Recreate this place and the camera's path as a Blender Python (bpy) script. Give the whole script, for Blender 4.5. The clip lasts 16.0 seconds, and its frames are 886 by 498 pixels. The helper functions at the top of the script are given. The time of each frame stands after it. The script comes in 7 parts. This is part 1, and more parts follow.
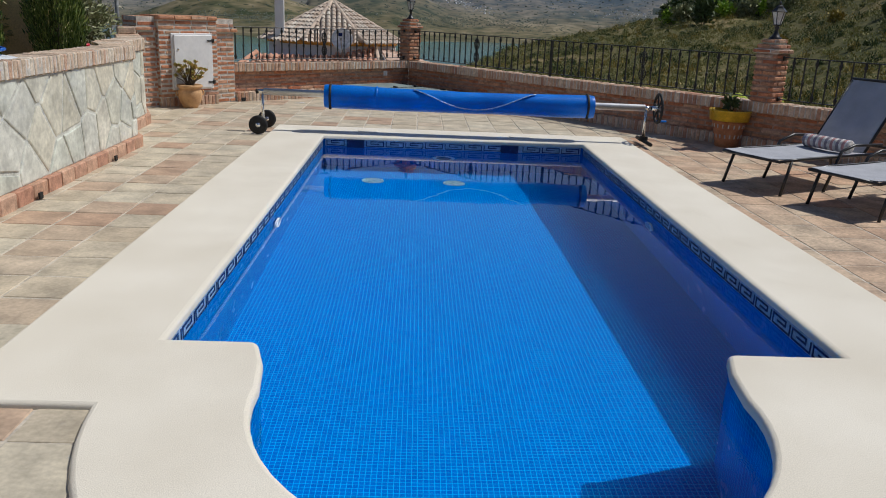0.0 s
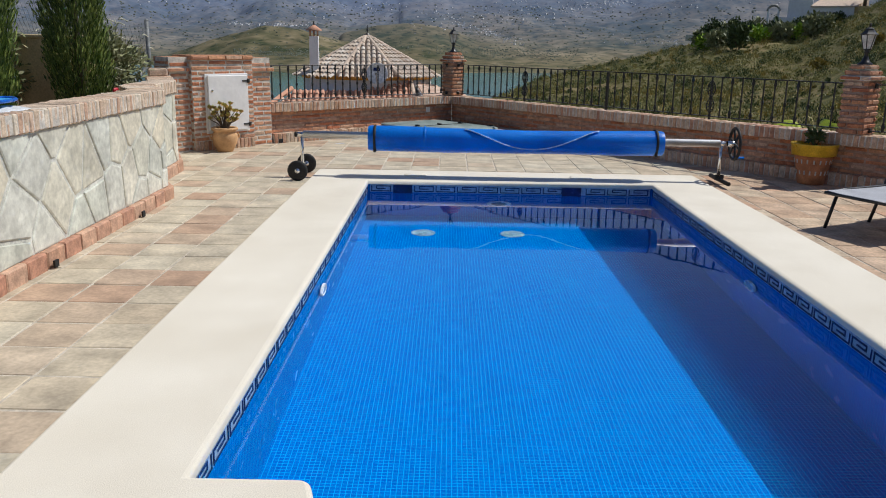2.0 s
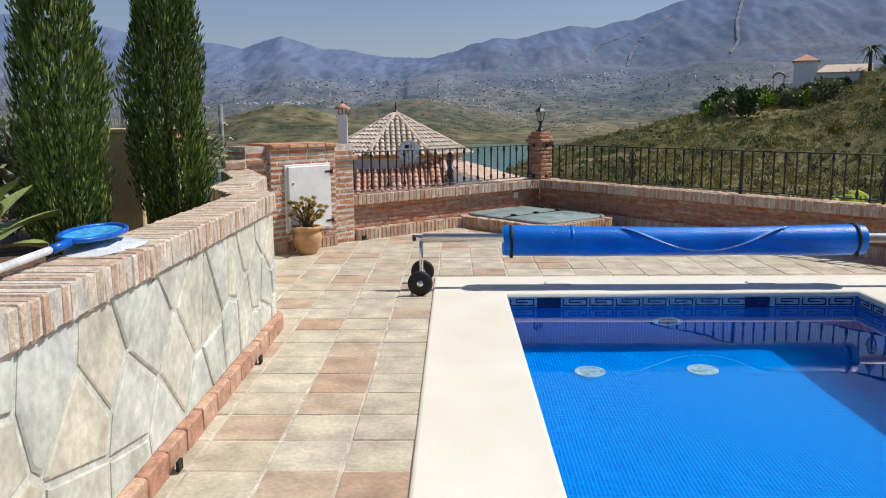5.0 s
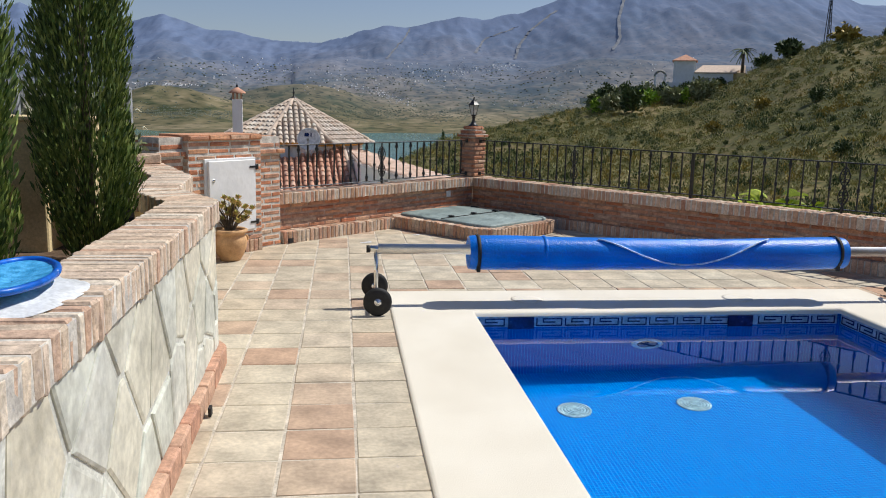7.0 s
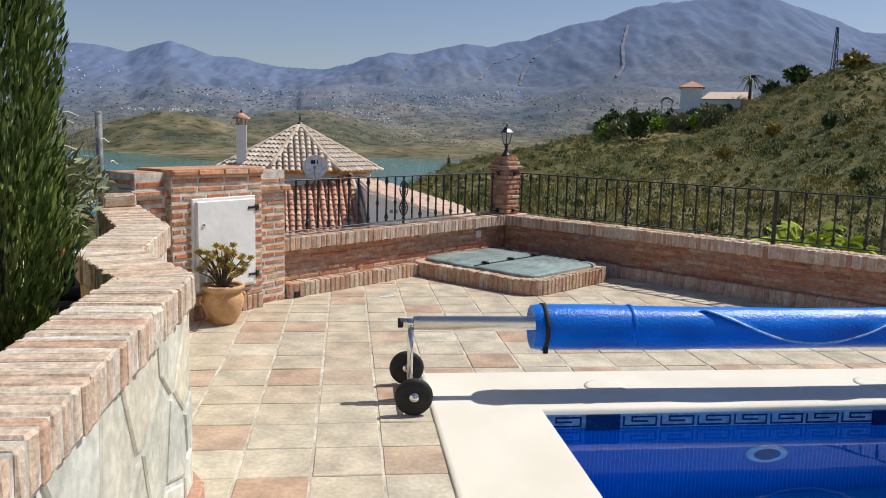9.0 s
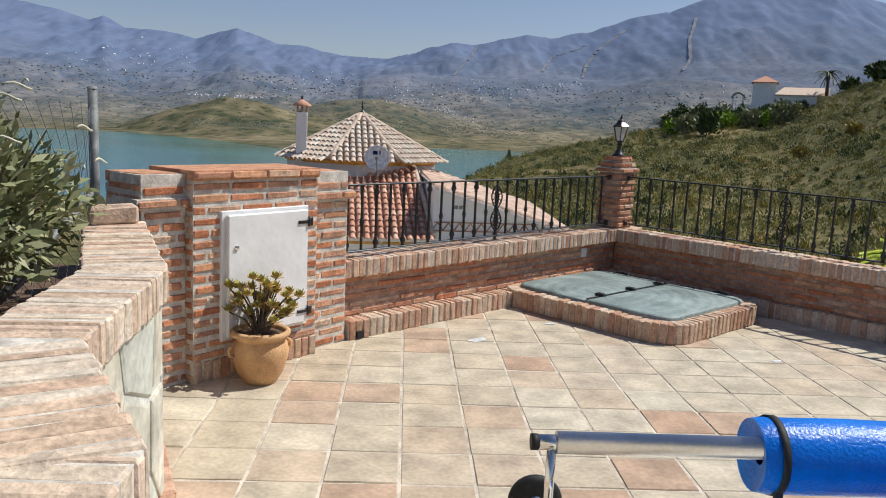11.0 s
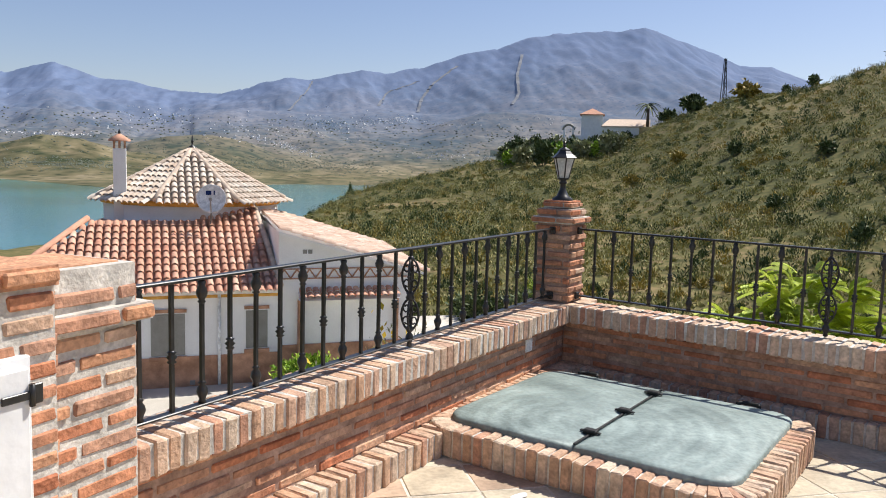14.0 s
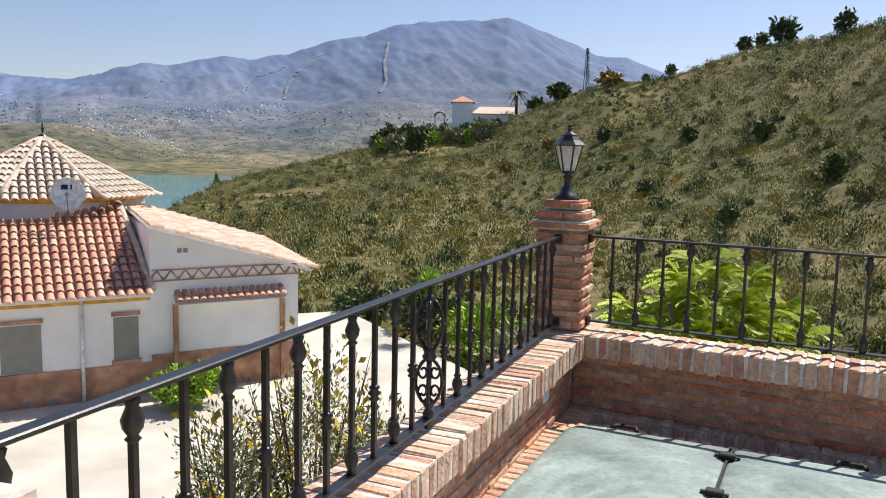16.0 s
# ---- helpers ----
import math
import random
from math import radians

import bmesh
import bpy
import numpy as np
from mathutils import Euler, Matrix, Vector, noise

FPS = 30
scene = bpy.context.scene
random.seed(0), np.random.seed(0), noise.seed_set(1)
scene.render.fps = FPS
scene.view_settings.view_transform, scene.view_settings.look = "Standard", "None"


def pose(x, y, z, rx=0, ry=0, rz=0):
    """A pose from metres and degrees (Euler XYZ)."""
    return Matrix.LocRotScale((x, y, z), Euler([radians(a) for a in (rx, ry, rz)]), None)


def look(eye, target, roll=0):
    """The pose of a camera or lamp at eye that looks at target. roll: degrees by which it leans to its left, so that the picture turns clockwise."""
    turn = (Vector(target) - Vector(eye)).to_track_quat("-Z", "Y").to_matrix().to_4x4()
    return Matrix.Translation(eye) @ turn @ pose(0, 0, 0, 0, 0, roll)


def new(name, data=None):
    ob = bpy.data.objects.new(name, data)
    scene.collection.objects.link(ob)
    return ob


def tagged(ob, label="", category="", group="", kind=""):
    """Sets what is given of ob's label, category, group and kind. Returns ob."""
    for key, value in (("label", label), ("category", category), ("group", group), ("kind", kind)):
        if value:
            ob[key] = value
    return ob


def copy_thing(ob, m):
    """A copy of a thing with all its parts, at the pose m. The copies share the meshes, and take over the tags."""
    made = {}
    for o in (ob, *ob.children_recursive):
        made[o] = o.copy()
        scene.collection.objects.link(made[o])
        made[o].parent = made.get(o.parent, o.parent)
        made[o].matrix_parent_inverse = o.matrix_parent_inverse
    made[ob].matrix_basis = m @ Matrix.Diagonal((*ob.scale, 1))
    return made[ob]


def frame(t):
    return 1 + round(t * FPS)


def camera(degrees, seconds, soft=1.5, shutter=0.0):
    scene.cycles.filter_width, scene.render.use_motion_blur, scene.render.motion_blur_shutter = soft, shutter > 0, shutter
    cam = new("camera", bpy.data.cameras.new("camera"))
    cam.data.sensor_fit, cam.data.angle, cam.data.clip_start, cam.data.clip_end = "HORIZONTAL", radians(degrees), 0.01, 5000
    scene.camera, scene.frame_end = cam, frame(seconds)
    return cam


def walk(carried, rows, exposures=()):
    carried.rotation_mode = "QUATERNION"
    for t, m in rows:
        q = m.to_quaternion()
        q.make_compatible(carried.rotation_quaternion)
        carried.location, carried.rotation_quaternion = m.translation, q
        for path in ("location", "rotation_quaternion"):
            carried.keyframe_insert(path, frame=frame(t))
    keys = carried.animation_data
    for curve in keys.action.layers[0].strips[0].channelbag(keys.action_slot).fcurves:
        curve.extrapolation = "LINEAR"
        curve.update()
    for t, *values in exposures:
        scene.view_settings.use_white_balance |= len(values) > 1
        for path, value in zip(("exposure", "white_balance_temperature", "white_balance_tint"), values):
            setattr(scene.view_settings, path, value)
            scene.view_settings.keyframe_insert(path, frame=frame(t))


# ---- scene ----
cam = camera(58.0, 16.0, soft=1.0)
PATH = [
    (0, (1.046, -9.129, 1.381), (1.123, -7.212, 0.815), 2.50),
    (0.5, (1.090, -8.940, 1.385), (1.080, -7.005, 0.877), 2.20),
    (1, (1.091, -8.750, 1.374), (0.947, -6.809, 0.913), 1.70),
    (1.5, (0.947, -8.499, 1.357), (0.847, -6.562, 0.869), 2.50),
    (2, (0.832, -8.281, 1.385), (0.823, -6.344, 0.889), 1.00),
    (2.5, (0.664, -7.952, 1.440), (0.656, -5.988, 1.063), -0.50),
    (3, (0.407, -7.712, 1.448), (0.392, -5.742, 1.112), -0.20),
    (3.5, (0.128, -7.494, 1.456), (0.110, -5.520, 1.135), 0.10),
    (4, (-0.053, -7.192, 1.445), (-0.158, -5.219, 1.124), -1.00),
    (6.5, (-0.938, -6.037, 1.511), (-0.739, -4.075, 1.181), 1.35),
    (7, (-0.991, -5.787, 1.512), (-0.742, -3.834, 1.163), 1.35),
    (7.5, (-1.018, -5.400, 1.537), (-0.768, -3.447, 1.186), -0.05),
    (8, (-1.121, -5.015, 1.544), (-0.830, -3.061, 1.231), 1.15),
    (8.5, (-1.130, -4.647, 1.516), (-0.819, -2.694, 1.222), 1.35),
    (9, (-1.106, -4.258, 1.527), (-0.868, -2.293, 1.240), 1.45),
    (9.5, (-1.154, -3.808, 1.527), (-0.940, -1.841, 1.232), 2.15),
    (12, (-1.300, -1.411, 1.501), (-1.251, 0.563, 1.185), 2.50),
    (12.5, (-1.250, -0.936, 1.473), (-1.039, 1.030, 1.174), 2.90),
    (13, (-1.249, -0.473, 1.514), (-0.976, 1.491, 1.258), 2.40),
    (13.5, (-1.329, -0.059, 1.529), (-0.863, 1.872, 1.300), 1.80),
    (14, (-1.337, 0.404, 1.505), (-0.854, 2.332, 1.288), 1.60),
    (14.5, (-1.427, 0.804, 1.497), (-0.925, 2.726, 1.267), 1.80),
    (15, (-1.531, 1.172, 1.524), (-0.864, 3.043, 1.291), 2.30),
    (15.5, (-1.504, 1.567, 1.512), (-0.789, 3.419, 1.272), 2.00),
    (16, (-1.532, 1.922, 1.500), (-0.746, 3.745, 1.261), 1.20),
]
walk(cam, [(t, look(eye, target, roll)) for t, eye, target, roll in PATH],
     [(0, -0.52, 6200, 9), (1.5, -0.36, 6200, 9), (2.5, -0.25, 6200, 9), (3.5, -0.08, 6200, 9), (4, -0.05, 6200, 9), (7, -0.08, 6250, 9), (9, -0.02, 6300, 9), (12, 0.05, 6300, 9), (13, 0.28, 6350, 10), (14, 0.46, 6400, 10), (16, 0.55, 6450, 10)])

# ---- sun, sky ----
world = bpy.data.worlds.new("world")
scene.world = world
world.use_nodes = True
wn = world.node_tree.nodes
sky = wn.new("ShaderNodeTexSky")
sky.sky_type = 'NISHITA'
sky.sun_disc = False
sky.sun_elevation = radians(54.5)
sky.sun_rotation = radians(74)
sky.altitude = 300
sky.air_density = 1.0
sky.dust_density = 0.9
sky.ozone_density = 2.0
wn["Background"].inputs["Strength"].default_value = 0.082
tone = wn.new("ShaderNodeVectorMath")
tone.operation = 'MULTIPLY'
tone.inputs[1].default_value = (1.06, 0.985, 1.05)
world.node_tree.links.new(sky.outputs[0], tone.inputs[0])
world.node_tree.links.new(tone.outputs[0], wn["Background"].inputs["Color"])
SUN_DIR = Vector((math.cos(radians(54.5)) * math.cos(radians(16)), math.cos(radians(54.5)) * math.sin(radians(16)), math.sin(radians(54.5))))
sun = new("sun", bpy.data.lights.new("sun", "SUN"))
sun.data.energy, sun.data.angle, sun.data.color = 4.7, radians(0.5), (1.0, 0.95, 0.87)
sun.matrix_world = look(SUN_DIR * 60, (0, 0, 0))
scene.view_settings.exposure = 0.0


# ---- materials ----
def ramp_of(nt, cols, interp="LINEAR"):
    r = nt.nodes.new("ShaderNodeValToRGB")
    el = r.color_ramp.elements
    while len(el) < len(cols):
        el.new(0.5)
    r.color_ramp.interpolation = interp
    for i, c in enumerate(cols):
        el[i].position = i / max(1, len(cols) - (0 if interp == "CONSTANT" else 1))
        el[i].color = (*c, 1)
    return r


def material(name, cols, scale=6.0, rough=0.8, bump=0.15, bscale=70.0, metal=0.0, spread="", grain=0.18, blotch=0.25, spec=0.4, depth=0.01):
    """A worn surface: colours by noise, or by piece (spread: object, island), with blotches, grain and relief."""
    m = bpy.data.materials.new(name)
    m.use_nodes = True
    nt = m.node_tree
    L, N = nt.links.new, nt.nodes.new
    b = nt.nodes["Principled BSDF"]
    b.inputs["Metallic"].default_value = metal
    b.inputs["Specular IOR Level"].default_value = spec
    geo = N("ShaderNodeNewGeometry")
    n1, n2 = N("ShaderNodeTexNoise"), N("ShaderNodeTexNoise")
    for n, s, d in ((n1, scale, 4), (n2, bscale, 3)):
        n.inputs["Scale"].default_value, n.inputs["Detail"].default_value = s, d
        L(geo.outputs["Position"], n.inputs["Vector"])
    r = ramp_of(nt, cols)
    if spread == "object":
        L(N("ShaderNodeObjectInfo").outputs["Random"], r.inputs[0])
    elif spread == "island":
        L(geo.outputs["Random Per Island"], r.inputs[0])
    else:
        st = N("ShaderNodeMapRange")
        st.inputs[1].default_value, st.inputs[2].default_value = 0.3, 0.7
        L(n1.outputs["Fac"], st.inputs[0])
        L(st.outputs[0], r.inputs[0])
    cur = r.outputs[0]
    for n, amount in ((n1, blotch), (n2, grain)):
        if amount:
            mr = N("ShaderNodeMapRange")
            mr.inputs[1].default_value, mr.inputs[2].default_value = 0.3, 0.7
            mr.inputs[3].default_value, mr.inputs[4].default_value = 1 - amount, 1 + amount * 0.7
            L(n.outputs["Fac"], mr.inputs[0])
            mix = N("ShaderNodeVectorMath")
            mix.operation = 'SCALE'
            L(cur, mix.inputs[0])
            L(mr.outputs[0], mix.inputs["Scale"])
            cur = mix.outputs[0]
    L(cur, b.inputs["Base Color"])
    rr = N("ShaderNodeMapRange")
    rr.inputs[3].default_value, rr.inputs[4].default_value = max(0.02, rough - 0.08), min(1, rough + 0.08)
    L(n1.outputs["Fac"], rr.inputs[0])
    L(rr.outputs[0], b.inputs["Roughness"])
    if bump:
        bp = N("ShaderNodeBump")
        bp.inputs["Strength"].default_value, bp.inputs["Distance"].default_value = bump, depth
        L(n2.outputs["Fac"], bp.inputs["Height"])
        L(bp.outputs[0], b.inputs["Normal"])
    return m


def mosaic(name, plane):
    """Square glass mosaic, 25 mm, on the plane xy, xz or yz."""
    m = material(name, [(0.01, 0.16, 0.62), (0.02, 0.24, 0.75)], rough=0.25, bump=0.0)
    nt = m.node_tree
    L, N = nt.links.new, nt.nodes.new
    geo, sep, com, br = N("ShaderNodeNewGeometry"), N("ShaderNodeSeparateXYZ"), N("ShaderNodeCombineXYZ"), N("ShaderNodeTexBrick")
    L(geo.outputs["Position"], sep.inputs[0])
    for i, a in enumerate(plane):
        L(sep.outputs["xyz".index(a)], com.inputs[i])
    br.offset = 0.0
    br.inputs["Scale"].default_value = 1.0
    br.inputs["Brick Width"].default_value = br.inputs["Row Height"].default_value = 0.025
    br.inputs["Mortar Size"].default_value = 0.0016
    br.inputs["Mortar Smooth"].default_value = 0.3
    br.inputs["Color1"].default_value = (0.0002, 0.088, 0.37, 1)
    br.inputs["Color2"].default_value = (0.0003, 0.122, 0.44, 1)
    br.inputs["Mortar"].default_value = (0.008, 0.32, 0.68, 1)
    L(com.outputs[0], br.inputs["Vector"])
    L(br.outputs["Color"], nt.nodes["Principled BSDF"].inputs["Base Color"])
    # glass under water: weak gloss
    nt.nodes["Principled BSDF"].inputs["IOR"].default_value = 1.13
    return m


M_TILE = material("terracotta_tile", [(0.49, 0.42, 0.31), (0.55, 0.48, 0.36), (0.52, 0.44, 0.32), (0.57, 0.51, 0.39), (0.46, 0.31, 0.21), (0.54, 0.47, 0.35), (0.51, 0.42, 0.30)], scale=5, spread="object", rough=0.75, bump=0.16, blotch=0.28, grain=0.12, bscale=40)
M_GROUT = material("grout", [(0.50, 0.44, 0.35), (0.60, 0.54, 0.45)], scale=9, rough=0.95)
M_COPING = material("cast_stone_coping", [(0.73, 0.67, 0.55), (0.78, 0.73, 0.62)], scale=1.6, rough=0.85, bump=0.4, bscale=220, grain=0.16, blotch=0.04, depth=0.003)
M_BRICK = material("red_brick", [(0.44, 0.16, 0.08), (0.53, 0.23, 0.12), (0.47, 0.26, 0.17), (0.60, 0.30, 0.16), (0.55, 0.40, 0.29)], scale=14, spread="object", rough=0.9, bump=0.6, bscale=55, grain=0.25, blotch=0.3)
M_CAPBRICK = material("cap_brick", [(0.58, 0.42, 0.30), (0.66, 0.55, 0.42), (0.55, 0.36, 0.25), (0.69, 0.60, 0.48), (0.62, 0.48, 0.36)], scale=16, spread="object", rough=0.9, bump=0.55, bscale=60, grain=0.22, blotch=0.28)
M_CAPRED = material("red_cap_brick", [(0.53, 0.32, 0.20), (0.61, 0.44, 0.31), (0.48, 0.25, 0.16), (0.65, 0.52, 0.39), (0.57, 0.37, 0.25)], scale=16, spread="object", rough=0.9, bump=0.55, bscale=60, grain=0.22, blotch=0.28)
M_MORTAR = material("mortar", [(0.55, 0.51, 0.45), (0.64, 0.60, 0.53)], scale=12, rough=0.95, bump=0.4)
M_STONE = material("pale_field_stone", [(0.62, 0.58, 0.45), (0.66, 0.66, 0.58), (0.57, 0.59, 0.51), (0.68, 0.62, 0.48), (0.60, 0.62, 0.57)], scale=5, spread="object", rough=0.75, bump=0.35, bscale=25, grain=0.18, blotch=0.27)
M_MORTAR_RED = material("reddish_mortar", [(0.34, 0.22, 0.16), (0.43, 0.30, 0.23)], scale=12, rough=0.95, bump=0.4)
M_STRIP = material("plinth_brick", [(0.50, 0.29, 0.19), (0.56, 0.36, 0.25), (0.46, 0.23, 0.15)], scale=14, spread="object", rough=0.85, bump=0.4, bscale=60, blotch=0.3)
M_JOINT = material("grey_joint", [(0.55, 0.55, 0.49), (0.63, 0.63, 0.57)], scale=10, rough=0.9)
M_CREAM = material("cream_paint", [(0.72, 0.55, 0.28), (0.76, 0.62, 0.36)], scale=3, rough=0.85, blotch=0.12)
M_WHITE = material("white_render", [(0.82, 0.81, 0.79), (0.86, 0.855, 0.84)], scale=1.5, rough=0.9, bump=0.3, bscale=30, grain=0.04, blotch=0.03)
M_DOORWHITE = material("white_lacquer", [(0.76, 0.76, 0.75), (0.80, 0.80, 0.79)], scale=6, rough=0.4, bump=0.25, bscale=18, grain=0.03, blotch=0.05)
M_IRON = material("black_iron", [(0.012, 0.012, 0.012), (0.022, 0.021, 0.02)], scale=20, rough=0.36, bump=0.04, bscale=90, spec=0.5)
M_ALU = material("brushed_aluminium", [(0.72, 0.72, 0.72), (0.80, 0.80, 0.80)], scale=4, rough=0.38, metal=1.0, bump=0.05, grain=0.06, blotch=0.06)
M_STEEL = material("stainless_steel", [(0.70, 0.69, 0.67), (0.78, 0.78, 0.76)], scale=8, rough=0.18, metal=1.0, bump=0.0, grain=0.04, blotch=0.05)
M_RUBBER = material("black_rubber", [(0.012, 0.012, 0.012), (0.02, 0.02, 0.02)], scale=30, rough=0.65, bump=0.1)
M_BLUE = material("blue_bubble_cover", [(0.0, 0.15, 0.64), (0.001, 0.20, 0.74)], scale=3, rough=0.34, bump=0.5, bscale=75, grain=0.12, blotch=0.1, spec=0.4, depth=0.008)
M_KEY = material("dark_blue_key_tile", [(0.005, 0.015, 0.09), (0.01, 0.025, 0.13)], scale=30, rough=0.25, bump=0)
M_KEYBASE = material("pale_blue_tile", [(0.33, 0.47, 0.60), (0.40, 0.53, 0.66)], scale=20, rough=0.25, bump=0)
M_POT = material("terracotta_pot", [(0.58, 0.33, 0.15), (0.66, 0.42, 0.22)], scale=6, rough=0.85, bump=0.5, bscale=120, grain=0.18)
M_SPA = material("grey_green_vinyl", [(0.21, 0.265, 0.25), (0.28, 0.34, 0.32)], scale=3.5, rough=0.55, bump=0.3, bscale=40, blotch=0.25)
spa_nt = M_SPA.node_tree
spa_wave, spa_mix = spa_nt.nodes.new("ShaderNodeTexWave"), spa_nt.nodes.new("ShaderNodeBump")
spa_co, spa_off = spa_nt.nodes.new("ShaderNodeNewGeometry"), spa_nt.nodes.new("ShaderNodeVectorMath")
spa_off.inputs[1].default_value = (-0.35, -4.15, 0.0)
spa_nt.links.new(spa_co.outputs["Position"], spa_off.inputs[0])
spa_wave.wave_type, spa_wave.rings_direction = 'RINGS', 'Z'
spa_wave.inputs["Scale"].default_value, spa_wave.inputs["Distortion"].default_value = 3.2, 1.6
spa_nt.links.new(spa_off.outputs[0], spa_wave.inputs["Vector"])
spa_mix.inputs["Strength"].default_value, spa_mix.inputs["Distance"].default_value = 0.2, 0.02
spa_nt.links.new(spa_wave.outputs["Fac"], spa_mix.inputs["Height"])
spa_nt.links.new(spa_nt.nodes["Bump"].outputs[0], spa_mix.inputs["Normal"])
spa_nt.links.new(spa_mix.outputs[0], spa_nt.nodes["Principled BSDF"].inputs["Normal"])
M_SOIL = material("soil", [(0.10, 0.06, 0.035), (0.17, 0.11, 0.07)], scale=12, rough=0.95, bump=0.8, bscale=30)
M_POOLXY, M_POOLXZ, M_POOLYZ = mosaic("mosaic_floor", "xy"), mosaic("mosaic_end", "xz"), mosaic("mosaic_side", "yz")

M_WATER = bpy.data.materials.new("pool_water")
M_WATER.use_nodes = True
wt = M_WATER.node_tree
wb = wt.nodes["Principled BSDF"]
wb.inputs["Base Color"].default_value = (0.86, 0.95, 1.0, 1)
wb.inputs["Roughness"].default_value = 0.0
wb.inputs["IOR"].default_value = 1.33
wb.inputs["Specular IOR Level"].default_value = 0.3
wb.inputs["Specular Tint"].default_value = (0.55, 0.8, 1.0, 1)
wb.inputs["Transmission Weight"].default_value = 1.0
wnoise, wbump, wgeo = wt.nodes.new("ShaderNodeTexNoise"), wt.nodes.new("ShaderNodeBump"), wt.nodes.new("ShaderNodeNewGeometry")
wnoise.inputs["Scale"].default_value, wnoise.inputs["Detail"].default_value = 2.4, 2.0
wbump.inputs["Strength"].default_value, wbump.inputs["Distance"].default_value = 0.05, 0.02
wt.links.new(wgeo.outputs["Position"], wnoise.inputs["Vector"])
wt.links.new(wnoise.outputs["Fac"], wbump.inputs["Height"])
wt.links.new(wbump.outputs[0], wb.inputs["Normal"])


# ---- mesh tools ----
class Shape:
    """Gathers vertices and faces of one mesh."""

    def __init__(self):
        self.v, self.f, self.smooth = [], [], []

    def add(self, verts, faces, smooth=False, m=None):
        k = len(self.v)
        self.v += [tuple(m @ Vector(p)) for p in verts] if m is not None else [tuple(p) for p in verts]
        self.f += [tuple(i + k for i in f) for f in faces]
        self.smooth += [smooth] * len(faces)
        return self

    def box(self, size, centre=(0, 0, 0), m=None, c=0.0):
        """A box; c: chamfer of its edges."""
        hx, hy, hz = (s / 2 for s in size)
        T = Matrix.Translation(centre)
        if m is not None:
            T = m @ T
        if c <= 0:
            vs = [(x, y, z) for x in (-hx, hx) for y in (-hy, hy) for z in (-hz, hz)]
            fs = [(0, 1, 3, 2), (4, 6, 7, 5), (0, 4, 5, 1), (2, 3, 7, 6), (0, 2, 6, 4), (1, 5, 7, 3)]
            return self.add(vs, fs, m=T)
        vs, ix = [], {}
        for sx in (-1, 1):
            for sy in (-1, 1):
                for sz in (-1, 1):
                    for a in range(3):
                        p = [sx * (hx - c), sy * (hy - c), sz * (hz - c)]
                        p[a] = (sx * hx, sy * hy, sz * hz)[a]
                        ix[sx, sy, sz, a] = len(vs)
                        vs.append(p)
        fs = []
        for a in range(3):
            o = [i for i in range(3) if i != a]
            for s in (-1, 1):
                q = []
                for s1, s2 in ((-1, -1), (1, -1), (1, 1), (-1, 1)):
                    k = [0, 0, 0]
                    k[a], k[o[0]], k[o[1]] = s, s1, s2
                    q.append(ix[(*k, a)])
                fs.append(tuple(q if (s > 0) == (a != 1) else q[::-1]))
        for a in range(3):
            b, d = [i for i in range(3) if i != a]
            for s1 in (-1, 1):
                for s2 in (-1, 1):
                    q = []
                    for s, ax in ((-1, b), (1, b), (1, d), (-1, d)):
                        k = [0, 0, 0]
                        k[a], k[b], k[d] = s, s1, s2
                        q.append(ix[(*k, ax)])
                    fs.append(tuple(q))
        for sx in (-1, 1):
            for sy in (-1, 1):
                for sz in (-1, 1):
                    fs.append(tuple(ix[sx, sy, sz, a] for a in range(3)))
        return self.add(vs, fs, m=T)

    def lathe(self, prof, n=16, m=None, arc=1.0):
        """Turns (radius, z) pairs round z."""
        vs = [(r * math.cos(2 * math.pi * arc * i / n), r * math.sin(2 * math.pi * arc * i / n), z) for r, z in prof for i in range(n)]
        fs = [(j * n + i, j * n + (i + 1) % n, (j + 1) * n + (i + 1) % n, (j + 1) * n + i) for j in range(len(prof) - 1) for i in range(n)]
        return self.add(vs, fs, n > 6, m)

    def rod(self, p, q, r, r2=None, n=8, cap=True):
        p, q = Vector(p), Vector(q)
        d = q - p
        m = Matrix.Translation(p) @ d.to_track_quat("Z", "Y").to_matrix().to_4x4()
        h, r2 = d.length, r if r2 is None else r2
        self.lathe([(r, 0), (r2, h)], n, m)
        if cap:
            k = len(self.v) - 2 * n
            self.f += [tuple(range(k, k + n))[::-1], tuple(range(k + n, k + 2 * n))]
            self.smooth += [False, False]
        return self

    def tube(self, pts, r, n=6):
        """A bent round bar."""
        pts = [Vector(p) for p in pts]
        side = None
        vs = []
        for i, p in enumerate(pts):
            t = (pts[min(i + 1, len(pts) - 1)] - pts[max(i - 1, 0)]).normalized()
            if side is None:
                side = t.orthogonal().normalized()
            side = (side - t * side.dot(t)).normalized()
            up = t.cross(side)
            vs += [p + (side * math.cos(2 * math.pi * k / n) + up * math.sin(2 * math.pi * k / n)) * r for k in range(n)]
        m = len(pts)
        fs = [(j * n + k, j * n + (k + 1) % n, (j + 1) * n + (k + 1) % n, (j + 1) * n + k) for j in range(m - 1) for k in range(n)]
        return self.add(vs, fs + [tuple(range(n))[::-1], tuple(range((m - 1) * n, m * n))], True)

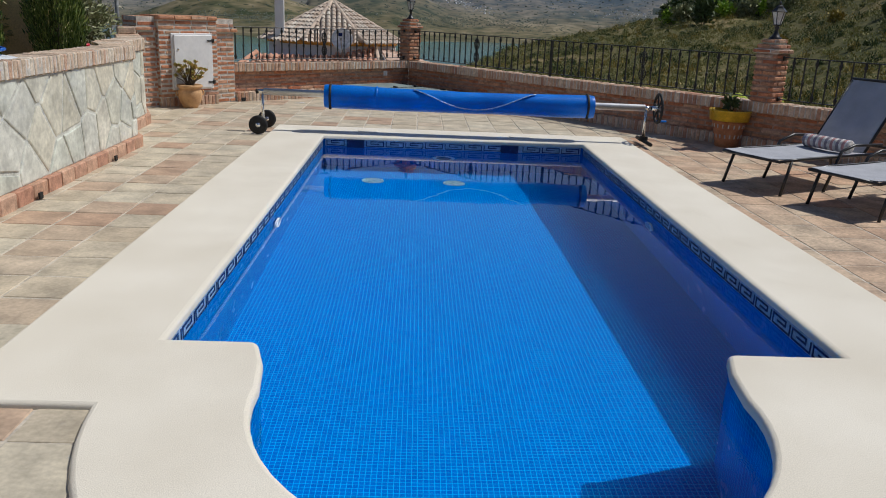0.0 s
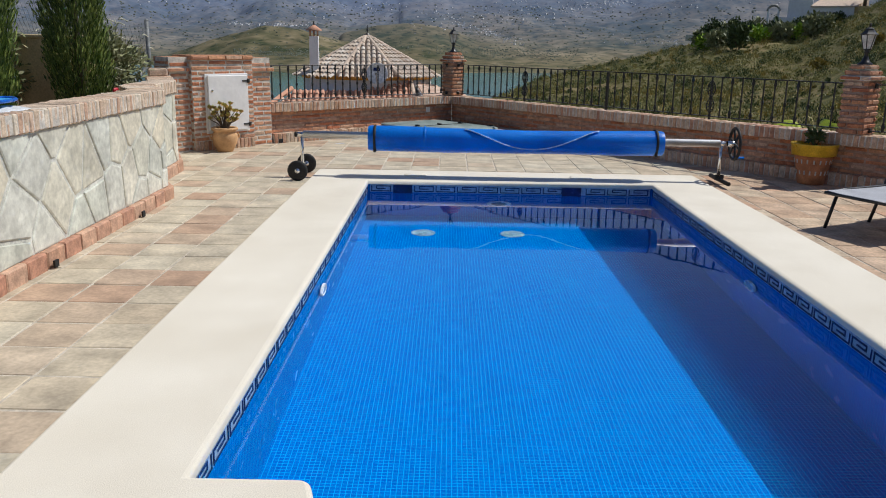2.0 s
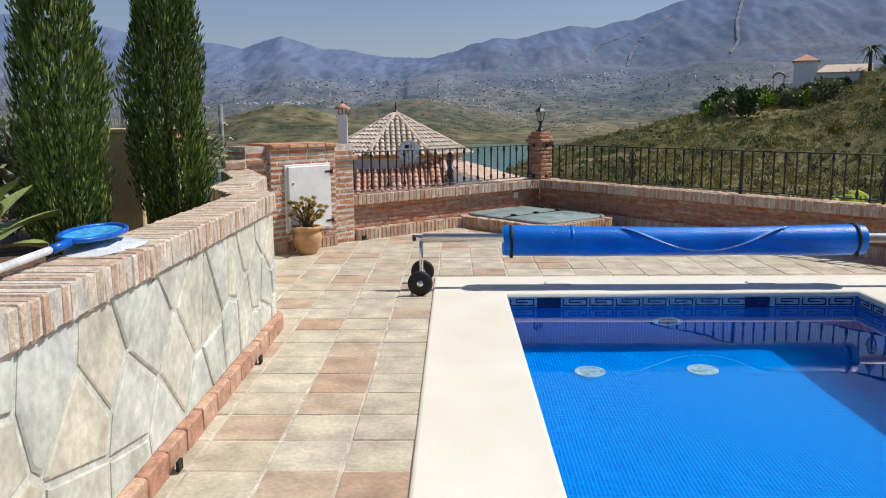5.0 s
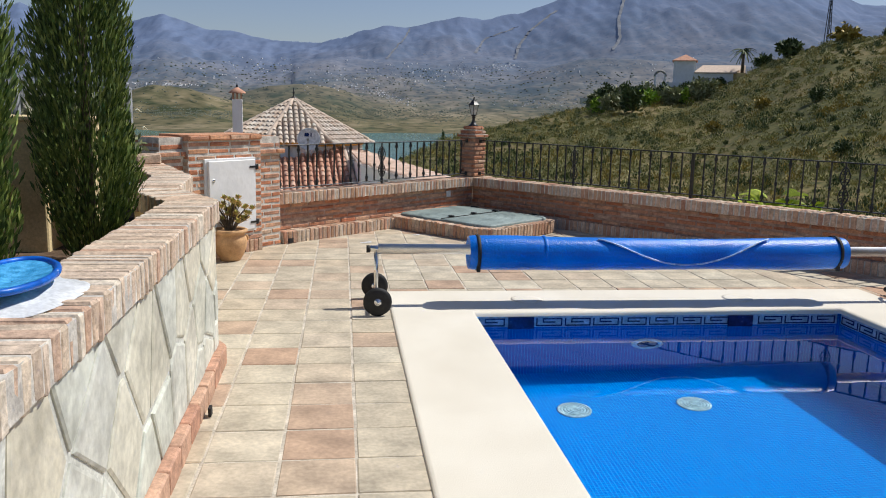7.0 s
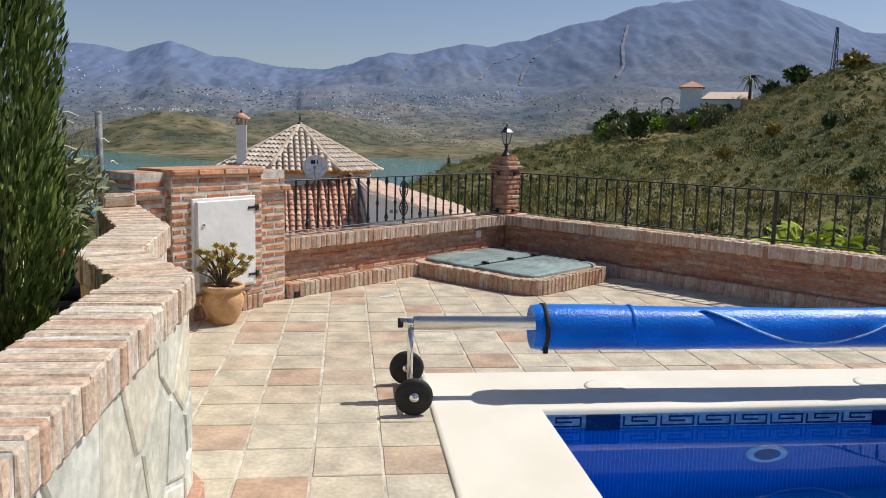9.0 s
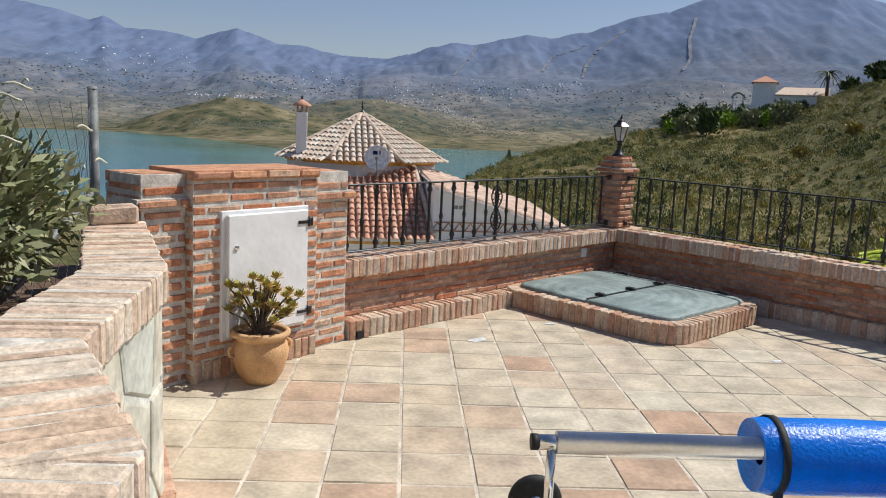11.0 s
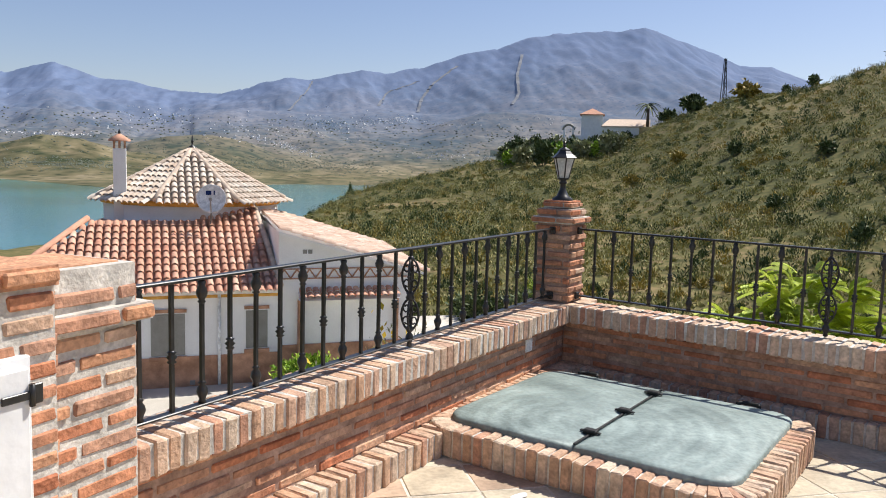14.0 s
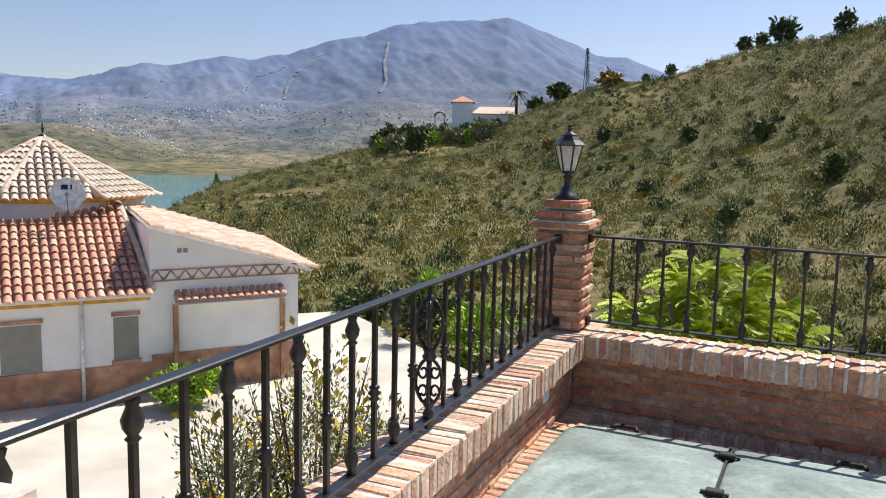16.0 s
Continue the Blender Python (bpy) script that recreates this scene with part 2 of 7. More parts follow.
    def slab(self, poly, z0, z1):
        """An upright prism over a flat outline."""
        n = len(poly)
        vs = [(x, y, z0) for x, y in poly] + [(x, y, z1) for x, y in poly]
        fs = [tuple(range(n))[::-1], tuple(range(n, 2 * n))] + [(i, (i + 1) % n, n + (i + 1) % n, n + i) for i in range(n)]
        return self.add(vs, fs)

    def mesh(self, name, mat):
        me = bpy.data.meshes.new(name)
        me.from_pydata(self.v, [], self.f)
        me.polygons.foreach_set("use_smooth", self.smooth)
        me.update()
        bm = bmesh.new()
        bm.from_mesh(me)
        if len(bm.faces) < 20000:
            bmesh.ops.recalc_face_normals(bm, faces=bm.faces)
        bm.to_mesh(me)
        bm.free()
        me.materials.append(mat)
        return me


def part(name, sh, mat, parent=None, label="", at=None):
    """One mesh object under a thing or a part."""
    ob = new(name, sh.mesh(name, mat) if isinstance(sh, Shape) else sh)
    if at is not None:
        ob.matrix_local = at
    if parent is not None:
        ob.parent = parent
    if label:
        ob["label"] = label
    return ob


def thing(name, label, category, at=(0, 0, 0), turn=0.0, group="", kind=""):
    e = new(name)
    e.matrix_world = pose(*at, 0, 0, turn)
    return tagged(e, label, category, group, kind)


def solid(name, sh, mat, label, category, group="", kind="", at=None):
    return tagged(part(name, sh, mat, None, "", at), label, category, group, kind)


def piece(name, me, parent, m):
    ob = new(name, me)
    ob.matrix_local = m
    ob.parent = parent
    return ob


RB = random.Random(5)


def rough_box(size, c, seed, amp):
    s = Shape().box(size, c=c)
    r = random.Random(seed)
    s.v = [(x + r.uniform(-amp, amp), y + r.uniform(-amp, amp), z + r.uniform(-amp, amp)) for x, y, z in s.v]
    return s


BRICKS = [rough_box((0.235, 0.05, 0.048), 0.006, i, 0.003).mesh("brick", M_BRICK) for i in range(6)]
HALVES = [rough_box((0.112, 0.05, 0.048), 0.006, 20 + i, 0.003).mesh("brick", M_BRICK) for i in range(4)]


def brick_face(parent, p0, p1, z0, z1, pitch=0.25, course=0.062, proud=0.005):
    """Courses of stretchers on the upright face from p0 to p1 (the face looks to the right of that way)."""
    p0, p1 = Vector((*p0, 0)), Vector((*p1, 0))
    d = p1 - p0
    ln = d.length
    u = d.normalized()
    n = Vector((u.y, -u.x, 0))
    ang = math.degrees(math.atan2(u.y, u.x))
    rows = max(1, round((z1 - z0) / course))
    ch = (z1 - z0) / rows
    for k in range(rows):
        z = z0 + (k + 0.5) * ch
        s = -(k % 2) * pitch / 2 + RB.uniform(-0.02, 0.02)
        while s < ln - 0.03:
            a, b = max(s, 0.004), min(s + pitch - 0.017, ln - 0.004)
            s += pitch
            if b - a < 0.03:
                continue
            w = b - a
            half = w < 0.16
            me = RB.choice(HALVES if half else BRICKS)
            base = 0.112 if half else 0.235
            at = p0 + u * (a + b) / 2 - n * (0.025 - proud - RB.uniform(-0.003, 0.004))
            piece("brick", me, parent, pose(at.x, at.y, z, 0, RB.uniform(-0.5, 0.5), ang) @ Matrix.Diagonal((w / base, 1, ch / 0.062 * RB.uniform(0.66, 0.84), 1)))


def brick_cap(parent, p0, p1, depth, z_top, h, pitch=0.0635, mat=None, side=1):
    """Bricks on edge side by side along p0 to p1, reaching depth to the left of that way (side -1: right)."""
    mat = mat or M_CAPBRICK
    key = (round(depth, 3), round(h, 3), mat.name)
    if key not in CAPS:
        CAPS[key] = [rough_box((0.05, depth, h), 0.007, 40 + i, 0.0035).mesh("brick", mat) for i in range(6)]
    p0, p1 = Vector((*p0, 0)), Vector((*p1, 0))
    d = p1 - p0
    u = d.normalized()
    n = Vector((-u.y, u.x, 0)) * side
    ang = math.degrees(math.atan2(u.y, u.x))
    k = max(1, round(d.length / pitch))
    for i in range(k):
        c = p0 + d * ((i + 0.5) / k) + n * (depth / 2 + RB.uniform(-0.005, 0.005))
        piece("brick", RB.choice(CAPS[key]), parent, pose(c.x, c.y, z_top - h / 2 + RB.uniform(-0.004, 0.003), 0, RB.uniform(-1, 1), ang + RB.uniform(-1.2, 1.2)))


CAPS = {}
FLOOR_Z = -0.022

# ---- plan ----
LW = [(-1.60, -11.0), (-1.70, -1.07), (-2.06, -0.42), (-2.13, 0.52), (-2.60, 1.72)]     # outer edge of the garden wall's cap
CORNER = Vector((0.865, 5.51))
LEFT_DIR = Vector((math.cos(radians(43.2)), math.sin(radians(43.2))))
RIGHT_DIR = Vector((math.cos(radians(-51.5)), math.sin(radians(-51.5))))
LEFT_END = CORNER - LEFT_DIR * 3.49
RIGHT_END = CORNER + RIGHT_DIR * 13.0
WALL_H = 0.535


def offset_line(pts, d):
    """A polyline moved d to its left."""
    out = []
    for i, p in enumerate(pts):
        p = Vector(p)
        ns = []
        for a, b in ((i - 1, i), (i, i + 1)):
            if a >= 0 and b < len(pts):
                t = (Vector(pts[b]) - Vector(pts[a])).normalized()
                ns.append(Vector((-t.y, t.x)))
        n = sum(ns, Vector((0, 0))) / len(ns)
        out.append(p + n * (d / max(0.4, n.length_squared) if len(ns) == 2 else d))
    return out


# ---- pool ----
def arc(cx, cy, r, a0, a1, n):
    return [(cx + r * math.cos(radians(a0 + (a1 - a0) * i / n)), cy + r * math.sin(radians(a0 + (a1 - a0) * i / n))) for i in range(n + 1)]


PX, PY = 2.97, -5.93
ROMAN = (1.42, -6.42, 0.94)
bow = arc(*ROMAN, 176, 364, 30)
pool_edge = [(0, 0), (0, PY), (0.36, PY)] + arc(0.36, PY - 0.05, 0.05, 90, 20, 4)[1:] + [(0.455, PY - 0.2)] + bow + [(2.385, PY - 0.2)] + arc(2.48, PY - 0.05, 0.05, 160, 90, 4) + [(PX, PY), (PX, 0)]
obow = arc(ROMAN[0], ROMAN[1], 1.50, 184.5, 355.5, 36)
coping_edge = [(-0.63, 0.70), (-0.63, -6.54), obow[0]] + obow[1:] + [(3.60, -6.54), (3.60, 0.70)]


def fill_between(outer, inner, z):
    """Flat faces between two outlines, as a bmesh."""
    bm = bmesh.new()
    es = []
    for line in (outer, inner):
        vs = [bm.verts.new((x, y, z)) for x, y in line]
        es += [bm.edges.new((vs[i], vs[(i + 1) % len(vs)])) for i in range(len(vs))]
    bmesh.ops.triangle_fill(bm, edges=es, use_beauty=True)
    return bm


def inset_loop(loop, d):
    n = len(loop)
    out = []
    for i in range(n):
        p0, p, p1 = Vector(loop[i - 1]), Vector(loop[i]), Vector(loop[(i + 1) % n])
        a, b = (p - p0).normalized(), (p1 - p).normalized()
        nn = Vector((-a.y, a.x)) + Vector((-b.y, b.x))
        nn = nn / max(0.5, nn.length_squared / 2) if nn.length > 1e-6 else Vector((-a.y, a.x))
        out.append(tuple(p + nn * d))
    return out


def coping():
    """Stone surround: flat top, rounded rim, sides down to the tiles."""
    sh = Shape()
    for loop, sign in ((pool_edge, 1), (coping_edge, -1)):
        rings = [(0.022, 0.0), (0.012, -0.003), (0.004, -0.010), (0.0, -0.022), (0.0, -0.045 if sign > 0 else -0.06)]
        n = len(loop)
        vs, fs = [], []
        for d, z in rings:
            vs += [(x, y, z) for x, y in inset_loop(loop, -d * sign)]
        for j in range(len(rings) - 1):
            fs += [(j * n + i, j * n + (i + 1) % n, (j + 1) * n + (i + 1) % n, (j + 1) * n + i) for i in range(n)]
        sh.add(vs, fs, True)
    bm = fill_between(inset_loop(coping_edge, 0.022), inset_loop(pool_edge, -0.022), 0.0)
    bm.verts.ensure_lookup_table()
    sh.add([v.co for v in bm.verts], [[v.index for v in f.verts] for f in bm.faces])
    bm.free()
    return sh


WATER_Z = -0.135


def floor_z(y):
    """The pool floor falls towards the far end."""
    return -1.21 - 0.045 * y


solid("pool_coping", coping(), M_COPING, "cream cast-stone coping with rounded rim around the pool", "pool coping", kind="structure")
pool_in = inset_loop(pool_edge, -0.012)
sh = Shape()
n_in = len(pool_in)
pool = thing("pool", "blue mosaic swimming pool full of clear water", "swimming pool", kind="structure")
part("pool_floor", Shape().add([(x, y, floor_z(y)) for x, y in pool_in], [tuple(range(n_in))]), M_POOLXY, pool)
sides, ends = Shape(), Shape()
for i in range(n_in):
    a, b = pool_in[i], pool_in[(i + 1) % n_in]
    (ends if abs(a[0] - b[0]) > abs(a[1] - b[1]) else sides).add([(*a, floor_z(a[1])), (*b, floor_z(b[1])), (*b, -0.045), (*a, -0.045)], [(0, 1, 2, 3)])
part("side_wall", sides, M_POOLYZ, pool)
part("end_wall", ends, M_POOLXZ, pool)
water_me = Shape().add([(x, y, WATER_Z) for x, y in pool_in], [tuple(range(n_in))]).mesh("pool_water", M_WATER)
if water_me.polygons[0].normal.z < 0:
    water_me.flip_normals()
water = solid("pool_water", water_me, M_WATER, "clear still pool water with faint ripples", "water", kind="structure")
water.visible_shadow = False

# greek key band under the coping: one motif mesh, repeated
def key_motif():
    s = Shape()
    w = 0.010
    for x0, z0, x1, z1 in ((0, 0.0, 0.205, w), (0.195, w, 0.205, 0.062), (0.05, 0.052, 0.195, 0.062), (0.05, 0.026, 0.06, 0.052), (0.06, 0.026, 0.150, 0.036), (0.0, w, 0.010, 0.062)):
        s.box((x1 - x0, 0.003, z1 - z0), ((x0 + x1) / 2, 0, (z0 + z1) / 2))
    return s


KEY = key_motif().mesh("key_motif", M_KEY)
band = tagged(new("tile_band"), "pale blue waterline tiles with dark blue greek key border", "tile border", kind="structure")
part("band_tiles", Shape().box((PX - 0.03, 0.006, 0.082), (PX / 2, 0.009, -0.088)).box((0.006, -PY - 0.03, 0.082), (-0.009, PY / 2, -0.088)).box((0.006, -PY - 0.03, 0.082), (PX + 0.009, PY / 2, -0.088)), M_KEYBASE, band)
for i in range(13):
    if i not in (1, 9):
        piece("key_motif", KEY, band, pose(0.03 + i * 0.225, 0.003, -0.122))
for i in range(26):
    piece("key_motif", KEY, band, pose(-0.003, -0.05 - i * 0.225, -0.122, 0, 0, -90))
    piece("key_motif", KEY, band, pose(PX + 0.003, -5.86 + i * 0.225, -0.122, 0, 0, 90))
for x in (0.36, 2.13):
    solid("skimmer_mouth", Shape().box((0.20, 0.02, 0.10), (x, 0.0, -0.10)).box((0.17, 0.024, 0.07), (x, 0.0, -0.10)), M_KEY, "dark skimmer opening in the pool tiles", "skimmer", kind="structure")
M_PLASTIC = material("white_plastic", [(0.72, 0.74, 0.74), (0.78, 0.79, 0.79)], scale=8, rough=0.4, bump=0)
M_DRAIN = material("grey_teal_plastic", [(0.20, 0.33, 0.36), (0.28, 0.42, 0.45)], scale=20, rough=0.5, bump=0)
for x, y in ((0.60, -0.70), (1.47, -0.69)):
    g = thing("pool_drain", "round white grated drain on the pool floor", "drain", (x, y, floor_z(y) + 0.004), group="pool floor drains")
    part("rim", Shape().lathe([(0.12, 0), (0.12, 0.008), (0.10, 0.012), (0.10, 0.004), (0, 0.004)], 28), M_DRAIN, g)
    gr = Shape()
    for k in range(4):
        gr.lathe([(0.02 + k * 0.022, 0.006), (0.03 + k * 0.022, 0.011), (0.034 + k * 0.022, 0.006)], 24)
    part("grate", gr, M_DRAIN, g)
for x, y, rz in ((0.0, -3.15, 90), (PX, -2.9, -90)):
    g = thing("pool_light", "round white underwater pool light", "pool light", (x, y, -0.42), 0, group="pool lights")
    m = pose(0, 0, 0, 0, rz, 0)
    part("bezel", Shape().lathe([(0.10, 0), (0.10, 0.015), (0.08, 0.02), (0.08, 0.012)], 28, m), M_PLASTIC, g)
    part("lens", Shape().lathe([(0.08, 0.012), (0.05, 0.018), (0, 0.02)], 28, m), M_KEYBASE, g)
g = thing("pool_light", "round pale underwater lamp with dark lens in the end wall", "pool light", (1.375, 0.008, -0.60), 0, group="pool lights")
part("bezel", Shape().lathe([(0.13, 0), (0.13, 0.012), (0.10, 0.022), (0.085, 0.016)], 28, pose(0, 0, 0, 90)), M_PLASTIC, g)
part("lens", Shape().lathe([(0.085, 0.014), (0.05, 0.018), (0, 0.02)], 28, pose(0, 0, 0, 90)), M_KEY, g, "dark round lens")
for x in (0.48, 2.28):
    solid("skimmer_lid", Shape().lathe([(0.125, 0), (0.125, 0.003), (0.10, 0.005), (0, 0.005)], 28, pose(x, 0.36, 0.0005)), M_COPING, "round cream skimmer lid set in the coping", "lid", group="skimmer lids")

# ---- garden wall beside the pool ----
cap_in = offset_line(LW, 0.29)
face = offset_line(LW, 0.032)
gw = tagged(new("wall_garden"), "low stone-clad garden wall with brick-on-edge cap", "wall", kind="structure")
CAP_TOP, CAP_H = 0.955, 0.125
for a, b, c, d in zip(face, face[1:], offset_line(LW, 0.25), offset_line(LW, 0.25)[1:]):
    part("wall_core", Shape().slab([a, b, d, c], FLOOR_Z - 0.05, CAP_TOP - CAP_H), M_JOINT, gw)
inner_paint = offset_line(LW, 0.262)
for a, b, c, d in zip(offset_line(LW, 0.251), offset_line(LW, 0.251)[1:], inner_paint, inner_paint[1:]):
    part("inner_face", Shape().slab([a, b, d, c], 0.2, CAP_TOP - 0.02), M_CREAM, gw)
core_o, core_i = offset_line(LW, 0.006), offset_line(LW, 0.284)
for a, b, c, d in zip(core_o, core_o[1:], core_i, core_i[1:]):
    part("cap_mortar", Shape().slab([a, b, d, c], CAP_TOP - CAP_H + 0.006, CAP_TOP - 0.005), M_MORTAR, gw)


def clip_poly(poly, p, n):
    """Keeps the side of a 2D polygon where (q - p).n <= 0."""
    out = []
    for i, a in enumerate(poly):
        b = poly[(i + 1) % len(poly)]
        da, db = (a - p).dot(n), (b - p).dot(n)
        if da <= 0:
            out.append(a)
        if da * db < 0:
            out.append(a + (b - a) * (da / (da - db)))
    return out


def crazy_stones(parent, p0, p1, z0, z1, seed):
    """Irregular flat stones with recessed joints on the face from p0 to p1."""
    r = random.Random(seed)
    d = Vector(p1) - Vector(p0)
    ln = d.length
    u = d / ln
    nrm = Vector((u.y, -u.x))
    seeds = []
    tries = 0
    while len(seeds) < ln * (z1 - z0) * 10 and tries < 4000:
        tries += 1
        q = Vector((r.uniform(-0.1, ln + 0.1), r.uniform(-0.05, z1 - z0 + 0.05)))
        if all((q - s).length > r.uniform(0.17, 0.31) for s in seeds):
            seeds.append(q)
    for i, s in enumerate(seeds):
        poly = [Vector((0, 0)), Vector((ln, 0)), Vector((ln, z1 - z0)), Vector((0, z1 - z0))]
        near = sorted(seeds, key=lambda o: (o - s).length)[1:14]
        for o in near:
            e = o - s
            e2 = e.normalized()
            poly = clip_poly(poly, (s + o) / 2 - e2 * 0.013, e2)
            if len(poly) < 3:
                break
        if len(poly) < 3:
            continue
        c = sum(poly, Vector((0, 0))) / len(poly)
        th = r.uniform(0.007, 0.011)
        vs = []
        for k, h in ((1.0, -0.01), (1.0, th - 0.005), (0.93, th)):
            for p in poly:
                q = c + (p - c) * k
                w = Vector(p0) + u * q.x + nrm * (h + r.uniform(-0.001, 0.002))
                vs.append((w.x, w.y, z0 + q.y))
        n = len(poly)
        fs = [(j * n + a, j * n + (a + 1) % n, (j + 1) * n + (a + 1) % n, (j + 1) * n + a) for j in range(2) for a in range(n)] + [tuple(range(2 * n, 3 * n))]
        part("stone", Shape().add(vs, fs), M_STONE, parent)


BASE_H = 0.10
for k, (a, b) in enumerate(zip(face, face[1:])):
    if k == 0:
        a = face[0] + (face[1] - face[0]) * 0.12
    crazy_stones(gw, a, b, BASE_H - 0.01, CAP_TOP - CAP_H, 11 + k)
strip = offset_line(LW, -0.022)
STRIPS = [rough_box((0.225, 0.06, BASE_H + 0.02), 0.008, 60 + i, 0.003).mesh("brick", M_STRIP) for i in range(4)]
for a, b in zip(strip, strip[1:]):
    d = b - a
    k = max(1, round(d.length / 0.245))
    u = d.normalized()
    n = Vector((-u.y, u.x))
    for i in range(k):
        c = a + d * ((i + 0.5) / k) + n * 0.03
        piece("brick", RB.choice(STRIPS), gw, pose(c.x, c.y, FLOOR_Z + BASE_H / 2, 0, 0, math.degrees(math.atan2(u.y, u.x))) @ Matrix.Diagonal((d.length / k / 0.237, 1, 1, 1)))

# ---- brick wall with the meter cupboard ----
BOX_A, BOX_B = Vector((-2.676, 1.905)), Vector((-1.672, 3.08))
bu = (BOX_B - BOX_A).normalized()
bn = Vector((bu.y, -bu.x))
bang = math.degrees(math.atan2(bu.y, bu.x))
BOX_L = (BOX_B - BOX_A).length


def along(s, off=0.0):
    p = BOX_A + bu * s + bn * off
    return (p.x, p.y)


bw = tagged(new("wall_cupboard"), "thick brick wall with pilasters holding a meter cupboard", "wall", kind="structure")
BTOP = 1.205
for s0, s1, f, top in ((0.0, 0.27, 0.0, BTOP - 0.02), (0.27, 1.20, 0.07, BTOP), (1.20, BOX_L, 0.0, BTOP - 0.03)):
    part("wall_core", Shape().slab([along(s0 + 0.001, f - 0.001), along(s1 - 0.001, f - 0.001), along(s1 - 0.004, -0.34), along(s0 + 0.004, -0.34)], FLOOR_Z - 0.05, top - 0.012), M_MORTAR, bw)
    cap_z = top - 0.20
    brick_face(bw, along(s0, f), along(s1, f), FLOOR_Z + (0.12 if f else 0.0), cap_z, pitch=0.24, course=0.066)
    for k, jut in enumerate((0.042, 0.0, -0.03) if not f else (0.0, 0.0, 0.03)):
        brick_face(bw, along(s0 - (jut if s0 == 0 else 0), f + jut), along(s1 + (jut if s1 > 1.3 else 0), f + jut), cap_z + k * 0.066, cap_z + (k + 1) * 0.066, pitch=0.26)
        part("cap_course", Shape().slab([along(s0 - (jut if s0 == 0 else 0), f + jut - 0.012), along(s1 + (jut if s1 > 1.3 else 0), f + jut - 0.012), along(s1 + jut, -0.35), along(s0, -0.35)], cap_z + k * 0.066 + 0.004, cap_z + (k + 1) * 0.066 - 0.006), M_BRICK if k == 2 else M_MORTAR, bw)
    if f:
        brick_cap(bw, along(s0, f + 0.012), along(s1, f + 0.012), 0.06, FLOOR_Z + 0.125, 0.13, mat=M_CAPRED)
brick_face(bw, along(0.27, -0.0), along(0.27, 0.07), FLOOR_Z, BTOP - 0.07, pitch=0.12)
brick_face(bw, along(1.20, 0.07), along(1.20, 0.0), FLOOR_Z, BTOP - 0.07, pitch=0.12)
brick_face(bw, along(BOX_L, 0.0), along(BOX_L, -0.33), FLOOR_Z, BTOP - 0.07, pitch=0.24)
brick_face(bw, along(0.0, -0.33), along(0.0, 0.0), FLOOR_Z, BTOP - 0.07, pitch=0.24)

cup = thing("meter_cupboard", "white lacquered metal meter cupboard door on black strap hinges", "cupboard", (*along(0.775, 0.078), 0.582), bang)
part("frame", Shape().box((0.66, 0.05, 0.765), (0, 0.01, 0), c=0.004), M_DOORWHITE, cup)
door = part("door", Shape().box((0.61, 0.03, 0.72), (0, -0.03, 0), c=0.006), M_DOORWHITE, cup)
for z in (0.285, -0.285):
    part("hinge", Shape().box((0.09, 0.008, 0.022), (0.265, -0.049, z), c=0.002).box((0.03, 0.012, 0.055), (0.325, -0.045, z), c=0.003).rod((0.305, -0.052, z - 0.03), (0.305, -0.052, z + 0.03), 0.008), M_IRON, door, "black iron hinge")
part("lock", Shape().lathe([(0.016, 0), (0.016, 0.008), (0.010, 0.010), (0, 0.010)], 16, pose(-0.25, -0.045, 0.17, 90)), M_STEEL, door, "round steel lock")

# ---- parapet walls round the terrace ----
def parapet(name, a, b, inner_side, label, cap_depth=0.27, over=0.085, plinth=True, pl=(0, 1)):
    """A low brick wall from a to b; its terrace side lies to the right of that way."""
    w = tagged(new(name), label, "parapet wall", kind="structure")
    u = (b - a).normalized()
    n = Vector((u.y, -u.x))
    f0, f1 = a - n * over - u * (0.09 if not plinth else 0), b - n * over + u * (0.09 if plinth else 0)
    part("wall_core", Shape().slab([tuple(f0 - n * 0.001), tuple(f1 - n * 0.001), tuple(f1 - n * 0.22 + u * 0.2), tuple(f0 - n * 0.22 - u * (0.0 if plinth else 0.2))], -7.0, WALL_H - 0.125), M_MORTAR_RED, w)
    part("cap_mortar", Shape().slab([tuple(a - n * 0.006), tuple(b - n * 0.006), tuple(b - n * (cap_depth - 0.006)), tuple(a - n * (cap_depth - 0.006))], WALL_H - 0.118, WALL_H - 0.005), M_MORTAR, w)
    return w, u, n, f0, f1


pl, lu, ln_, lf0, lf1 = parapet("wall_parapet_left", LEFT_END, CORNER, 1, "low brick parapet wall with brick-on-edge cap under the railing")
pr, ru, rn, rf0, rf1 = parapet("wall_parapet_right", CORNER, RIGHT_END, 1, "low brick parapet wall in shade with brick-on-edge cap", plinth=False)
part("plinth_core", Shape().slab([tuple(lf0 + ln_ * 0.135), tuple(lf1 + ln_ * 0.135), tuple(lf1), tuple(lf0)], -0.1, 0.105), M_MORTAR, pl)
part("plinth_core", Shape().slab([tuple(rf0 + rn * 0.075), tuple(rf1 + rn * 0.075), tuple(rf1), tuple(rf0)], -0.1, 0.105), M_MORTAR, pr)
part("wall_plate", Shape().box((0.085, 0.012, 0.085), c=0.004), M_PLASTIC, pl, "white blank socket plate", at=pose(*(lf1 - lu * 0.55 + ln_ * 0.006), 0.325, 0, 0, 42.5))

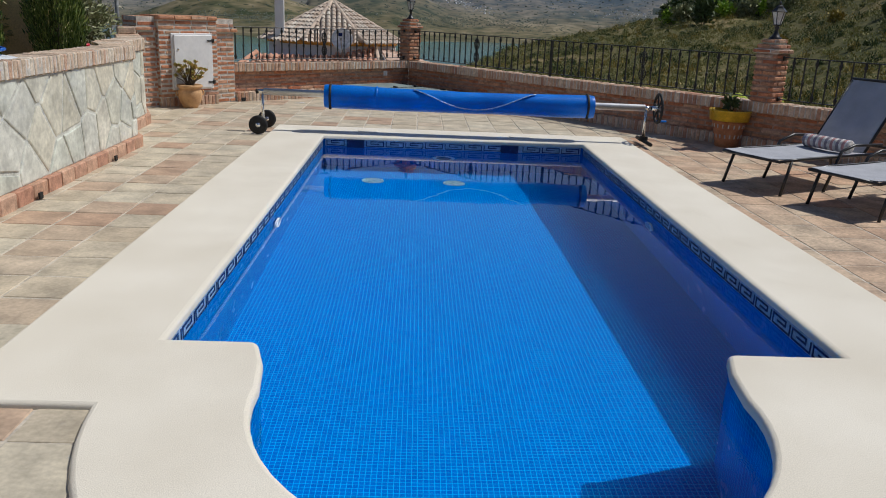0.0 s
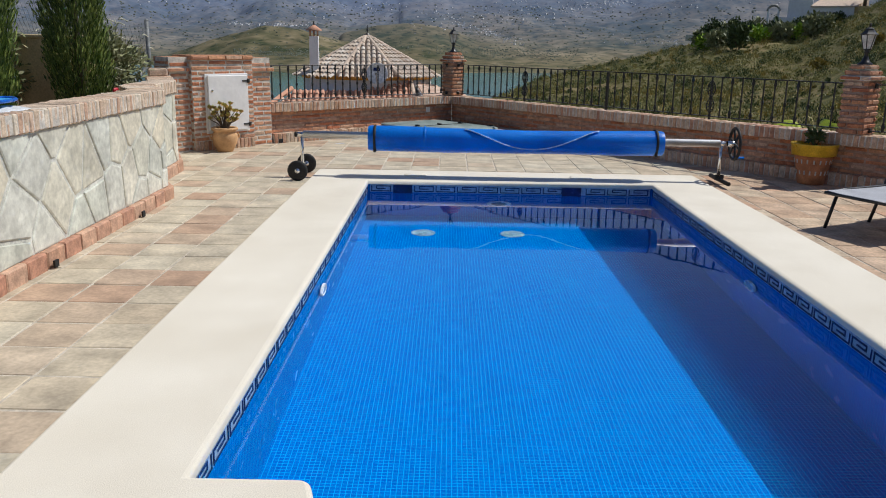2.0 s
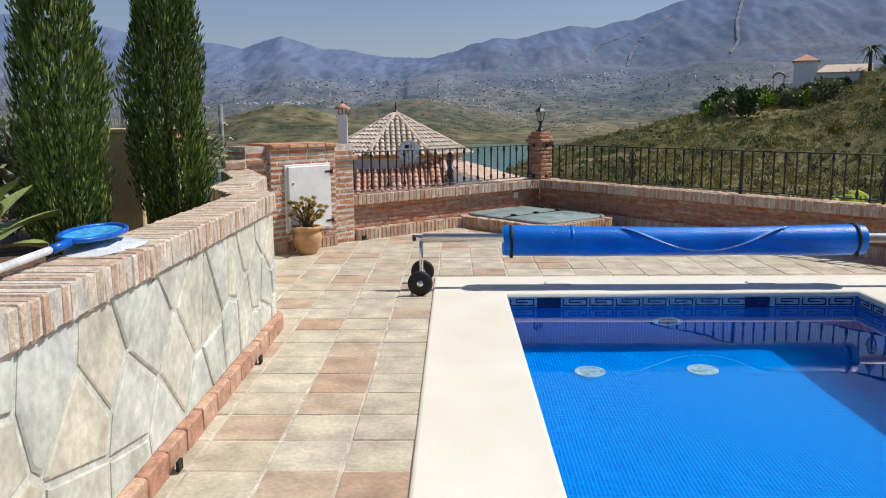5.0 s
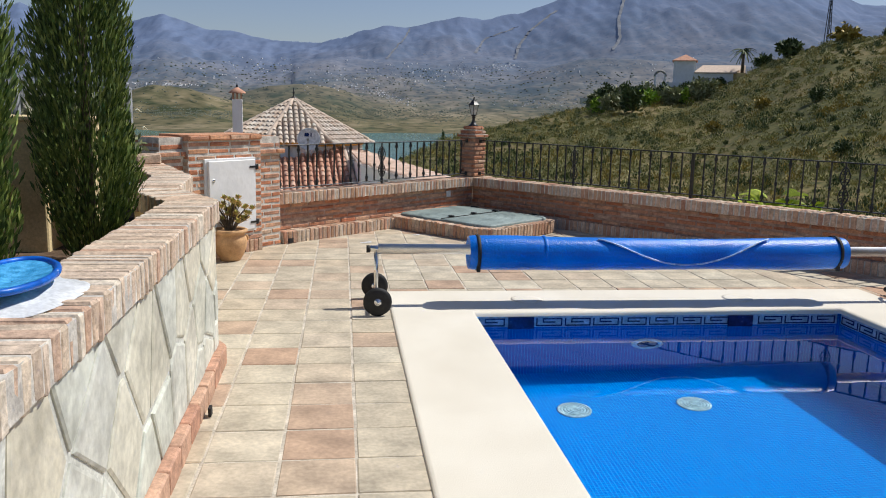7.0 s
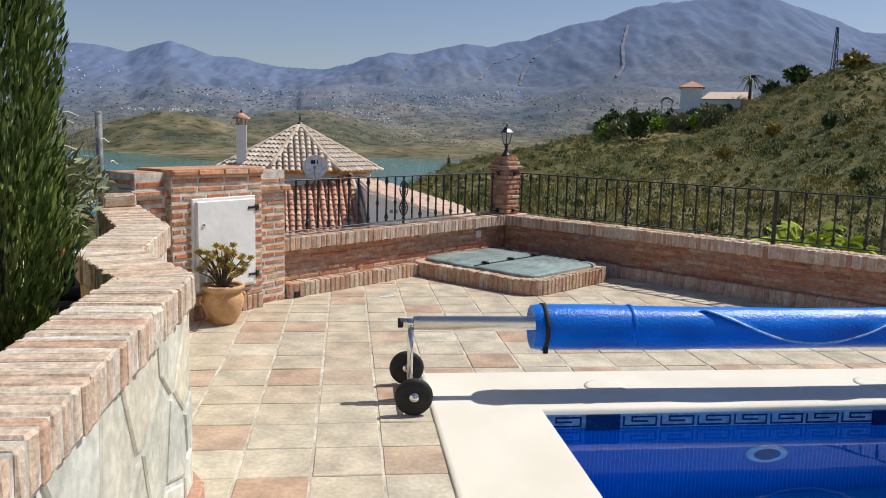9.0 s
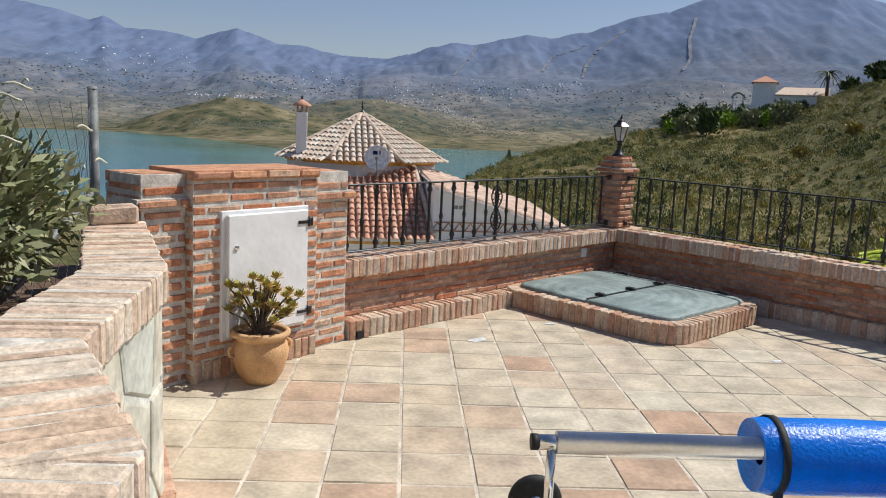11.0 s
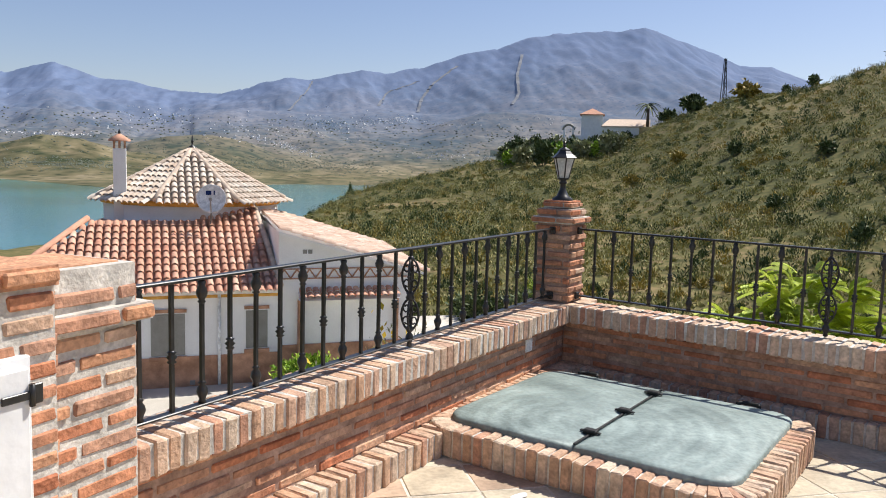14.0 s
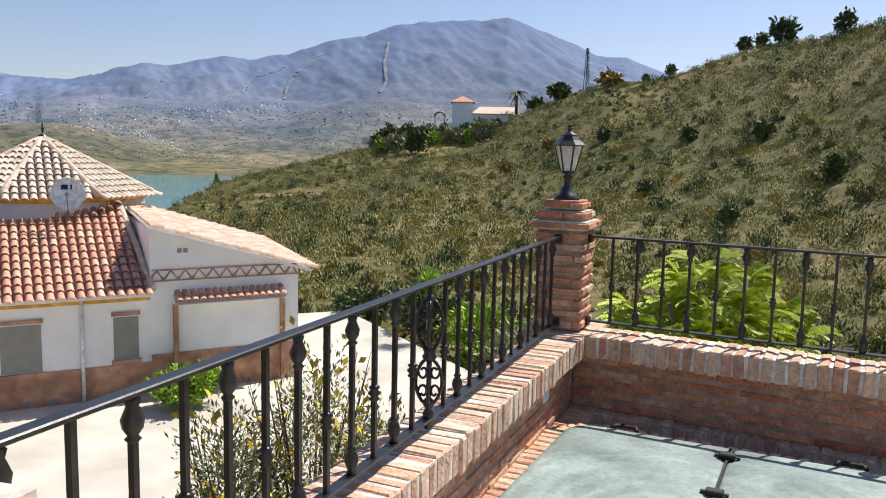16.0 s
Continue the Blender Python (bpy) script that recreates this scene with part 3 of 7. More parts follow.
# ---- columns with lanterns ----
def column(c, turn):
    col = thing("brick_column", "square brick column with stepped cap on the parapet corner", "column", (*c, WALL_H), turn, group="lantern columns")
    col["kind"] = "structure"
    part("core", Shape().box((0.25, 0.25, 0.66), (0, 0, 0.33)), M_MORTAR_RED, col)
    loops = [(0.135, 0.0, 0.555, 0.248), (0.163, 0.555, 0.61, 0.30), (0.133, 0.61, 0.665, 0.25), (0.106, 0.665, 0.715, 0.25)]
    for h, z0, z1, p in loops:
        if z0:
            part("step", Shape().box((2 * h - 0.02, 2 * h - 0.02, z1 - z0 - 0.008), (0, 0, (z0 + z1) / 2)), M_MORTAR, col)
        cs = [(-h, -h), (h, -h), (h, h), (-h, h)]
        for i in range(4):
            brick_face(col, cs[i], cs[(i + 1) % 4], z0, z1, pitch=p * 0.7 if z0 else 0.22, course=0.062)
    part("top", Shape().box((0.20, 0.20, 0.012), (0, 0, 0.712), c=0.004), M_BRICK, col)
    return col


M_FROST = material("frosted_lantern_glass", [(0.62, 0.62, 0.58), (0.70, 0.70, 0.66)], scale=10, rough=0.3, bump=0.1)


def lantern(c, turn):
    l = thing("lantern", "black six-sided lantern with frosted panes on a flared foot", "lantern", c, turn, group="column lanterns")
    l.scale = (0.86, 0.86, 0.94)
    part("foot", Shape().lathe([(0.085, 0), (0.085, 0.012), (0.05, 0.035), (0.026, 0.085), (0.02, 0.12), (0.034, 0.13), (0.034, 0.14), (0.02, 0.148), (0.05, 0.165), (0.05, 0.172), (0, 0.172)], 16), M_IRON, l)
    part("roof", Shape().lathe([(0.105, 0.318), (0.108, 0.324), (0.072, 0.352), (0.05, 0.375), (0.05, 0.385), (0.03, 0.395), (0.012, 0.405), (0.016, 0.418), (0.01, 0.43), (0.014, 0.44), (0, 0.452)], 6), M_IRON, l)
    for i in range(6):
        a0, a1 = radians(60 * i), radians(60 * i + 60)
        p, q = [(0.046 * math.cos(a), 0.046 * math.sin(a), 0.17) for a in (a0, a1)], [(0.088 * math.cos(a), 0.088 * math.sin(a), 0.32) for a in (a0, a1)]
        part("post", Shape().rod(p[0], q[0], 0.006, n=6), M_IRON, l)
        nn = Vector((math.cos((a0 + a1) / 2), math.sin((a0 + a1) / 2), 0)) * 0.003
        vs = [*p, q[1], q[0]]
        part("pane", Shape().add([Vector(v) - nn for v in vs] + [Vector(v) + nn * 0.2 for v in vs], [(0, 1, 2, 3), (4, 7, 6, 5), (0, 4, 5, 1), (2, 6, 7, 3), (1, 5, 6, 2), (0, 3, 7, 4)]), M_FROST, l, "frosted glass pane")
    return l


COL1 = Vector((0.885, 5.782))
COL2 = CORNER + RIGHT_DIR * 6.74 - rn * 0.13
column((COL1.x, COL1.y), 43.2)
lantern((COL1.x, COL1.y, WALL_H + 0.718), 20)
column((COL2.x, COL2.y), -52)
lantern((COL2.x, COL2.y, WALL_H + 0.718), 50)

part("corner_slab", Shape().box((0.40, 0.40, 0.122), (0, 0, 0), c=0.006), M_CAPRED, pl, "brick corner slab under the column", at=pose(COL1.x + 0.03, COL1.y + 0.01, WALL_H - 0.066, 0, 0, 43.2))

# ---- railings ----
R_LOW, R_TOP = 0.045, 0.515
BAL_PLAIN = Shape().box((0.014, 0.014, R_TOP - R_LOW), (0, 0, (R_TOP + R_LOW) / 2)).lathe([(0.008, 0.225), (0.018, 0.232), (0.011, 0.24), (0.021, 0.25), (0.011, 0.26), (0.018, 0.268), (0.008, 0.275)], 8).mesh("baluster", M_IRON)
KNOT = [(0.008, 0), (0.016, 0.006), (0.012, 0.02), (0.022, 0.045), (0.019, 0.062), (0.010, 0.075), (0.016, 0.082), (0.008, 0.09)]
BAL_KNOT = Shape().box((0.014, 0.014, R_TOP - R_LOW), (0, 0, (R_TOP + R_LOW) / 2)).lathe([(r, R_LOW + z) for r, z in KNOT], 8).lathe([(r, R_TOP - z) for r, z in KNOT], 8).mesh("baluster", M_IRON)


def ornament():
    s = Shape().box((0.014, 0.014, R_TOP - R_LOW + 0.04), (0, 0, (R_TOP + R_LOW) / 2 - 0.02)).lathe([(r, R_LOW - 0.04 + z) for r, z in KNOT], 8)
    s.lathe([(0.009, 0.245), (0.020, 0.252), (0.026, 0.265), (0.018, 0.278), (0.024, 0.29), (0.009, 0.30)], 10)
    s.lathe([(0.008, 0.455), (0.018, 0.462), (0.018, 0.472), (0.008, 0.482)], 10)
    s.lathe([(0.008, 0.085), (0.02, 0.092), (0.022, 0.105), (0.008, 0.12)], 10)
    for k in range(4):
        ca, sa = math.cos(math.radians(20 + 90 * k)), math.sin(math.radians(20 + 90 * k))
        for z0, z1 in ((0.095, 0.255), (0.29, 0.465)):
            bow = [0.012 + 0.034 * math.sin(math.pi * i / 12) ** 0.7 for i in range(13)]
            s.tube([(q * ca, q * sa, z0 + (z1 - z0) * i / 12) for i, q in enumerate(bow)], 0.0062, 6)
            curl = [(0.020 + 0.017 * (1 - i / 22) * math.cos(i * 0.48), z0 + 0.045 + 0.026 * (1 - i / 22) * math.sin(i * 0.48)) for i in range(13)]
            s.tube([(q * ca, q * sa, z) for q, z in curl], 0.0048, 5)
            s.tube([(q * ca, q * sa, z0 + z1 - z) for q, z in curl], 0.0048, 5)
            s.box((0.014, 0.014, 0.016), (0.047 * ca, 0.047 * sa, (z0 + z1) / 2), c=0.004)
    return s.mesh("ornament", M_IRON)


ORN = ornament()


def railing(a, b, label, skip=(), fancy=(), post=(), pitch=0.112, start=1):
    d = b - a
    ln = d.length
    r = thing("railing", label, "railing", (*a, WALL_H), math.degrees(math.atan2(d.y, d.x)), group="wrought-iron railings")
    part("top_rail", Shape().box((ln, 0.036, 0.012), (ln / 2, 0, R_TOP + 0.006), c=0.003), M_IRON, r)
    part("bottom_rail", Shape().box((ln, 0.040, 0.010), (ln / 2, 0, R_LOW), c=0.003), M_IRON, r)
    for x in (0.01, ln - 0.01):
        for z in (R_TOP - 0.005, R_LOW):
            part("wall_bracket", Shape().box((0.02, 0.045, 0.05), (x, 0, z), c=0.005), M_IRON, r)
    k = round(ln / pitch)
    for i in range(1, k):
        x = ln * i / k
        if i in post:
            part("post", Shape().box((0.034, 0.034, R_TOP), (x, 0, R_TOP / 2), c=0.003), M_IRON, r)
        elif i in fancy:
            piece("ornament", ORN, r, pose(x, 0, 0))
        else:
            piece("baluster", BAL_KNOT if i % 2 == start else BAL_PLAIN, r, pose(x, 0, 0))
    return r


ro = 0.15
railing(Vector((-1.785, 3.145)), COL1 - LEFT_DIR * 0.135, "black wrought-iron railing with turned balusters and a scroll ornament", fancy=(13,), pitch=0.1395)
S1, S2 = COL1 + RIGHT_DIR * 0.14, COL2 - RIGHT_DIR * 0.14
railing(S1, S2, "long black wrought-iron railing with a plain middle post", fancy=(12, 36), post=(24,), pitch=(S2 - S1).length / 48, start=0)
railing(COL2 + RIGHT_DIR * 0.14, RIGHT_END - rn * 0.13, "black wrought-iron railing beyond the second column", fancy=(11,), pitch=0.134)

# ---- spa ----
SPA_C, SPA_A = (0.67, 4.27), 41.0
spa = thing("spa_surround", "low brick surround with rounded corner around the sunken spa", "spa", (*SPA_C, FLOOR_Z), SPA_A, kind="structure")
SX, SY, SH = 0.74, 0.88, 0.155


def round_rect(hx, hy, r, n=7):
    out = []
    for cx, cy, a in ((hx - r, hy - r, 0), (-hx + r, hy - r, 90), (-hx + r, -hy + r, 180), (hx - r, -hy + r, 270)):
        out += arc(cx, cy, r, a, a + 90, n)
    return out


part("spa_core", Shape().slab(round_rect(SX - 0.012, SY - 0.012, 0.25), -0.02, SH - 0.01), M_MORTAR, spa)
edge = round_rect(SX, SY, 0.26, 8)
CAPS["spa"] = [rough_box((0.05, 0.13, SH), 0.007, 80 + i, 0.0035).mesh("brick", M_CAPRED) for i in range(5)]
acc, last = 0.0, Vector(edge[-1])
for q in edge:
    q = Vector(q)
    d = q - last
    while acc < d.length:
        p = last + d * (acc / d.length)
        t = d.normalized()
        c = p + Vector((-t.y, t.x)) * 0.065
        piece("brick", RB.choice(CAPS["spa"]), spa, pose(c.x, c.y, SH / 2 + RB.uniform(-0.003, 0.003), 0, 0, math.degrees(math.atan2(t.y, t.x))))
        acc += 0.062
    acc -= d.length
    last = q

cov = thing("spa_cover", "grey-green vinyl spa cover folded in two with black clips", "spa cover", (*SPA_C, FLOOR_Z + SH), SPA_A)
CX, CY = 0.625, 0.765
for s in (-1, 1):
    sh = Shape()
    half = [(x, y) for x, y in round_rect(CX, CY, 0.14, 6) if s * y > 0.003]
    half = half if s > 0 else half
    ring = [(CX * (1 if s > 0 else -1), 0.004 * s)] + half + [(-CX * (1 if s > 0 else -1), 0.004 * s)]
    c0 = Vector((0, s * CY / 2))
    n = len(ring)
    vs, fs = [], []
    for k, z in ((1.0, -0.01), (1.0, 0.018), (0.985, 0.028), (0.93, 0.034), (0.8, 0.040), (0.5, 0.052), (0.0, 0.058)):
        vs += [(c0.x + (x - c0.x) * k, c0.y + (y - c0.y) * k, z) for x, y in ring]
    for j in range(6):
        fs += [(j * n + i, j * n + (i + 1) % n, (j + 1) * n + (i + 1) % n, (j + 1) * n + i) for i in range(n)]
    part("cover_panel", sh.add(vs, fs, True), M_SPA, cov)
for x in (-0.42, 0.02, 0.46):
    part("clip", Shape().box((0.045, 0.07, 0.022), (x, 0, 0.048), c=0.005).box((0.02, 0.11, 0.008), (x, 0, 0.045), c=0.002), M_RUBBER, cov, "black plastic clip")
part("fold_seam", Shape().box((1.22, 0.012, 0.01), (0, 0, 0.034), c=0.003), M_RUBBER, cov, "black fold seam")
for y in (0.5, -0.5):
    part("handle", Shape().tube([(CX * s2, y2, 0.03) for s2, y2 in ((1.0, y + 0.06), (1.07, y + 0.05), (1.07, y - 0.05), (1.0, y - 0.06))], 0.012, 6), M_RUBBER, cov, "black webbing handle")

# ---- cover reel ----
RY, RZ = 0.27, 0.43
reel = thing("cover_reel", "aluminium pool cover reel on wheels at the pool's end", "pool cover reel", (0, RY, 0))
part("tube", Shape().rod((-0.72, 0, RZ), (3.72, 0, RZ - 0.02), 0.040, n=20), M_ALU, reel, "brushed aluminium tube")
for x, zz in ((-0.735, RZ), (3.74, RZ - 0.02)):
    part("post", Shape().rod((x, 0, 0.06), (x, 0, zz + 0.01), 0.017, n=14), M_STEEL, reel, "polished steel post")
    part("bearing", Shape().rod((x - 0.055, 0, zz), (x + 0.06, 0, zz), 0.027, n=16), M_STEEL, reel)
    part("end_cap", Shape().rod((x - (0.075 if x < 0 else -0.06), 0, zz), (x + (-0.05 if x < 0 else 0.09), 0, zz), 0.029, n=16), M_RUBBER, reel)
part("axle", Shape().rod((-0.735, -0.31, 0.085), (-0.735, 0.26, 0.085), 0.014, n=10), M_STEEL, reel)
for y in (-0.30, 0.25):
    wh = part("wheel", Shape().lathe([(0.03, -0.022), (0.085, -0.022), (0.103, -0.014), (0.107, 0), (0.103, 0.014), (0.085, 0.022), (0.03, 0.022)], 28, pose(-0.735, y, 0.085, 90)), M_RUBBER, reel, "black plastic wheel")
    part("hub", Shape().lathe([(0.03, -0.026), (0.03, 0.026), (0.012, 0.034), (0, 0.034)], 14, pose(-0.735, y, 0.085, 90)).lathe([(0.014, -0.05), (0.014, 0.04), (0, 0.04)], 10, pose(-0.735, y, 0.085, 90)), M_STEEL, wh)
part("foot_bar", Shape().rod((3.74, -0.34, 0.03), (3.74, 0.26, 0.03), 0.022, n=12).lathe([(0.05, -0.02), (0.05, 0.03)], 14, pose(3.74, -0.02, 0.045)), M_RUBBER, reel)
hw = part("handwheel", Shape().add(*(lambda R, r, n, k: ([((R + r * math.cos(2 * math.pi * j / k)) * math.cos(2 * math.pi * i / n), (R + r * math.cos(2 * math.pi * j / k)) * math.sin(2 * math.pi * i / n), r * math.sin(2 * math.pi * j / k)) for i in range(n) for j in range(k)], [(i * k + j, ((i + 1) % n) * k + j, ((i + 1) % n) * k + (j + 1) % k, i * k + (j + 1) % k) for i in range(n) for j in range(k)]))(0.165, 0.016, 32, 8), True, pose(3.88, 0, RZ - 0.02, 0, 90)), M_RUBBER, reel, "black handwheel")
for i in range(6):
    a = radians(60 * i + 15)
    part("spoke", Shape().rod((3.88, 0.02 * math.cos(a), RZ - 0.02 + 0.02 * math.sin(a)), (3.88, 0.16 * math.cos(a), RZ - 0.02 + 0.16 * math.sin(a)), 0.012, n=8), M_RUBBER, hw)
part("crank_handle", Shape().rod((3.88, 0.02, RZ - 0.17), (4.0, 0.02, RZ - 0.17), 0.012, n=10), M_BLUE, hw, "blue crank handle")
part("hub", Shape().rod((3.80, 0, RZ - 0.02), (3.90, 0, RZ - 0.02), 0.03, n=14), M_STEEL, hw)


def cover_roll():
    """Loosely rolled sheet: bulging, slightly sagging."""
    r = random.Random(3)
    n, k = 90, 28
    vs, fs = [], []
    for i in range(n + 1):
        x = -0.02 + 3.13 * i / n
        for j in range(k):
            a = 2 * math.pi * j / k
            rad = 0.124 + 0.006 * math.sin(x * 2.1 + 1) + 0.004 * noise.noise((x * 3, math.cos(a) * 1.5, math.sin(a) * 1.5)) + 0.010 * max(0, -math.sin(a))
            if i in (0, n):
                rad -= 0.006
            vs.append((x, rad * math.cos(a), RZ - 0.02 - 0.006 * x / 3 + rad * math.sin(a) - 0.012 * math.sin(math.pi * i / n)))
    fs = [(i * k + j, i * k + (j + 1) % k, (i + 1) * k + (j + 1) % k, (i + 1) * k + j) for i in range(n) for j in range(k)]
    s = Shape().add(vs, fs, True)
    for i, sg in ((0, -1), (n, 1)):
        e = vs[i * k:(i + 1) * k]
        c = sum((Vector(v) for v in e), Vector()) / k
        inner = [c + (Vector(v) - c) * 0.62 - Vector((sg * 0.02, 0, 0)) for v in e]
        core = [c + (Vector(v) - c) * 0.30 - Vector((sg * 0.03, 0, 0)) for v in e]
        s.add([Vector(v) for v in e] + inner + core, [(q * k + j, q * k + (j + 1) % k, (q + 1) * k + (j + 1) % k, (q + 1) * k + j) for q in (0, 1) for j in range(k)], True)
    return s


roll = thing("rolled_pool_cover", "blue bubble pool cover rolled round the reel with straps", "pool cover", (0, RY, 0))
part("roll", cover_roll(), M_BLUE, roll)
flap_v, flap_f = [], []
for i in range(41):
    u = i / 40
    x = 1.0 + 1.42 * u
    depth = 0.02 + 1.08 * math.sin(math.pi * u) ** 1.1
    for j in range(9):
        a = radians(112) + depth * (j / 8) * radians(84)
        rad = 0.137 + 0.006 * (j == 8) + 0.003 * noise.noise((x * 9, j * 0.6, 0))
        flap_v.append((x, rad * math.cos(a), RZ - 0.03 + rad * math.sin(a) - 0.012 * math.sin(math.pi * (x / 3.1))))
flap_f = [(i * 9 + j, (i + 1) * 9 + j, (i + 1) * 9 + j + 1, i * 9 + j + 1) for i in range(40) for j in range(8)]
part("loose_flap", Shape().add(flap_v, flap_f, True), M_BLUE, roll, "loose hanging edge of the cover")
M_HEM = material("pale_hem", [(0.30, 0.50, 0.80), (0.60, 0.72, 0.88)], scale=25, rough=0.3, bump=0.3)
part("hem", Shape().tube([flap_v[i * 9 + 8] for i in range(41)], 0.007, 5), M_HEM, roll, "shiny pale hem")
for x in (0.05, 3.03):
    pts = [(x, 0.138 * math.cos(2 * math.pi * i / 24), RZ - 0.028 + 0.138 * math.sin(2 * math.pi * i / 24)) for i in range(25)]
    part("strap", Shape().lathe([(0.136, -0.014), (0.141, -0.012), (0.141, 0.012), (0.136, 0.014)], 28, pose(x, 0, RZ - 0.026, 0, 90)).box((0.03, 0.02, 0.07), (x, -0.09, RZ - 0.13), c=0.004), M_RUBBER, roll, "black strap")
part("seam", Shape().lathe([(0.133, -0.012), (0.138, 0), (0.133, 0.012)], 28, pose(0.58, 0, RZ - 0.028, 0, 90)), M_BLUE, roll)

# ---- land, lake and mountains ----
def smooth(a, b, x):
    t = np.clip((x - a) / (b - a), 0, 1)
    return t * t * (3 - 2 * t)


EYE = 1.5


def fbm(xs, ys, scale, octaves=4, z=0.0):
    f = np.frompyfunc(lambda x, y: noise.fractal((x * scale, y * scale, z), 0.9, 2.1, octaves), 2, 1)
    return f(xs, ys).astype(float)


def polar(az, rr):
    A, R = np.meshgrid(np.radians(az), rr, indexing="ij")
    return R * np.sin(A), R * np.cos(A), np.degrees(A), R


def near_height(X, Y, A, R):
    """The slope below the terrace, the yard, the scrub hill and the lake bed."""
    crest_e = np.interp(A, [-180, -60, -20, 2, 4, 9, 16, 20, 24, 33, 38, 43, 51, 75, 110, 150, 180], [-1, -4, -6.5, -5.5, -4.0, -1.9, -0.35, 0.6, 0.95, 4.6, 5.6, 6.8, 8.8, 12, 12, 3, -1])
    crest_r = np.interp(A, [-180, -20, 4, 9, 20, 26, 33, 51, 90, 180], [60, 75, 120, 170, 200, 205, 165, 120, 90, 60])
    crest_z = EYE + crest_r * np.tan(np.radians(crest_e))
    foot_z = np.interp(A, [-180, -30, 20, 60, 180], [-6.0, -6.2, -6.4, -8.5, -6.0])
    t = np.clip((R - 34) / (crest_r - 34), 0, 1)
    up = foot_z + (crest_z - foot_z) * (0.55 * t + 0.45 * t * t * (3 - 2 * t))
    fall = crest_z + (-34 - crest_z) * smooth(0, 1, (R - crest_r) / (crest_r * 0.9))
    z = np.where(R < crest_r, up, fall)
    z = np.where(R < 34, foot_z, z)
    bank = (1 - smooth(9.0, 14.0, R)) * smooth(-60, -20, A) * (1 - smooth(80, 110, A))
    z = z + (-3.4 - z) * bank
    z = z + smooth(38, 60, R) * fbm(X, Y, 0.05, 4) * np.interp(R, [40, 120, 300], [0.5, 1.3, 0.6])
    return z


def shore_line(A):
    return np.interp(A, [-90, -23, -18.9, -14.8, -11, -9.3, -6, 0, 3.2, 8, 40, 90], [1200, 1193, 1163, 1001, 860, 805, 830, 930, 990, 1010, 1000, 1000])


def spur(A, R, az, el, crest_r, front, back, foot):
    """A lower hill in front of the range: crest elevations by azimuth at one distance."""
    top = EYE + crest_r * np.tan(np.radians(np.interp(A, az, el)))
    near = np.maximum(crest_r - front, shore_line(A))
    t = np.clip((R - near) / (crest_r - near), 0, 1)
    u = np.clip((R - crest_r) / back, 0, 1)
    return foot + (top - foot) * (0.6 * t + 0.4 * t * t) * (1 - u * u * (3 - 2 * u))


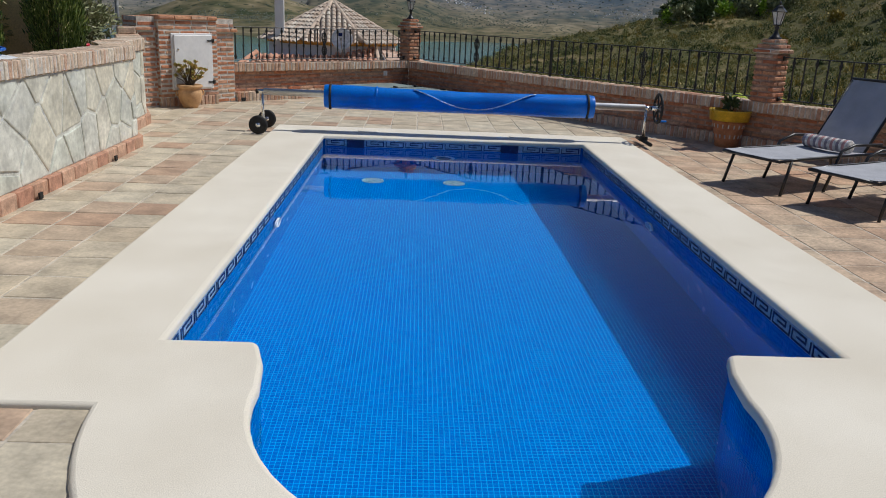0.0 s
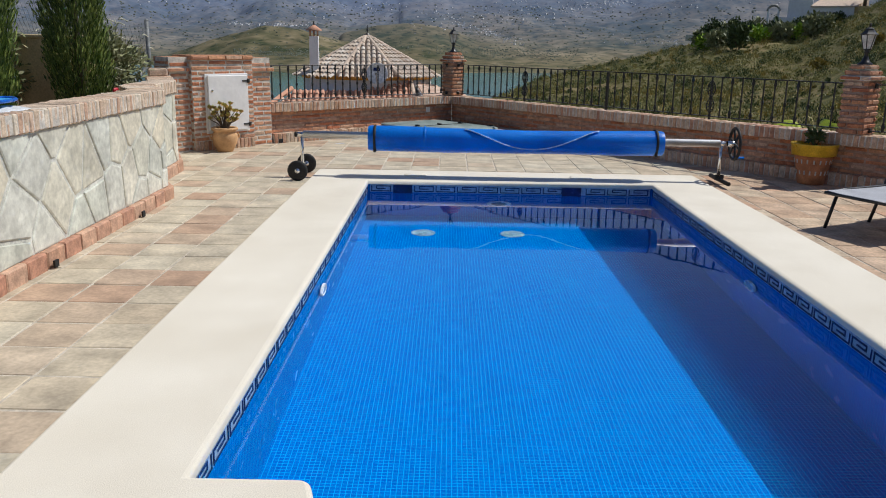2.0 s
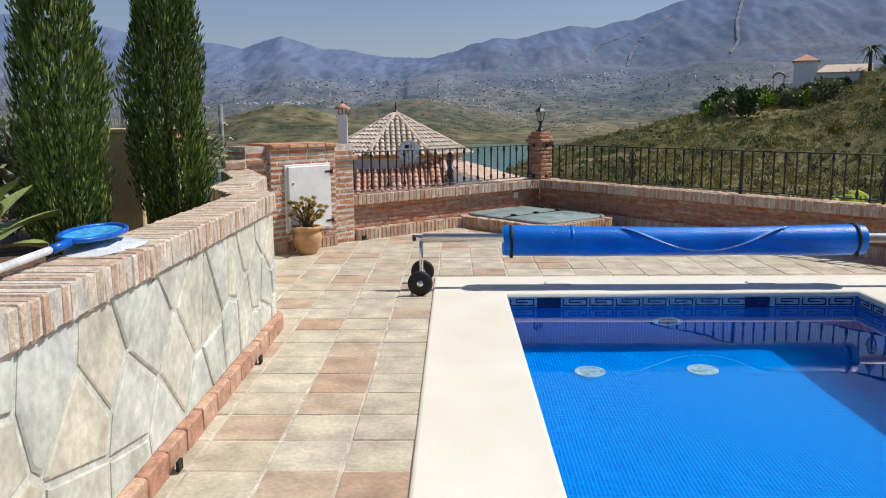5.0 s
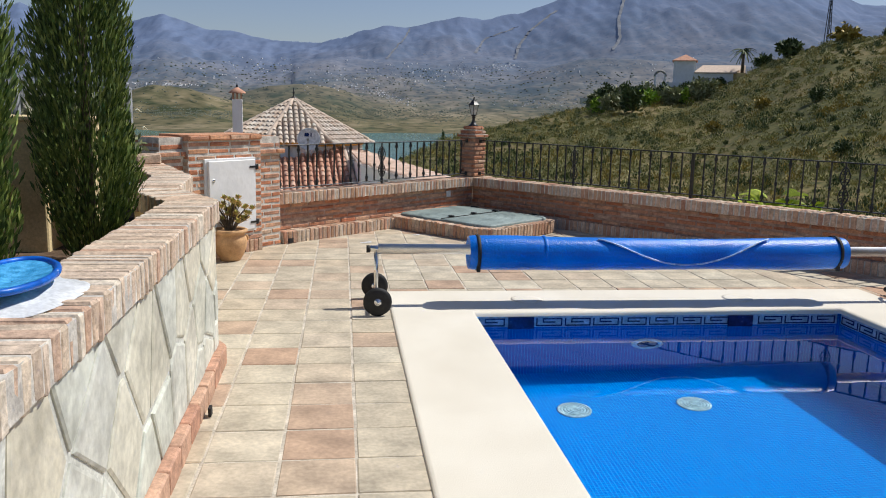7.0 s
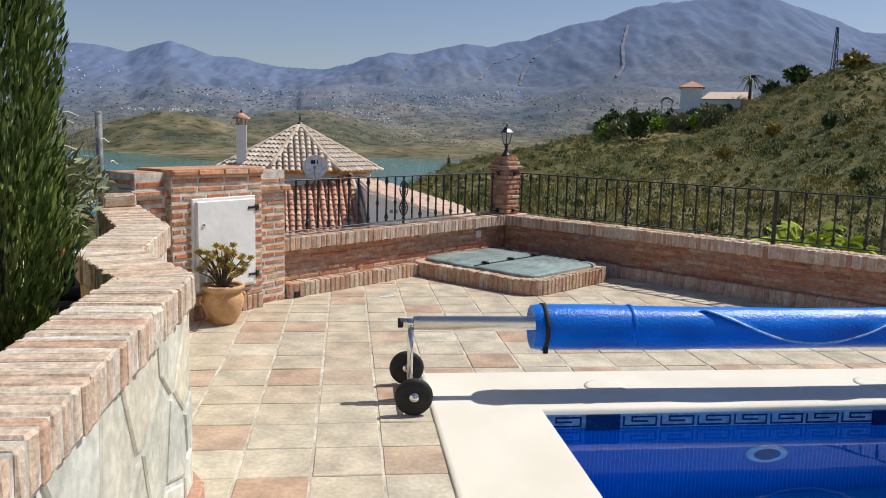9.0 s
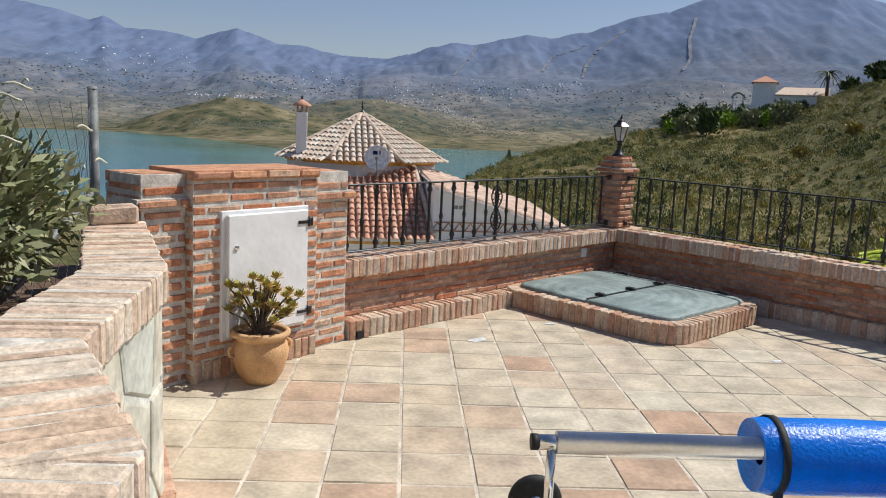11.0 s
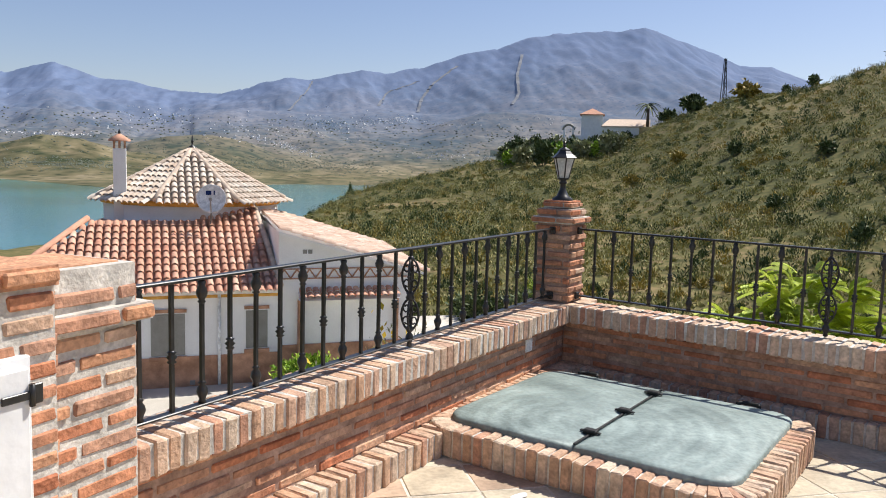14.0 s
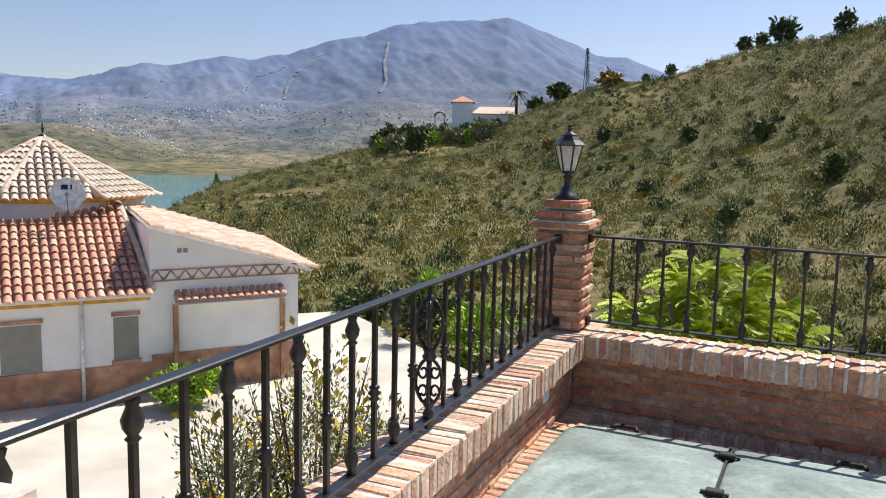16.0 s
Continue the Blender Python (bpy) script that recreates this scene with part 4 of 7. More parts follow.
def far_height(X, Y, A, R):
    shore = shore_line(A)
    sky_e = np.interp(A, [-90, -40, -28, -22.8, -21, -20.2, -18.9, -16.4, -14.5, -11.9, -9.2, -7.5, -4.9, -1.8, 0.2, 2.7, 4.5, 8, 9.6, 12.3, 15.3, 17.5, 19.7, 21.4, 23.6, 25.6, 27.5, 29.9, 32.3, 33.8, 35.7, 37.3, 40, 90],
                      [4, 5.5, 6.6, 5.93, 5.46, 5.75, 5.12, 5.11, 4.81, 5.65, 4.8, 4.7, 4.27, 4.16, 4.66, 5.5, 5.46, 6.22, 6.02, 6.57, 7.6, 7.93, 8.69, 8.92, 9.16, 9.12, 9.45, 8.49, 7.56, 6.81, 6.73, 6.06, 5, 4])
    ridge_r = np.interp(A, [-90, -20, -5, 1, 20, 40, 90], [3600, 3550, 3500, 3200, 3250, 3500, 3600])
    ridge_z = EYE + ridge_r * np.tan(np.radians(sky_e))
    d = np.clip((R - shore) / (ridge_r - shore), 0, 1)
    slope_z = -31 + (ridge_z + 31) * (0.10 * d + 0.90 * d ** 2.1)
    foot_r = np.interp(A, [-5, 2, 12, 20, 40], [2500, 2560, 2620, 2500, 2450])
    foot_z = EYE + foot_r * np.tan(np.radians(np.interp(A, [-5, 0, 6, 12, 16, 20, 40], [2.8, 2.65, 2.95, 3.1, 3.5, 3.75, 3.4])))
    v = np.clip((R - shore) / (foot_r - shore), 0, 1)
    m = np.clip((R - foot_r) / (ridge_r - foot_r), 0, 1)
    range_z = np.where(R < foot_r, -31 + (foot_z + 31) * v ** 1.8, foot_z + (ridge_z - foot_z) * m ** 0.92)
    w = smooth(-7, 0, A)
    z = slope_z * (1 - w) + range_z * w
    steep = smooth(0.02, 0.2, np.where(w > 0.5, m, np.clip(d * 1.6 - 0.6, 0, 1))) * (1 - smooth(0.93, 1.0, d))
    z = z + np.abs(fbm(X, Y, 0.0026, 5)) * 24 * smooth(0.05, 0.3, d) * (1 - smooth(0.75, 0.95, d))
    gully = 0.6 * np.abs(fbm(X, Y * 0.25, 0.0042, 4, 11.0)) + 0.4 * np.abs(fbm(X, Y * 0.4, 0.012, 3, 17.0))
    z = z - (0.4 - gully) * 34 * steep
    z = z + smooth(0.97, 1.0, d) * fbm(X, Y, 0.012, 4, 7.0) * 6
    for hill in (([-20, -18.5, -16.5, -14.75, -12.6, -10.4, -7.45, -5.5, -3], [-1.4, -0.75, -0.1, 0.36, 0.93, 0.9, 0.19, -0.1, -1.4], 1300, 330, 260, -38),
                 ([-9, -7.45, -4.8, -2.5, 0, 2.3, 4.7, 7], [-1.2, 0.57, 1.1, 1.31, 0.96, 0.3, 0.03, -1.2], 1520, 420, 300, -40),
                 ([7.5, 9.9, 12.2, 14.5, 16.4, 18.65, 21.6, 26, 34], [-0.6, 0.68, 2.16, 3.0, 3.45, 3.55, 3.5, 3.2, 2.8], 2250, 700, 500, -45)):
        z = np.maximum(z, spur(A, R, *hill) + fbm(X, Y, 0.008, 4, 5.0) * 5)
    over = np.clip((R - ridge_r) / 600, 0, 1)
    z = np.where(R > ridge_r, ridge_z - over * 260, z)
    return np.where(R < shore, -34, z)


GRIDS = {}


def sheet(name, az, rr, fn, mat, label, category):
    X, Y, A, R = polar(az, rr)
    Z = fn(X, Y, A, R)
    GRIDS[name] = (A[:, 0], R[0], Z)
    n, k = X.shape
    co = np.stack([X, Y, Z], -1).reshape(-1, 3)
    i = np.arange((n - 1) * (k - 1))
    a = (i // (k - 1)) * k + i % (k - 1)
    faces = np.stack([a, a + 1, a + k + 1, a + k], -1)
    me = bpy.data.meshes.new(name)
    me.from_pydata(co.tolist(), [], faces.tolist())
    me.polygons.foreach_set("use_smooth", [True] * len(faces))
    me.materials.append(mat)
    return tagged(new(name, me), label, category, kind="structure")


def land_material(name, cols, s1, s2, dots=0.0, dot_scale=0.05, dot_col=(0.03, 0.045, 0.02), haze=None):
    """Scrub land: broad patches, finer blotches and dark dots of trees; haze tints the colour blue by distance."""
    m = bpy.data.materials.new(name)
    m.use_nodes = True
    nt = m.node_tree
    L, N = nt.links.new, nt.nodes.new
    b = nt.nodes["Principled BSDF"]
    b.inputs["Roughness"].default_value = 0.95
    b.inputs["Specular IOR Level"].default_value = 0.1
    geo = N("ShaderNodeNewGeometry")
    n1, n2 = N("ShaderNodeTexNoise"), N("ShaderNodeTexNoise")
    for n, s in ((n1, s1), (n2, s2)):
        n.inputs["Scale"].default_value, n.inputs["Detail"].default_value = s, 6
        L(geo.outputs["Position"], n.inputs["Vector"])
    ad = N("ShaderNodeMath")
    ad.operation = 'MULTIPLY_ADD'
    L(n2.outputs["Fac"], ad.inputs[0])
    ad.inputs[1].default_value = 0.5
    h = N("ShaderNodeMath")
    h.operation = 'MULTIPLY'
    h.inputs[1].default_value = 0.5
    L(n1.outputs["Fac"], h.inputs[0])
    L(h.outputs[0], ad.inputs[2])
    st = N("ShaderNodeMapRange")
    st.inputs[1].default_value, st.inputs[2].default_value = 0.38, 0.62
    L(ad.outputs[0], st.inputs[0])
    r = ramp_of(nt, cols)
    L(st.outputs[0], r.inputs[0])
    cur = r.outputs[0]
    if dots:
        vo = N("ShaderNodeTexVoronoi")
        vo.inputs["Scale"].default_value = dot_scale
        L(geo.outputs["Position"], vo.inputs["Vector"])
        lt = N("ShaderNodeMapRange")
        lt.inputs[1].default_value, lt.inputs[2].default_value = 0.18, 0.34
        lt.inputs[3].default_value, lt.inputs[4].default_value = dots, 0.0
        L(vo.outputs["Distance"], lt.inputs[0])
        mx = N("ShaderNodeMix")
        mx.data_type = 'RGBA'
        L(lt.outputs[0], mx.inputs["Factor"])
        L(cur, mx.inputs["A"])
        mx.inputs["B"].default_value = (*dot_col, 1)
        cur = mx.outputs["Result"]
    # air haze is painted: blue mixed into the colour with distance, plus a glow
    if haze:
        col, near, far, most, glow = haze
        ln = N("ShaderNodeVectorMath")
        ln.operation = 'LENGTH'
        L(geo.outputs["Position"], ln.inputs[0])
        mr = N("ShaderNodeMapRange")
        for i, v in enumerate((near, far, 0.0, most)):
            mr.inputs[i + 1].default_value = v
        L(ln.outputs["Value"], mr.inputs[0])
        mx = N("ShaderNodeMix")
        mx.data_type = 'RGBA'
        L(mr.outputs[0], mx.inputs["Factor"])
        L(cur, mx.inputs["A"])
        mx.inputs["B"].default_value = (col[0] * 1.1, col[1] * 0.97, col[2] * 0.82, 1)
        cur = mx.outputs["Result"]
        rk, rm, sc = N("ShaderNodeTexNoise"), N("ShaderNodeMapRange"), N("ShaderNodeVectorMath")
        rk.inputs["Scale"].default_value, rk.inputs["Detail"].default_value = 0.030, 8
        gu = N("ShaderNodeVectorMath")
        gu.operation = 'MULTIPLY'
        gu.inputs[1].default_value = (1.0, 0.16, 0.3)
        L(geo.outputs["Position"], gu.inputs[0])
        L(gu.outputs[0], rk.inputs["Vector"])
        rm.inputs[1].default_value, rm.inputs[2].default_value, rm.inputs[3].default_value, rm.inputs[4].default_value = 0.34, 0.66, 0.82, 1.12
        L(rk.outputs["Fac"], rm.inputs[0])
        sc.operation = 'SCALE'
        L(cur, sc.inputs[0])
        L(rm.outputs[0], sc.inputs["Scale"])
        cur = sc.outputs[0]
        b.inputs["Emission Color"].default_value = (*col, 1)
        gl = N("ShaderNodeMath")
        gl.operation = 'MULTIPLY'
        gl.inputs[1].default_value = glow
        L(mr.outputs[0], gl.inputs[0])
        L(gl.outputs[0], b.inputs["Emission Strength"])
    L(cur, b.inputs["Base Color"])
    return m


M_HILL = land_material("scrub_hill", [(0.058, 0.062, 0.024), (0.10, 0.098, 0.038), (0.15, 0.13, 0.055), (0.24, 0.18, 0.092)], 0.05, 1.3, 0.6, 0.55, (0.05, 0.06, 0.025))
# the far slopes carry their blue haze in colour and emission
M_FAR = land_material("hazed_far_land", [(0.045, 0.058, 0.028), (0.115, 0.107, 0.058), (0.175, 0.15, 0.085), (0.26, 0.215, 0.135)], 0.004, 0.035, 0.8, 0.06, (0.02, 0.032, 0.018), haze=((0.098, 0.150, 0.285), 1250, 3100, 0.90, 0.30))
az = np.concatenate([np.arange(-180, -34, 3.0), np.arange(-34, 62, 0.35), np.arange(62, 180.1, 3.0)])
sheet("ground", az, np.geomspace(0.8, 700, 160), near_height, M_HILL, "dry scrub-covered slope falling away below the terrace", "ground")
azf = np.concatenate([np.arange(-90, -36, 2.0), np.arange(-36, 48, 0.16), np.arange(48, 91, 2.0)])
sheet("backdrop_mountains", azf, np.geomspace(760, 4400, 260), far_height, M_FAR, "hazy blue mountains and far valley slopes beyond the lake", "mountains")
M_LAKE = material("lake_water", [(0.03, 0.16, 0.15), (0.045, 0.20, 0.18)], scale=0.004, rough=0.12, bump=0.25, bscale=0.5, grain=0.0, blotch=0.15, spec=0.5, depth=0.3)
lk = Shape().add([(1700 * math.sin(radians(a)), 1700 * math.cos(radians(a)), -31) for a in range(-180, 180, 6)], [tuple(range(60))])
solid("lake_water", lk, M_LAKE, "calm turquoise reservoir in the valley", "lake", kind="structure")

M_YARD = material("pale_concrete_yard", [(0.50, 0.46, 0.385), (0.57, 0.53, 0.46)], scale=0.6, rough=0.9, blotch=0.15)
solid("yard", Shape().slab([(-16, 17), (-1, 12), (6, 14), (9.5, 25), (8.5, 36), (-16, 36)], -6.3, -5.62), M_YARD, "pale concrete yard in front of the white house", "yard", kind="structure")

# ---- terrace slab ----
slab_poly = [(-2.0, -12), (8.9, -12), tuple(RIGHT_END - rn * 0.2), tuple(CORNER + Vector((0.0, 0.25))), tuple(BOX_B), tuple(BOX_A), (-2.3, 0.5), (-2.2, -0.5)]
bm = fill_between(slab_poly, coping_edge, FLOOR_Z - 0.0045)
bm.verts.ensure_lookup_table()
solid("terrace_bed", Shape().add([v.co for v in bm.verts], [[v.index for v in f.verts] for f in bm.faces]), M_GROUT, "pale grout bed under the terrace tiles", "terrace", kind="structure")
bm.free()

# ---- plants ----
def blades(sh, r, c, radius, height, n, width, lean=0.6):
    """Upright thin blades over a round patch."""
    for _ in range(n):
        a, q = r.uniform(0, 6.283), math.sqrt(r.random()) * radius
        x, y = c[0] + q * math.cos(a), c[1] + q * math.sin(a)
        h = height * r.uniform(0.55, 1.0) * (1 - 0.5 * (q / radius) ** 2)
        dx, dy = math.cos(a) * lean * h * q / radius + r.uniform(-0.2, 0.2) * h, math.sin(a) * lean * h * q / radius + r.uniform(-0.2, 0.2) * h
        b = r.uniform(0, 6.283)
        wx, wy = width * math.cos(b), width * math.sin(b)
        sh.add([(x - wx, y - wy, c[2]), (x + wx, y + wy, c[2]), (x + dx + wx * 0.6, y + dy + wy * 0.6, c[2] + h), (x + dx - wx * 0.4, y + dy, c[2] + h * 0.93)], [(0, 1, 2, 3)])


def leaves(sh, r, c, rad, n, size, shell=0.55, up=0.3, stretch=1.6):
    """Leaves scattered through an uneven ball."""
    ph = r.uniform(0, 50)
    for _ in range(n):
        d = Vector((r.gauss(0, 1), r.gauss(0, 1), r.gauss(0, 1))).normalized()
        k = (shell + (1 - shell) * r.random()) * (0.78 + 0.42 * noise.noise(d * 2.2 + Vector((ph, 0, 0))))
        p = Vector((c[0] + d.x * rad[0] * k, c[1] + d.y * rad[1] * k, c[2] + d.z * rad[2] * k))
        t = (d + Vector((r.uniform(-1, 1), r.uniform(-1, 1), r.uniform(-1, 1) + up))).normalized()
        s = t.cross(Vector((r.uniform(-1, 1), r.uniform(-1, 1), r.uniform(-1, 1)))).normalized()
        w = size * r.uniform(0.6, 1.2)
        sh.add([p - t * w * stretch * 0.5, p + s * w * 0.4, p + t * w * stretch * 0.5, p - s * w * 0.4], [(0, 1, 2, 3)])


def leafmat(name, cols, rough=0.6, spread="island"):
    m = material(name, cols, scale=1.2, spread=spread, rough=rough, bump=0.0, blotch=0.25, grain=0.1, spec=0.3)
    b = m.node_tree.nodes["Principled BSDF"]
    b.inputs["Subsurface Weight"].default_value = 0.0
    return m


M_CYP = leafmat("cypress_green", [(0.045, 0.08, 0.02), (0.11, 0.17, 0.04), (0.20, 0.28, 0.058), (0.33, 0.38, 0.09)])
M_SCRUB = leafmat("scrub_green", [(0.16, 0.18, 0.05), (0.29, 0.285, 0.082), (0.40, 0.36, 0.13), (0.23, 0.24, 0.088), (0.48, 0.40, 0.16)])
M_OLIVE = leafmat("grey_green_leaf", [(0.14, 0.17, 0.07), (0.26, 0.28, 0.13), (0.40, 0.40, 0.23), (0.20, 0.22, 0.10)])
M_BRIGHT = leafmat("bright_green_leaf", [(0.14, 0.26, 0.02), (0.24, 0.40, 0.03), (0.40, 0.52, 0.05), (0.10, 0.19, 0.02)])
M_DARKLEAF = leafmat("dark_leaf", [(0.04, 0.065, 0.022), (0.075, 0.11, 0.035), (0.12, 0.15, 0.05)])
M_YELLOW = leafmat("yellow_flower", [(0.65, 0.42, 0.03), (0.75, 0.55, 0.05), (0.5, 0.33, 0.04)])
M_GORSE = leafmat("gorse", [(0.28, 0.22, 0.05), (0.42, 0.31, 0.06), (0.17, 0.16, 0.06)])
M_BARK = material("bark", [(0.10, 0.075, 0.05), (0.18, 0.14, 0.10)], scale=20, rough=0.95, bump=0.8, bscale=60)
M_SUCC = leafmat("succulent_leaf", [(0.26, 0.31, 0.07), (0.42, 0.39, 0.10), (0.52, 0.27, 0.09), (0.36, 0.41, 0.11)], rough=0.4)


def ground_z(x, y):
    X, Y = np.array([[x]]), np.array([[y]])
    return float(near_height(X, Y, np.degrees(np.arctan2(X, Y)), np.hypot(X, Y))[0, 0])


def cypress(at, h, rad, seed, n):
    r = random.Random(seed)
    t = thing("cypress_tree", "narrow dark-green cypress tree in the planter behind the wall", "tree", at, group="cypresses in the planter")
    part("trunk", Shape().rod((0, 0, 0), (0, 0, h * 0.9), 0.035, 0.01), M_BARK, t)
    sh = Shape()
    ph = r.uniform(0, 20)
    for _ in range(n):
        u = r.random() ** 0.85
        z = h * u
        a = r.uniform(0, 6.283)
        R = rad * min(1.0, 0.35 + 4.5 * u) * (1 - max(0, u - 0.35) / 0.65 * 0.92) * (0.85 + 0.45 * noise.noise((2.2 * math.cos(a), 2.2 * math.sin(a), z * 2.2 + ph)))
        q = R * r.uniform(0.55, 1.0)
        p = Vector((q * math.cos(a), q * math.sin(a), z))
        t1 = Vector((math.cos(a) * r.uniform(0.1, 0.7), math.sin(a) * r.uniform(0.1, 0.7), 1)).normalized()
        s1 = t1.cross(Vector((r.uniform(-1, 1), r.uniform(-1, 1), 0.2))).normalized()
        ln, w = r.uniform(0.03, 0.07), r.uniform(0.004, 0.008)
        sh.add([p - s1 * w * 0.5, p + t1 * ln * 0.5 + s1 * w, p + t1 * ln, p + t1 * ln * 0.5 - s1 * w], [(0, 1, 2, 3)])
    part("crown", sh, M_CYP, t)


SOIL_Z = 0.62
solid("planter_bed", Shape().slab([*[tuple(p) for p in offset_line(LW, 0.262)], (-2.95, 2.2), (-6.5, 2.4), (-6.5, -11)], -6.9, SOIL_Z), M_SOIL, "dark soil bed of the raised planter behind the wall", "planter", kind="structure")
cypress((-2.36, -1.25, SOIL_Z), 2.75, 0.30, 1, 32000)
cypress((-2.47, -2.50, SOIL_Z), 2.75, 0.25, 2, 24000)


def bush(name, label, cat, c, rad, n, size, mat, seed, stems=6, group="", stretch=1.8, flowers=None):
    r = random.Random(seed)
    t = thing(name, label, cat, c, 0, group)
    st = Shape()
    for _ in range(stems):
        a = r.uniform(0, 6.283)
        q = Vector((math.cos(a) * rad[0] * 0.7, math.sin(a) * rad[1] * 0.7, rad[2] * r.uniform(0.9, 1.7)))
        st.rod((0, 0, 0), q * 0.5 + Vector((0, 0, 0.1 * rad[2])), 0.012 * rad[2] + 0.006, n=5, cap=False)
        st.rod(q * 0.5 + Vector((0, 0, 0.1 * rad[2])), q, 0.008 * rad[2] + 0.004, 0.003, n=5, cap=False)
    tagged(part("stem_cluster", st, M_BARK, t), kind="stuff")
    sh = Shape()
    leaves(sh, r, (0, 0, rad[2]), rad, n, size, 0.35, stretch=stretch)
    part("crown", sh, mat, t)
    if flowers:
        fl = Shape()
        leaves(fl, r, (0, 0, rad[2] * 1.05), (rad[0] * 1.08, rad[1] * 1.08, rad[2] * 1.08), flowers[0], flowers[1], 0.6, stretch=1.4)
        tagged(part("blossom", fl, flowers[2], t, "small yellow flowers"), kind="stuff")
    return t


bush("shrub", "grey-green leafy shrub with pale pods behind the garden wall", "shrub", (-3.15, 0.9, SOIL_Z), (0.62, 0.95, 0.50), 6500, 0.035, M_OLIVE, 5, 14, stretch=2.4)
bush("shrub", "loose olive-green shrub behind the cypresses", "shrub", (-3.35, -1.1, SOIL_Z), (0.6, 0.9, 0.52), 4500, 0.035, M_OLIVE, 6, 10, stretch=2.4)
bush("shrub", "pale dusty shrub against the wire fence", "shrub", (-3.5, -3.0, SOIL_Z), (0.55, 0.9, 0.75), 4500, 0.035, M_OLIVE, 7, 10, stretch=2.2)
M_POD = material("pale_pod", [(0.55, 0.55, 0.40), (0.68, 0.67, 0.52)], scale=12, rough=0.6)
pods = thing("seed_pods", "curved pale seed pods on the grey-green shrub", "seed pods", (-3.15, 0.9, SOIL_Z + 0.5))
rp = random.Random(4)
for i in range(26):
    a, z = rp.uniform(0, 6.28), rp.uniform(-0.1, 0.55)
    p = Vector((0.6 * math.cos(a) * (1 - z * 0.6), 0.9 * math.sin(a) * (1 - z * 0.6), z))
    s0 = Shape().tube([p + Vector((0.02 * k * math.cos(a + 1), 0.02 * k * math.sin(a + 1), 0.012 * math.sin(k * 0.9))) for k in range(6)], 0.005, 5)
    part("pod", s0, M_POD, pods)

M_AGAVE = material("agave_leaf", [(0.24, 0.33, 0.10), (0.42, 0.46, 0.16)], scale=4, rough=0.45, bump=0.1, bscale=60)
ag = thing("agave", "broad-leaved pale-green agave in the planter", "agave", (-2.72, -3.05, SOIL_Z + 0.18))
for i in range(14):
    a, tilt = i * 2.4, 0.25 + 0.055 * i
    vs, fs = [], []
    for k in range(9):
        u = k / 8
        w = 0.075 * (0.6 + 1.2 * u) * (1 - u ** 3) + 0.002
        rr, z = 0.48 * u * math.sin(tilt + u * 0.4), 0.48 * u * math.cos(tilt + u * 0.4)
        for sd, dz in ((-1, 0.03 * u), (0, 0), (1, 0.03 * u)):
            vs.append((rr * math.cos(a) - sd * w * math.sin(a), rr * math.sin(a) + sd * w * math.cos(a), z + dz))
    fs = [(k * 3 + j, k * 3 + j + 1, k * 3 + j + 4, k * 3 + j + 3) for k in range(8) for j in range(2)]
    part("leaf", Shape().add(vs, fs, True), M_AGAVE, ag)
part("stem", Shape().rod((0, 0, -0.2), (0, 0, 0.08), 0.06, 0.05), M_BARK, ag)

# fence, posts, pipes behind the wall
M_GALV = material("galvanised_steel", [(0.16, 0.17, 0.17), (0.24, 0.25, 0.25)], scale=12, rough=0.65, metal=0.2, bump=0.1)
fence = thing("wire_fence", "sagging chain-link fence on grey steel posts", "fence", (0, 0, SOIL_Z))
FP = [(-2.93, 1.95), (-3.25, 0.2), (-3.45, -1.8), (-3.55, -3.8), (-3.6, -5.8)]
for x, y in FP:
    part("post", Shape().rod((x, y, 0), (x, y, 0.99), 0.026, n=10).lathe([(0.028, 0), (0.02, 0.012), (0, 0.016)], 10, pose(x, y, 0.99)), M_GALV, fence)
wires = Shape()
for (x0, y0), (x1, y1) in zip(FP, FP[1:]):
    ln = math.hypot(x1 - x0, y1 - y0)
    k = int(ln / 0.09)
    hh = 1.35 if y1 < 0 else 0.92
    for i in range(-int(hh / 0.09), k):
        for sgn in (1, -1):
            pts = []
            for q in (0.0, hh):
                s = (i * 0.09 + q) if sgn > 0 else (i * 0.09 + hh - q)
                s = min(max(s, 0), ln)
                pts.append((x0 + (x1 - x0) * s / ln, y0 + (y1 - y0) * s / ln, q))
            if (Vector(pts[0]) - Vector(pts[1])).length > 0.2:
                wires.rod(pts[0], pts[1], 0.0014, n=3, cap=False)
part("mesh", wires, M_GALV, fence)
part("brace", Shape().rod((-2.93, 1.9, 0.45), (-3.1, 1.2, 0.0), 0.02, n=8), M_GALV, fence)
solid("cream_post", Shape().box((0.17, 0.17, 0.80), (-2.55, -0.72, SOIL_Z + 0.36), c=0.008).box((0.21, 0.21, 0.03), (-2.55, -0.72, SOIL_Z + 0.775), c=0.006), M_CREAM, "cream-painted square masonry post in the planter", "post")
solid("cream_post", Shape().box((0.4, 0.24, 0.80), (-2.90, -0.80, SOIL_Z + 0.36), c=0.008).box((0.44, 0.28, 0.03), (-2.90, -0.80, SOIL_Z + 0.775), c=0.006), M_CREAM, "wide cream-painted masonry box behind the cypress", "post")
M_PIPE = material("black_pvc", [(0.018, 0.02, 0.022), (0.03, 0.032, 0.035)], scale=10, rough=0.35, bump=0.03)
M_RED = material("red_plastic", [(0.45, 0.02, 0.03), (0.55, 0.03, 0.04)], scale=10, rough=0.35, bump=0)
pv = thing("pipe_valve", "black pool pipes with a red-handled valve in the planter", "pipework", (-2.42, -0.12, 0.80))
part("pipe", Shape().rod((-0.6, 0.05, 0), (0.12, -0.02, 0), 0.03, n=14), M_PIPE, pv)
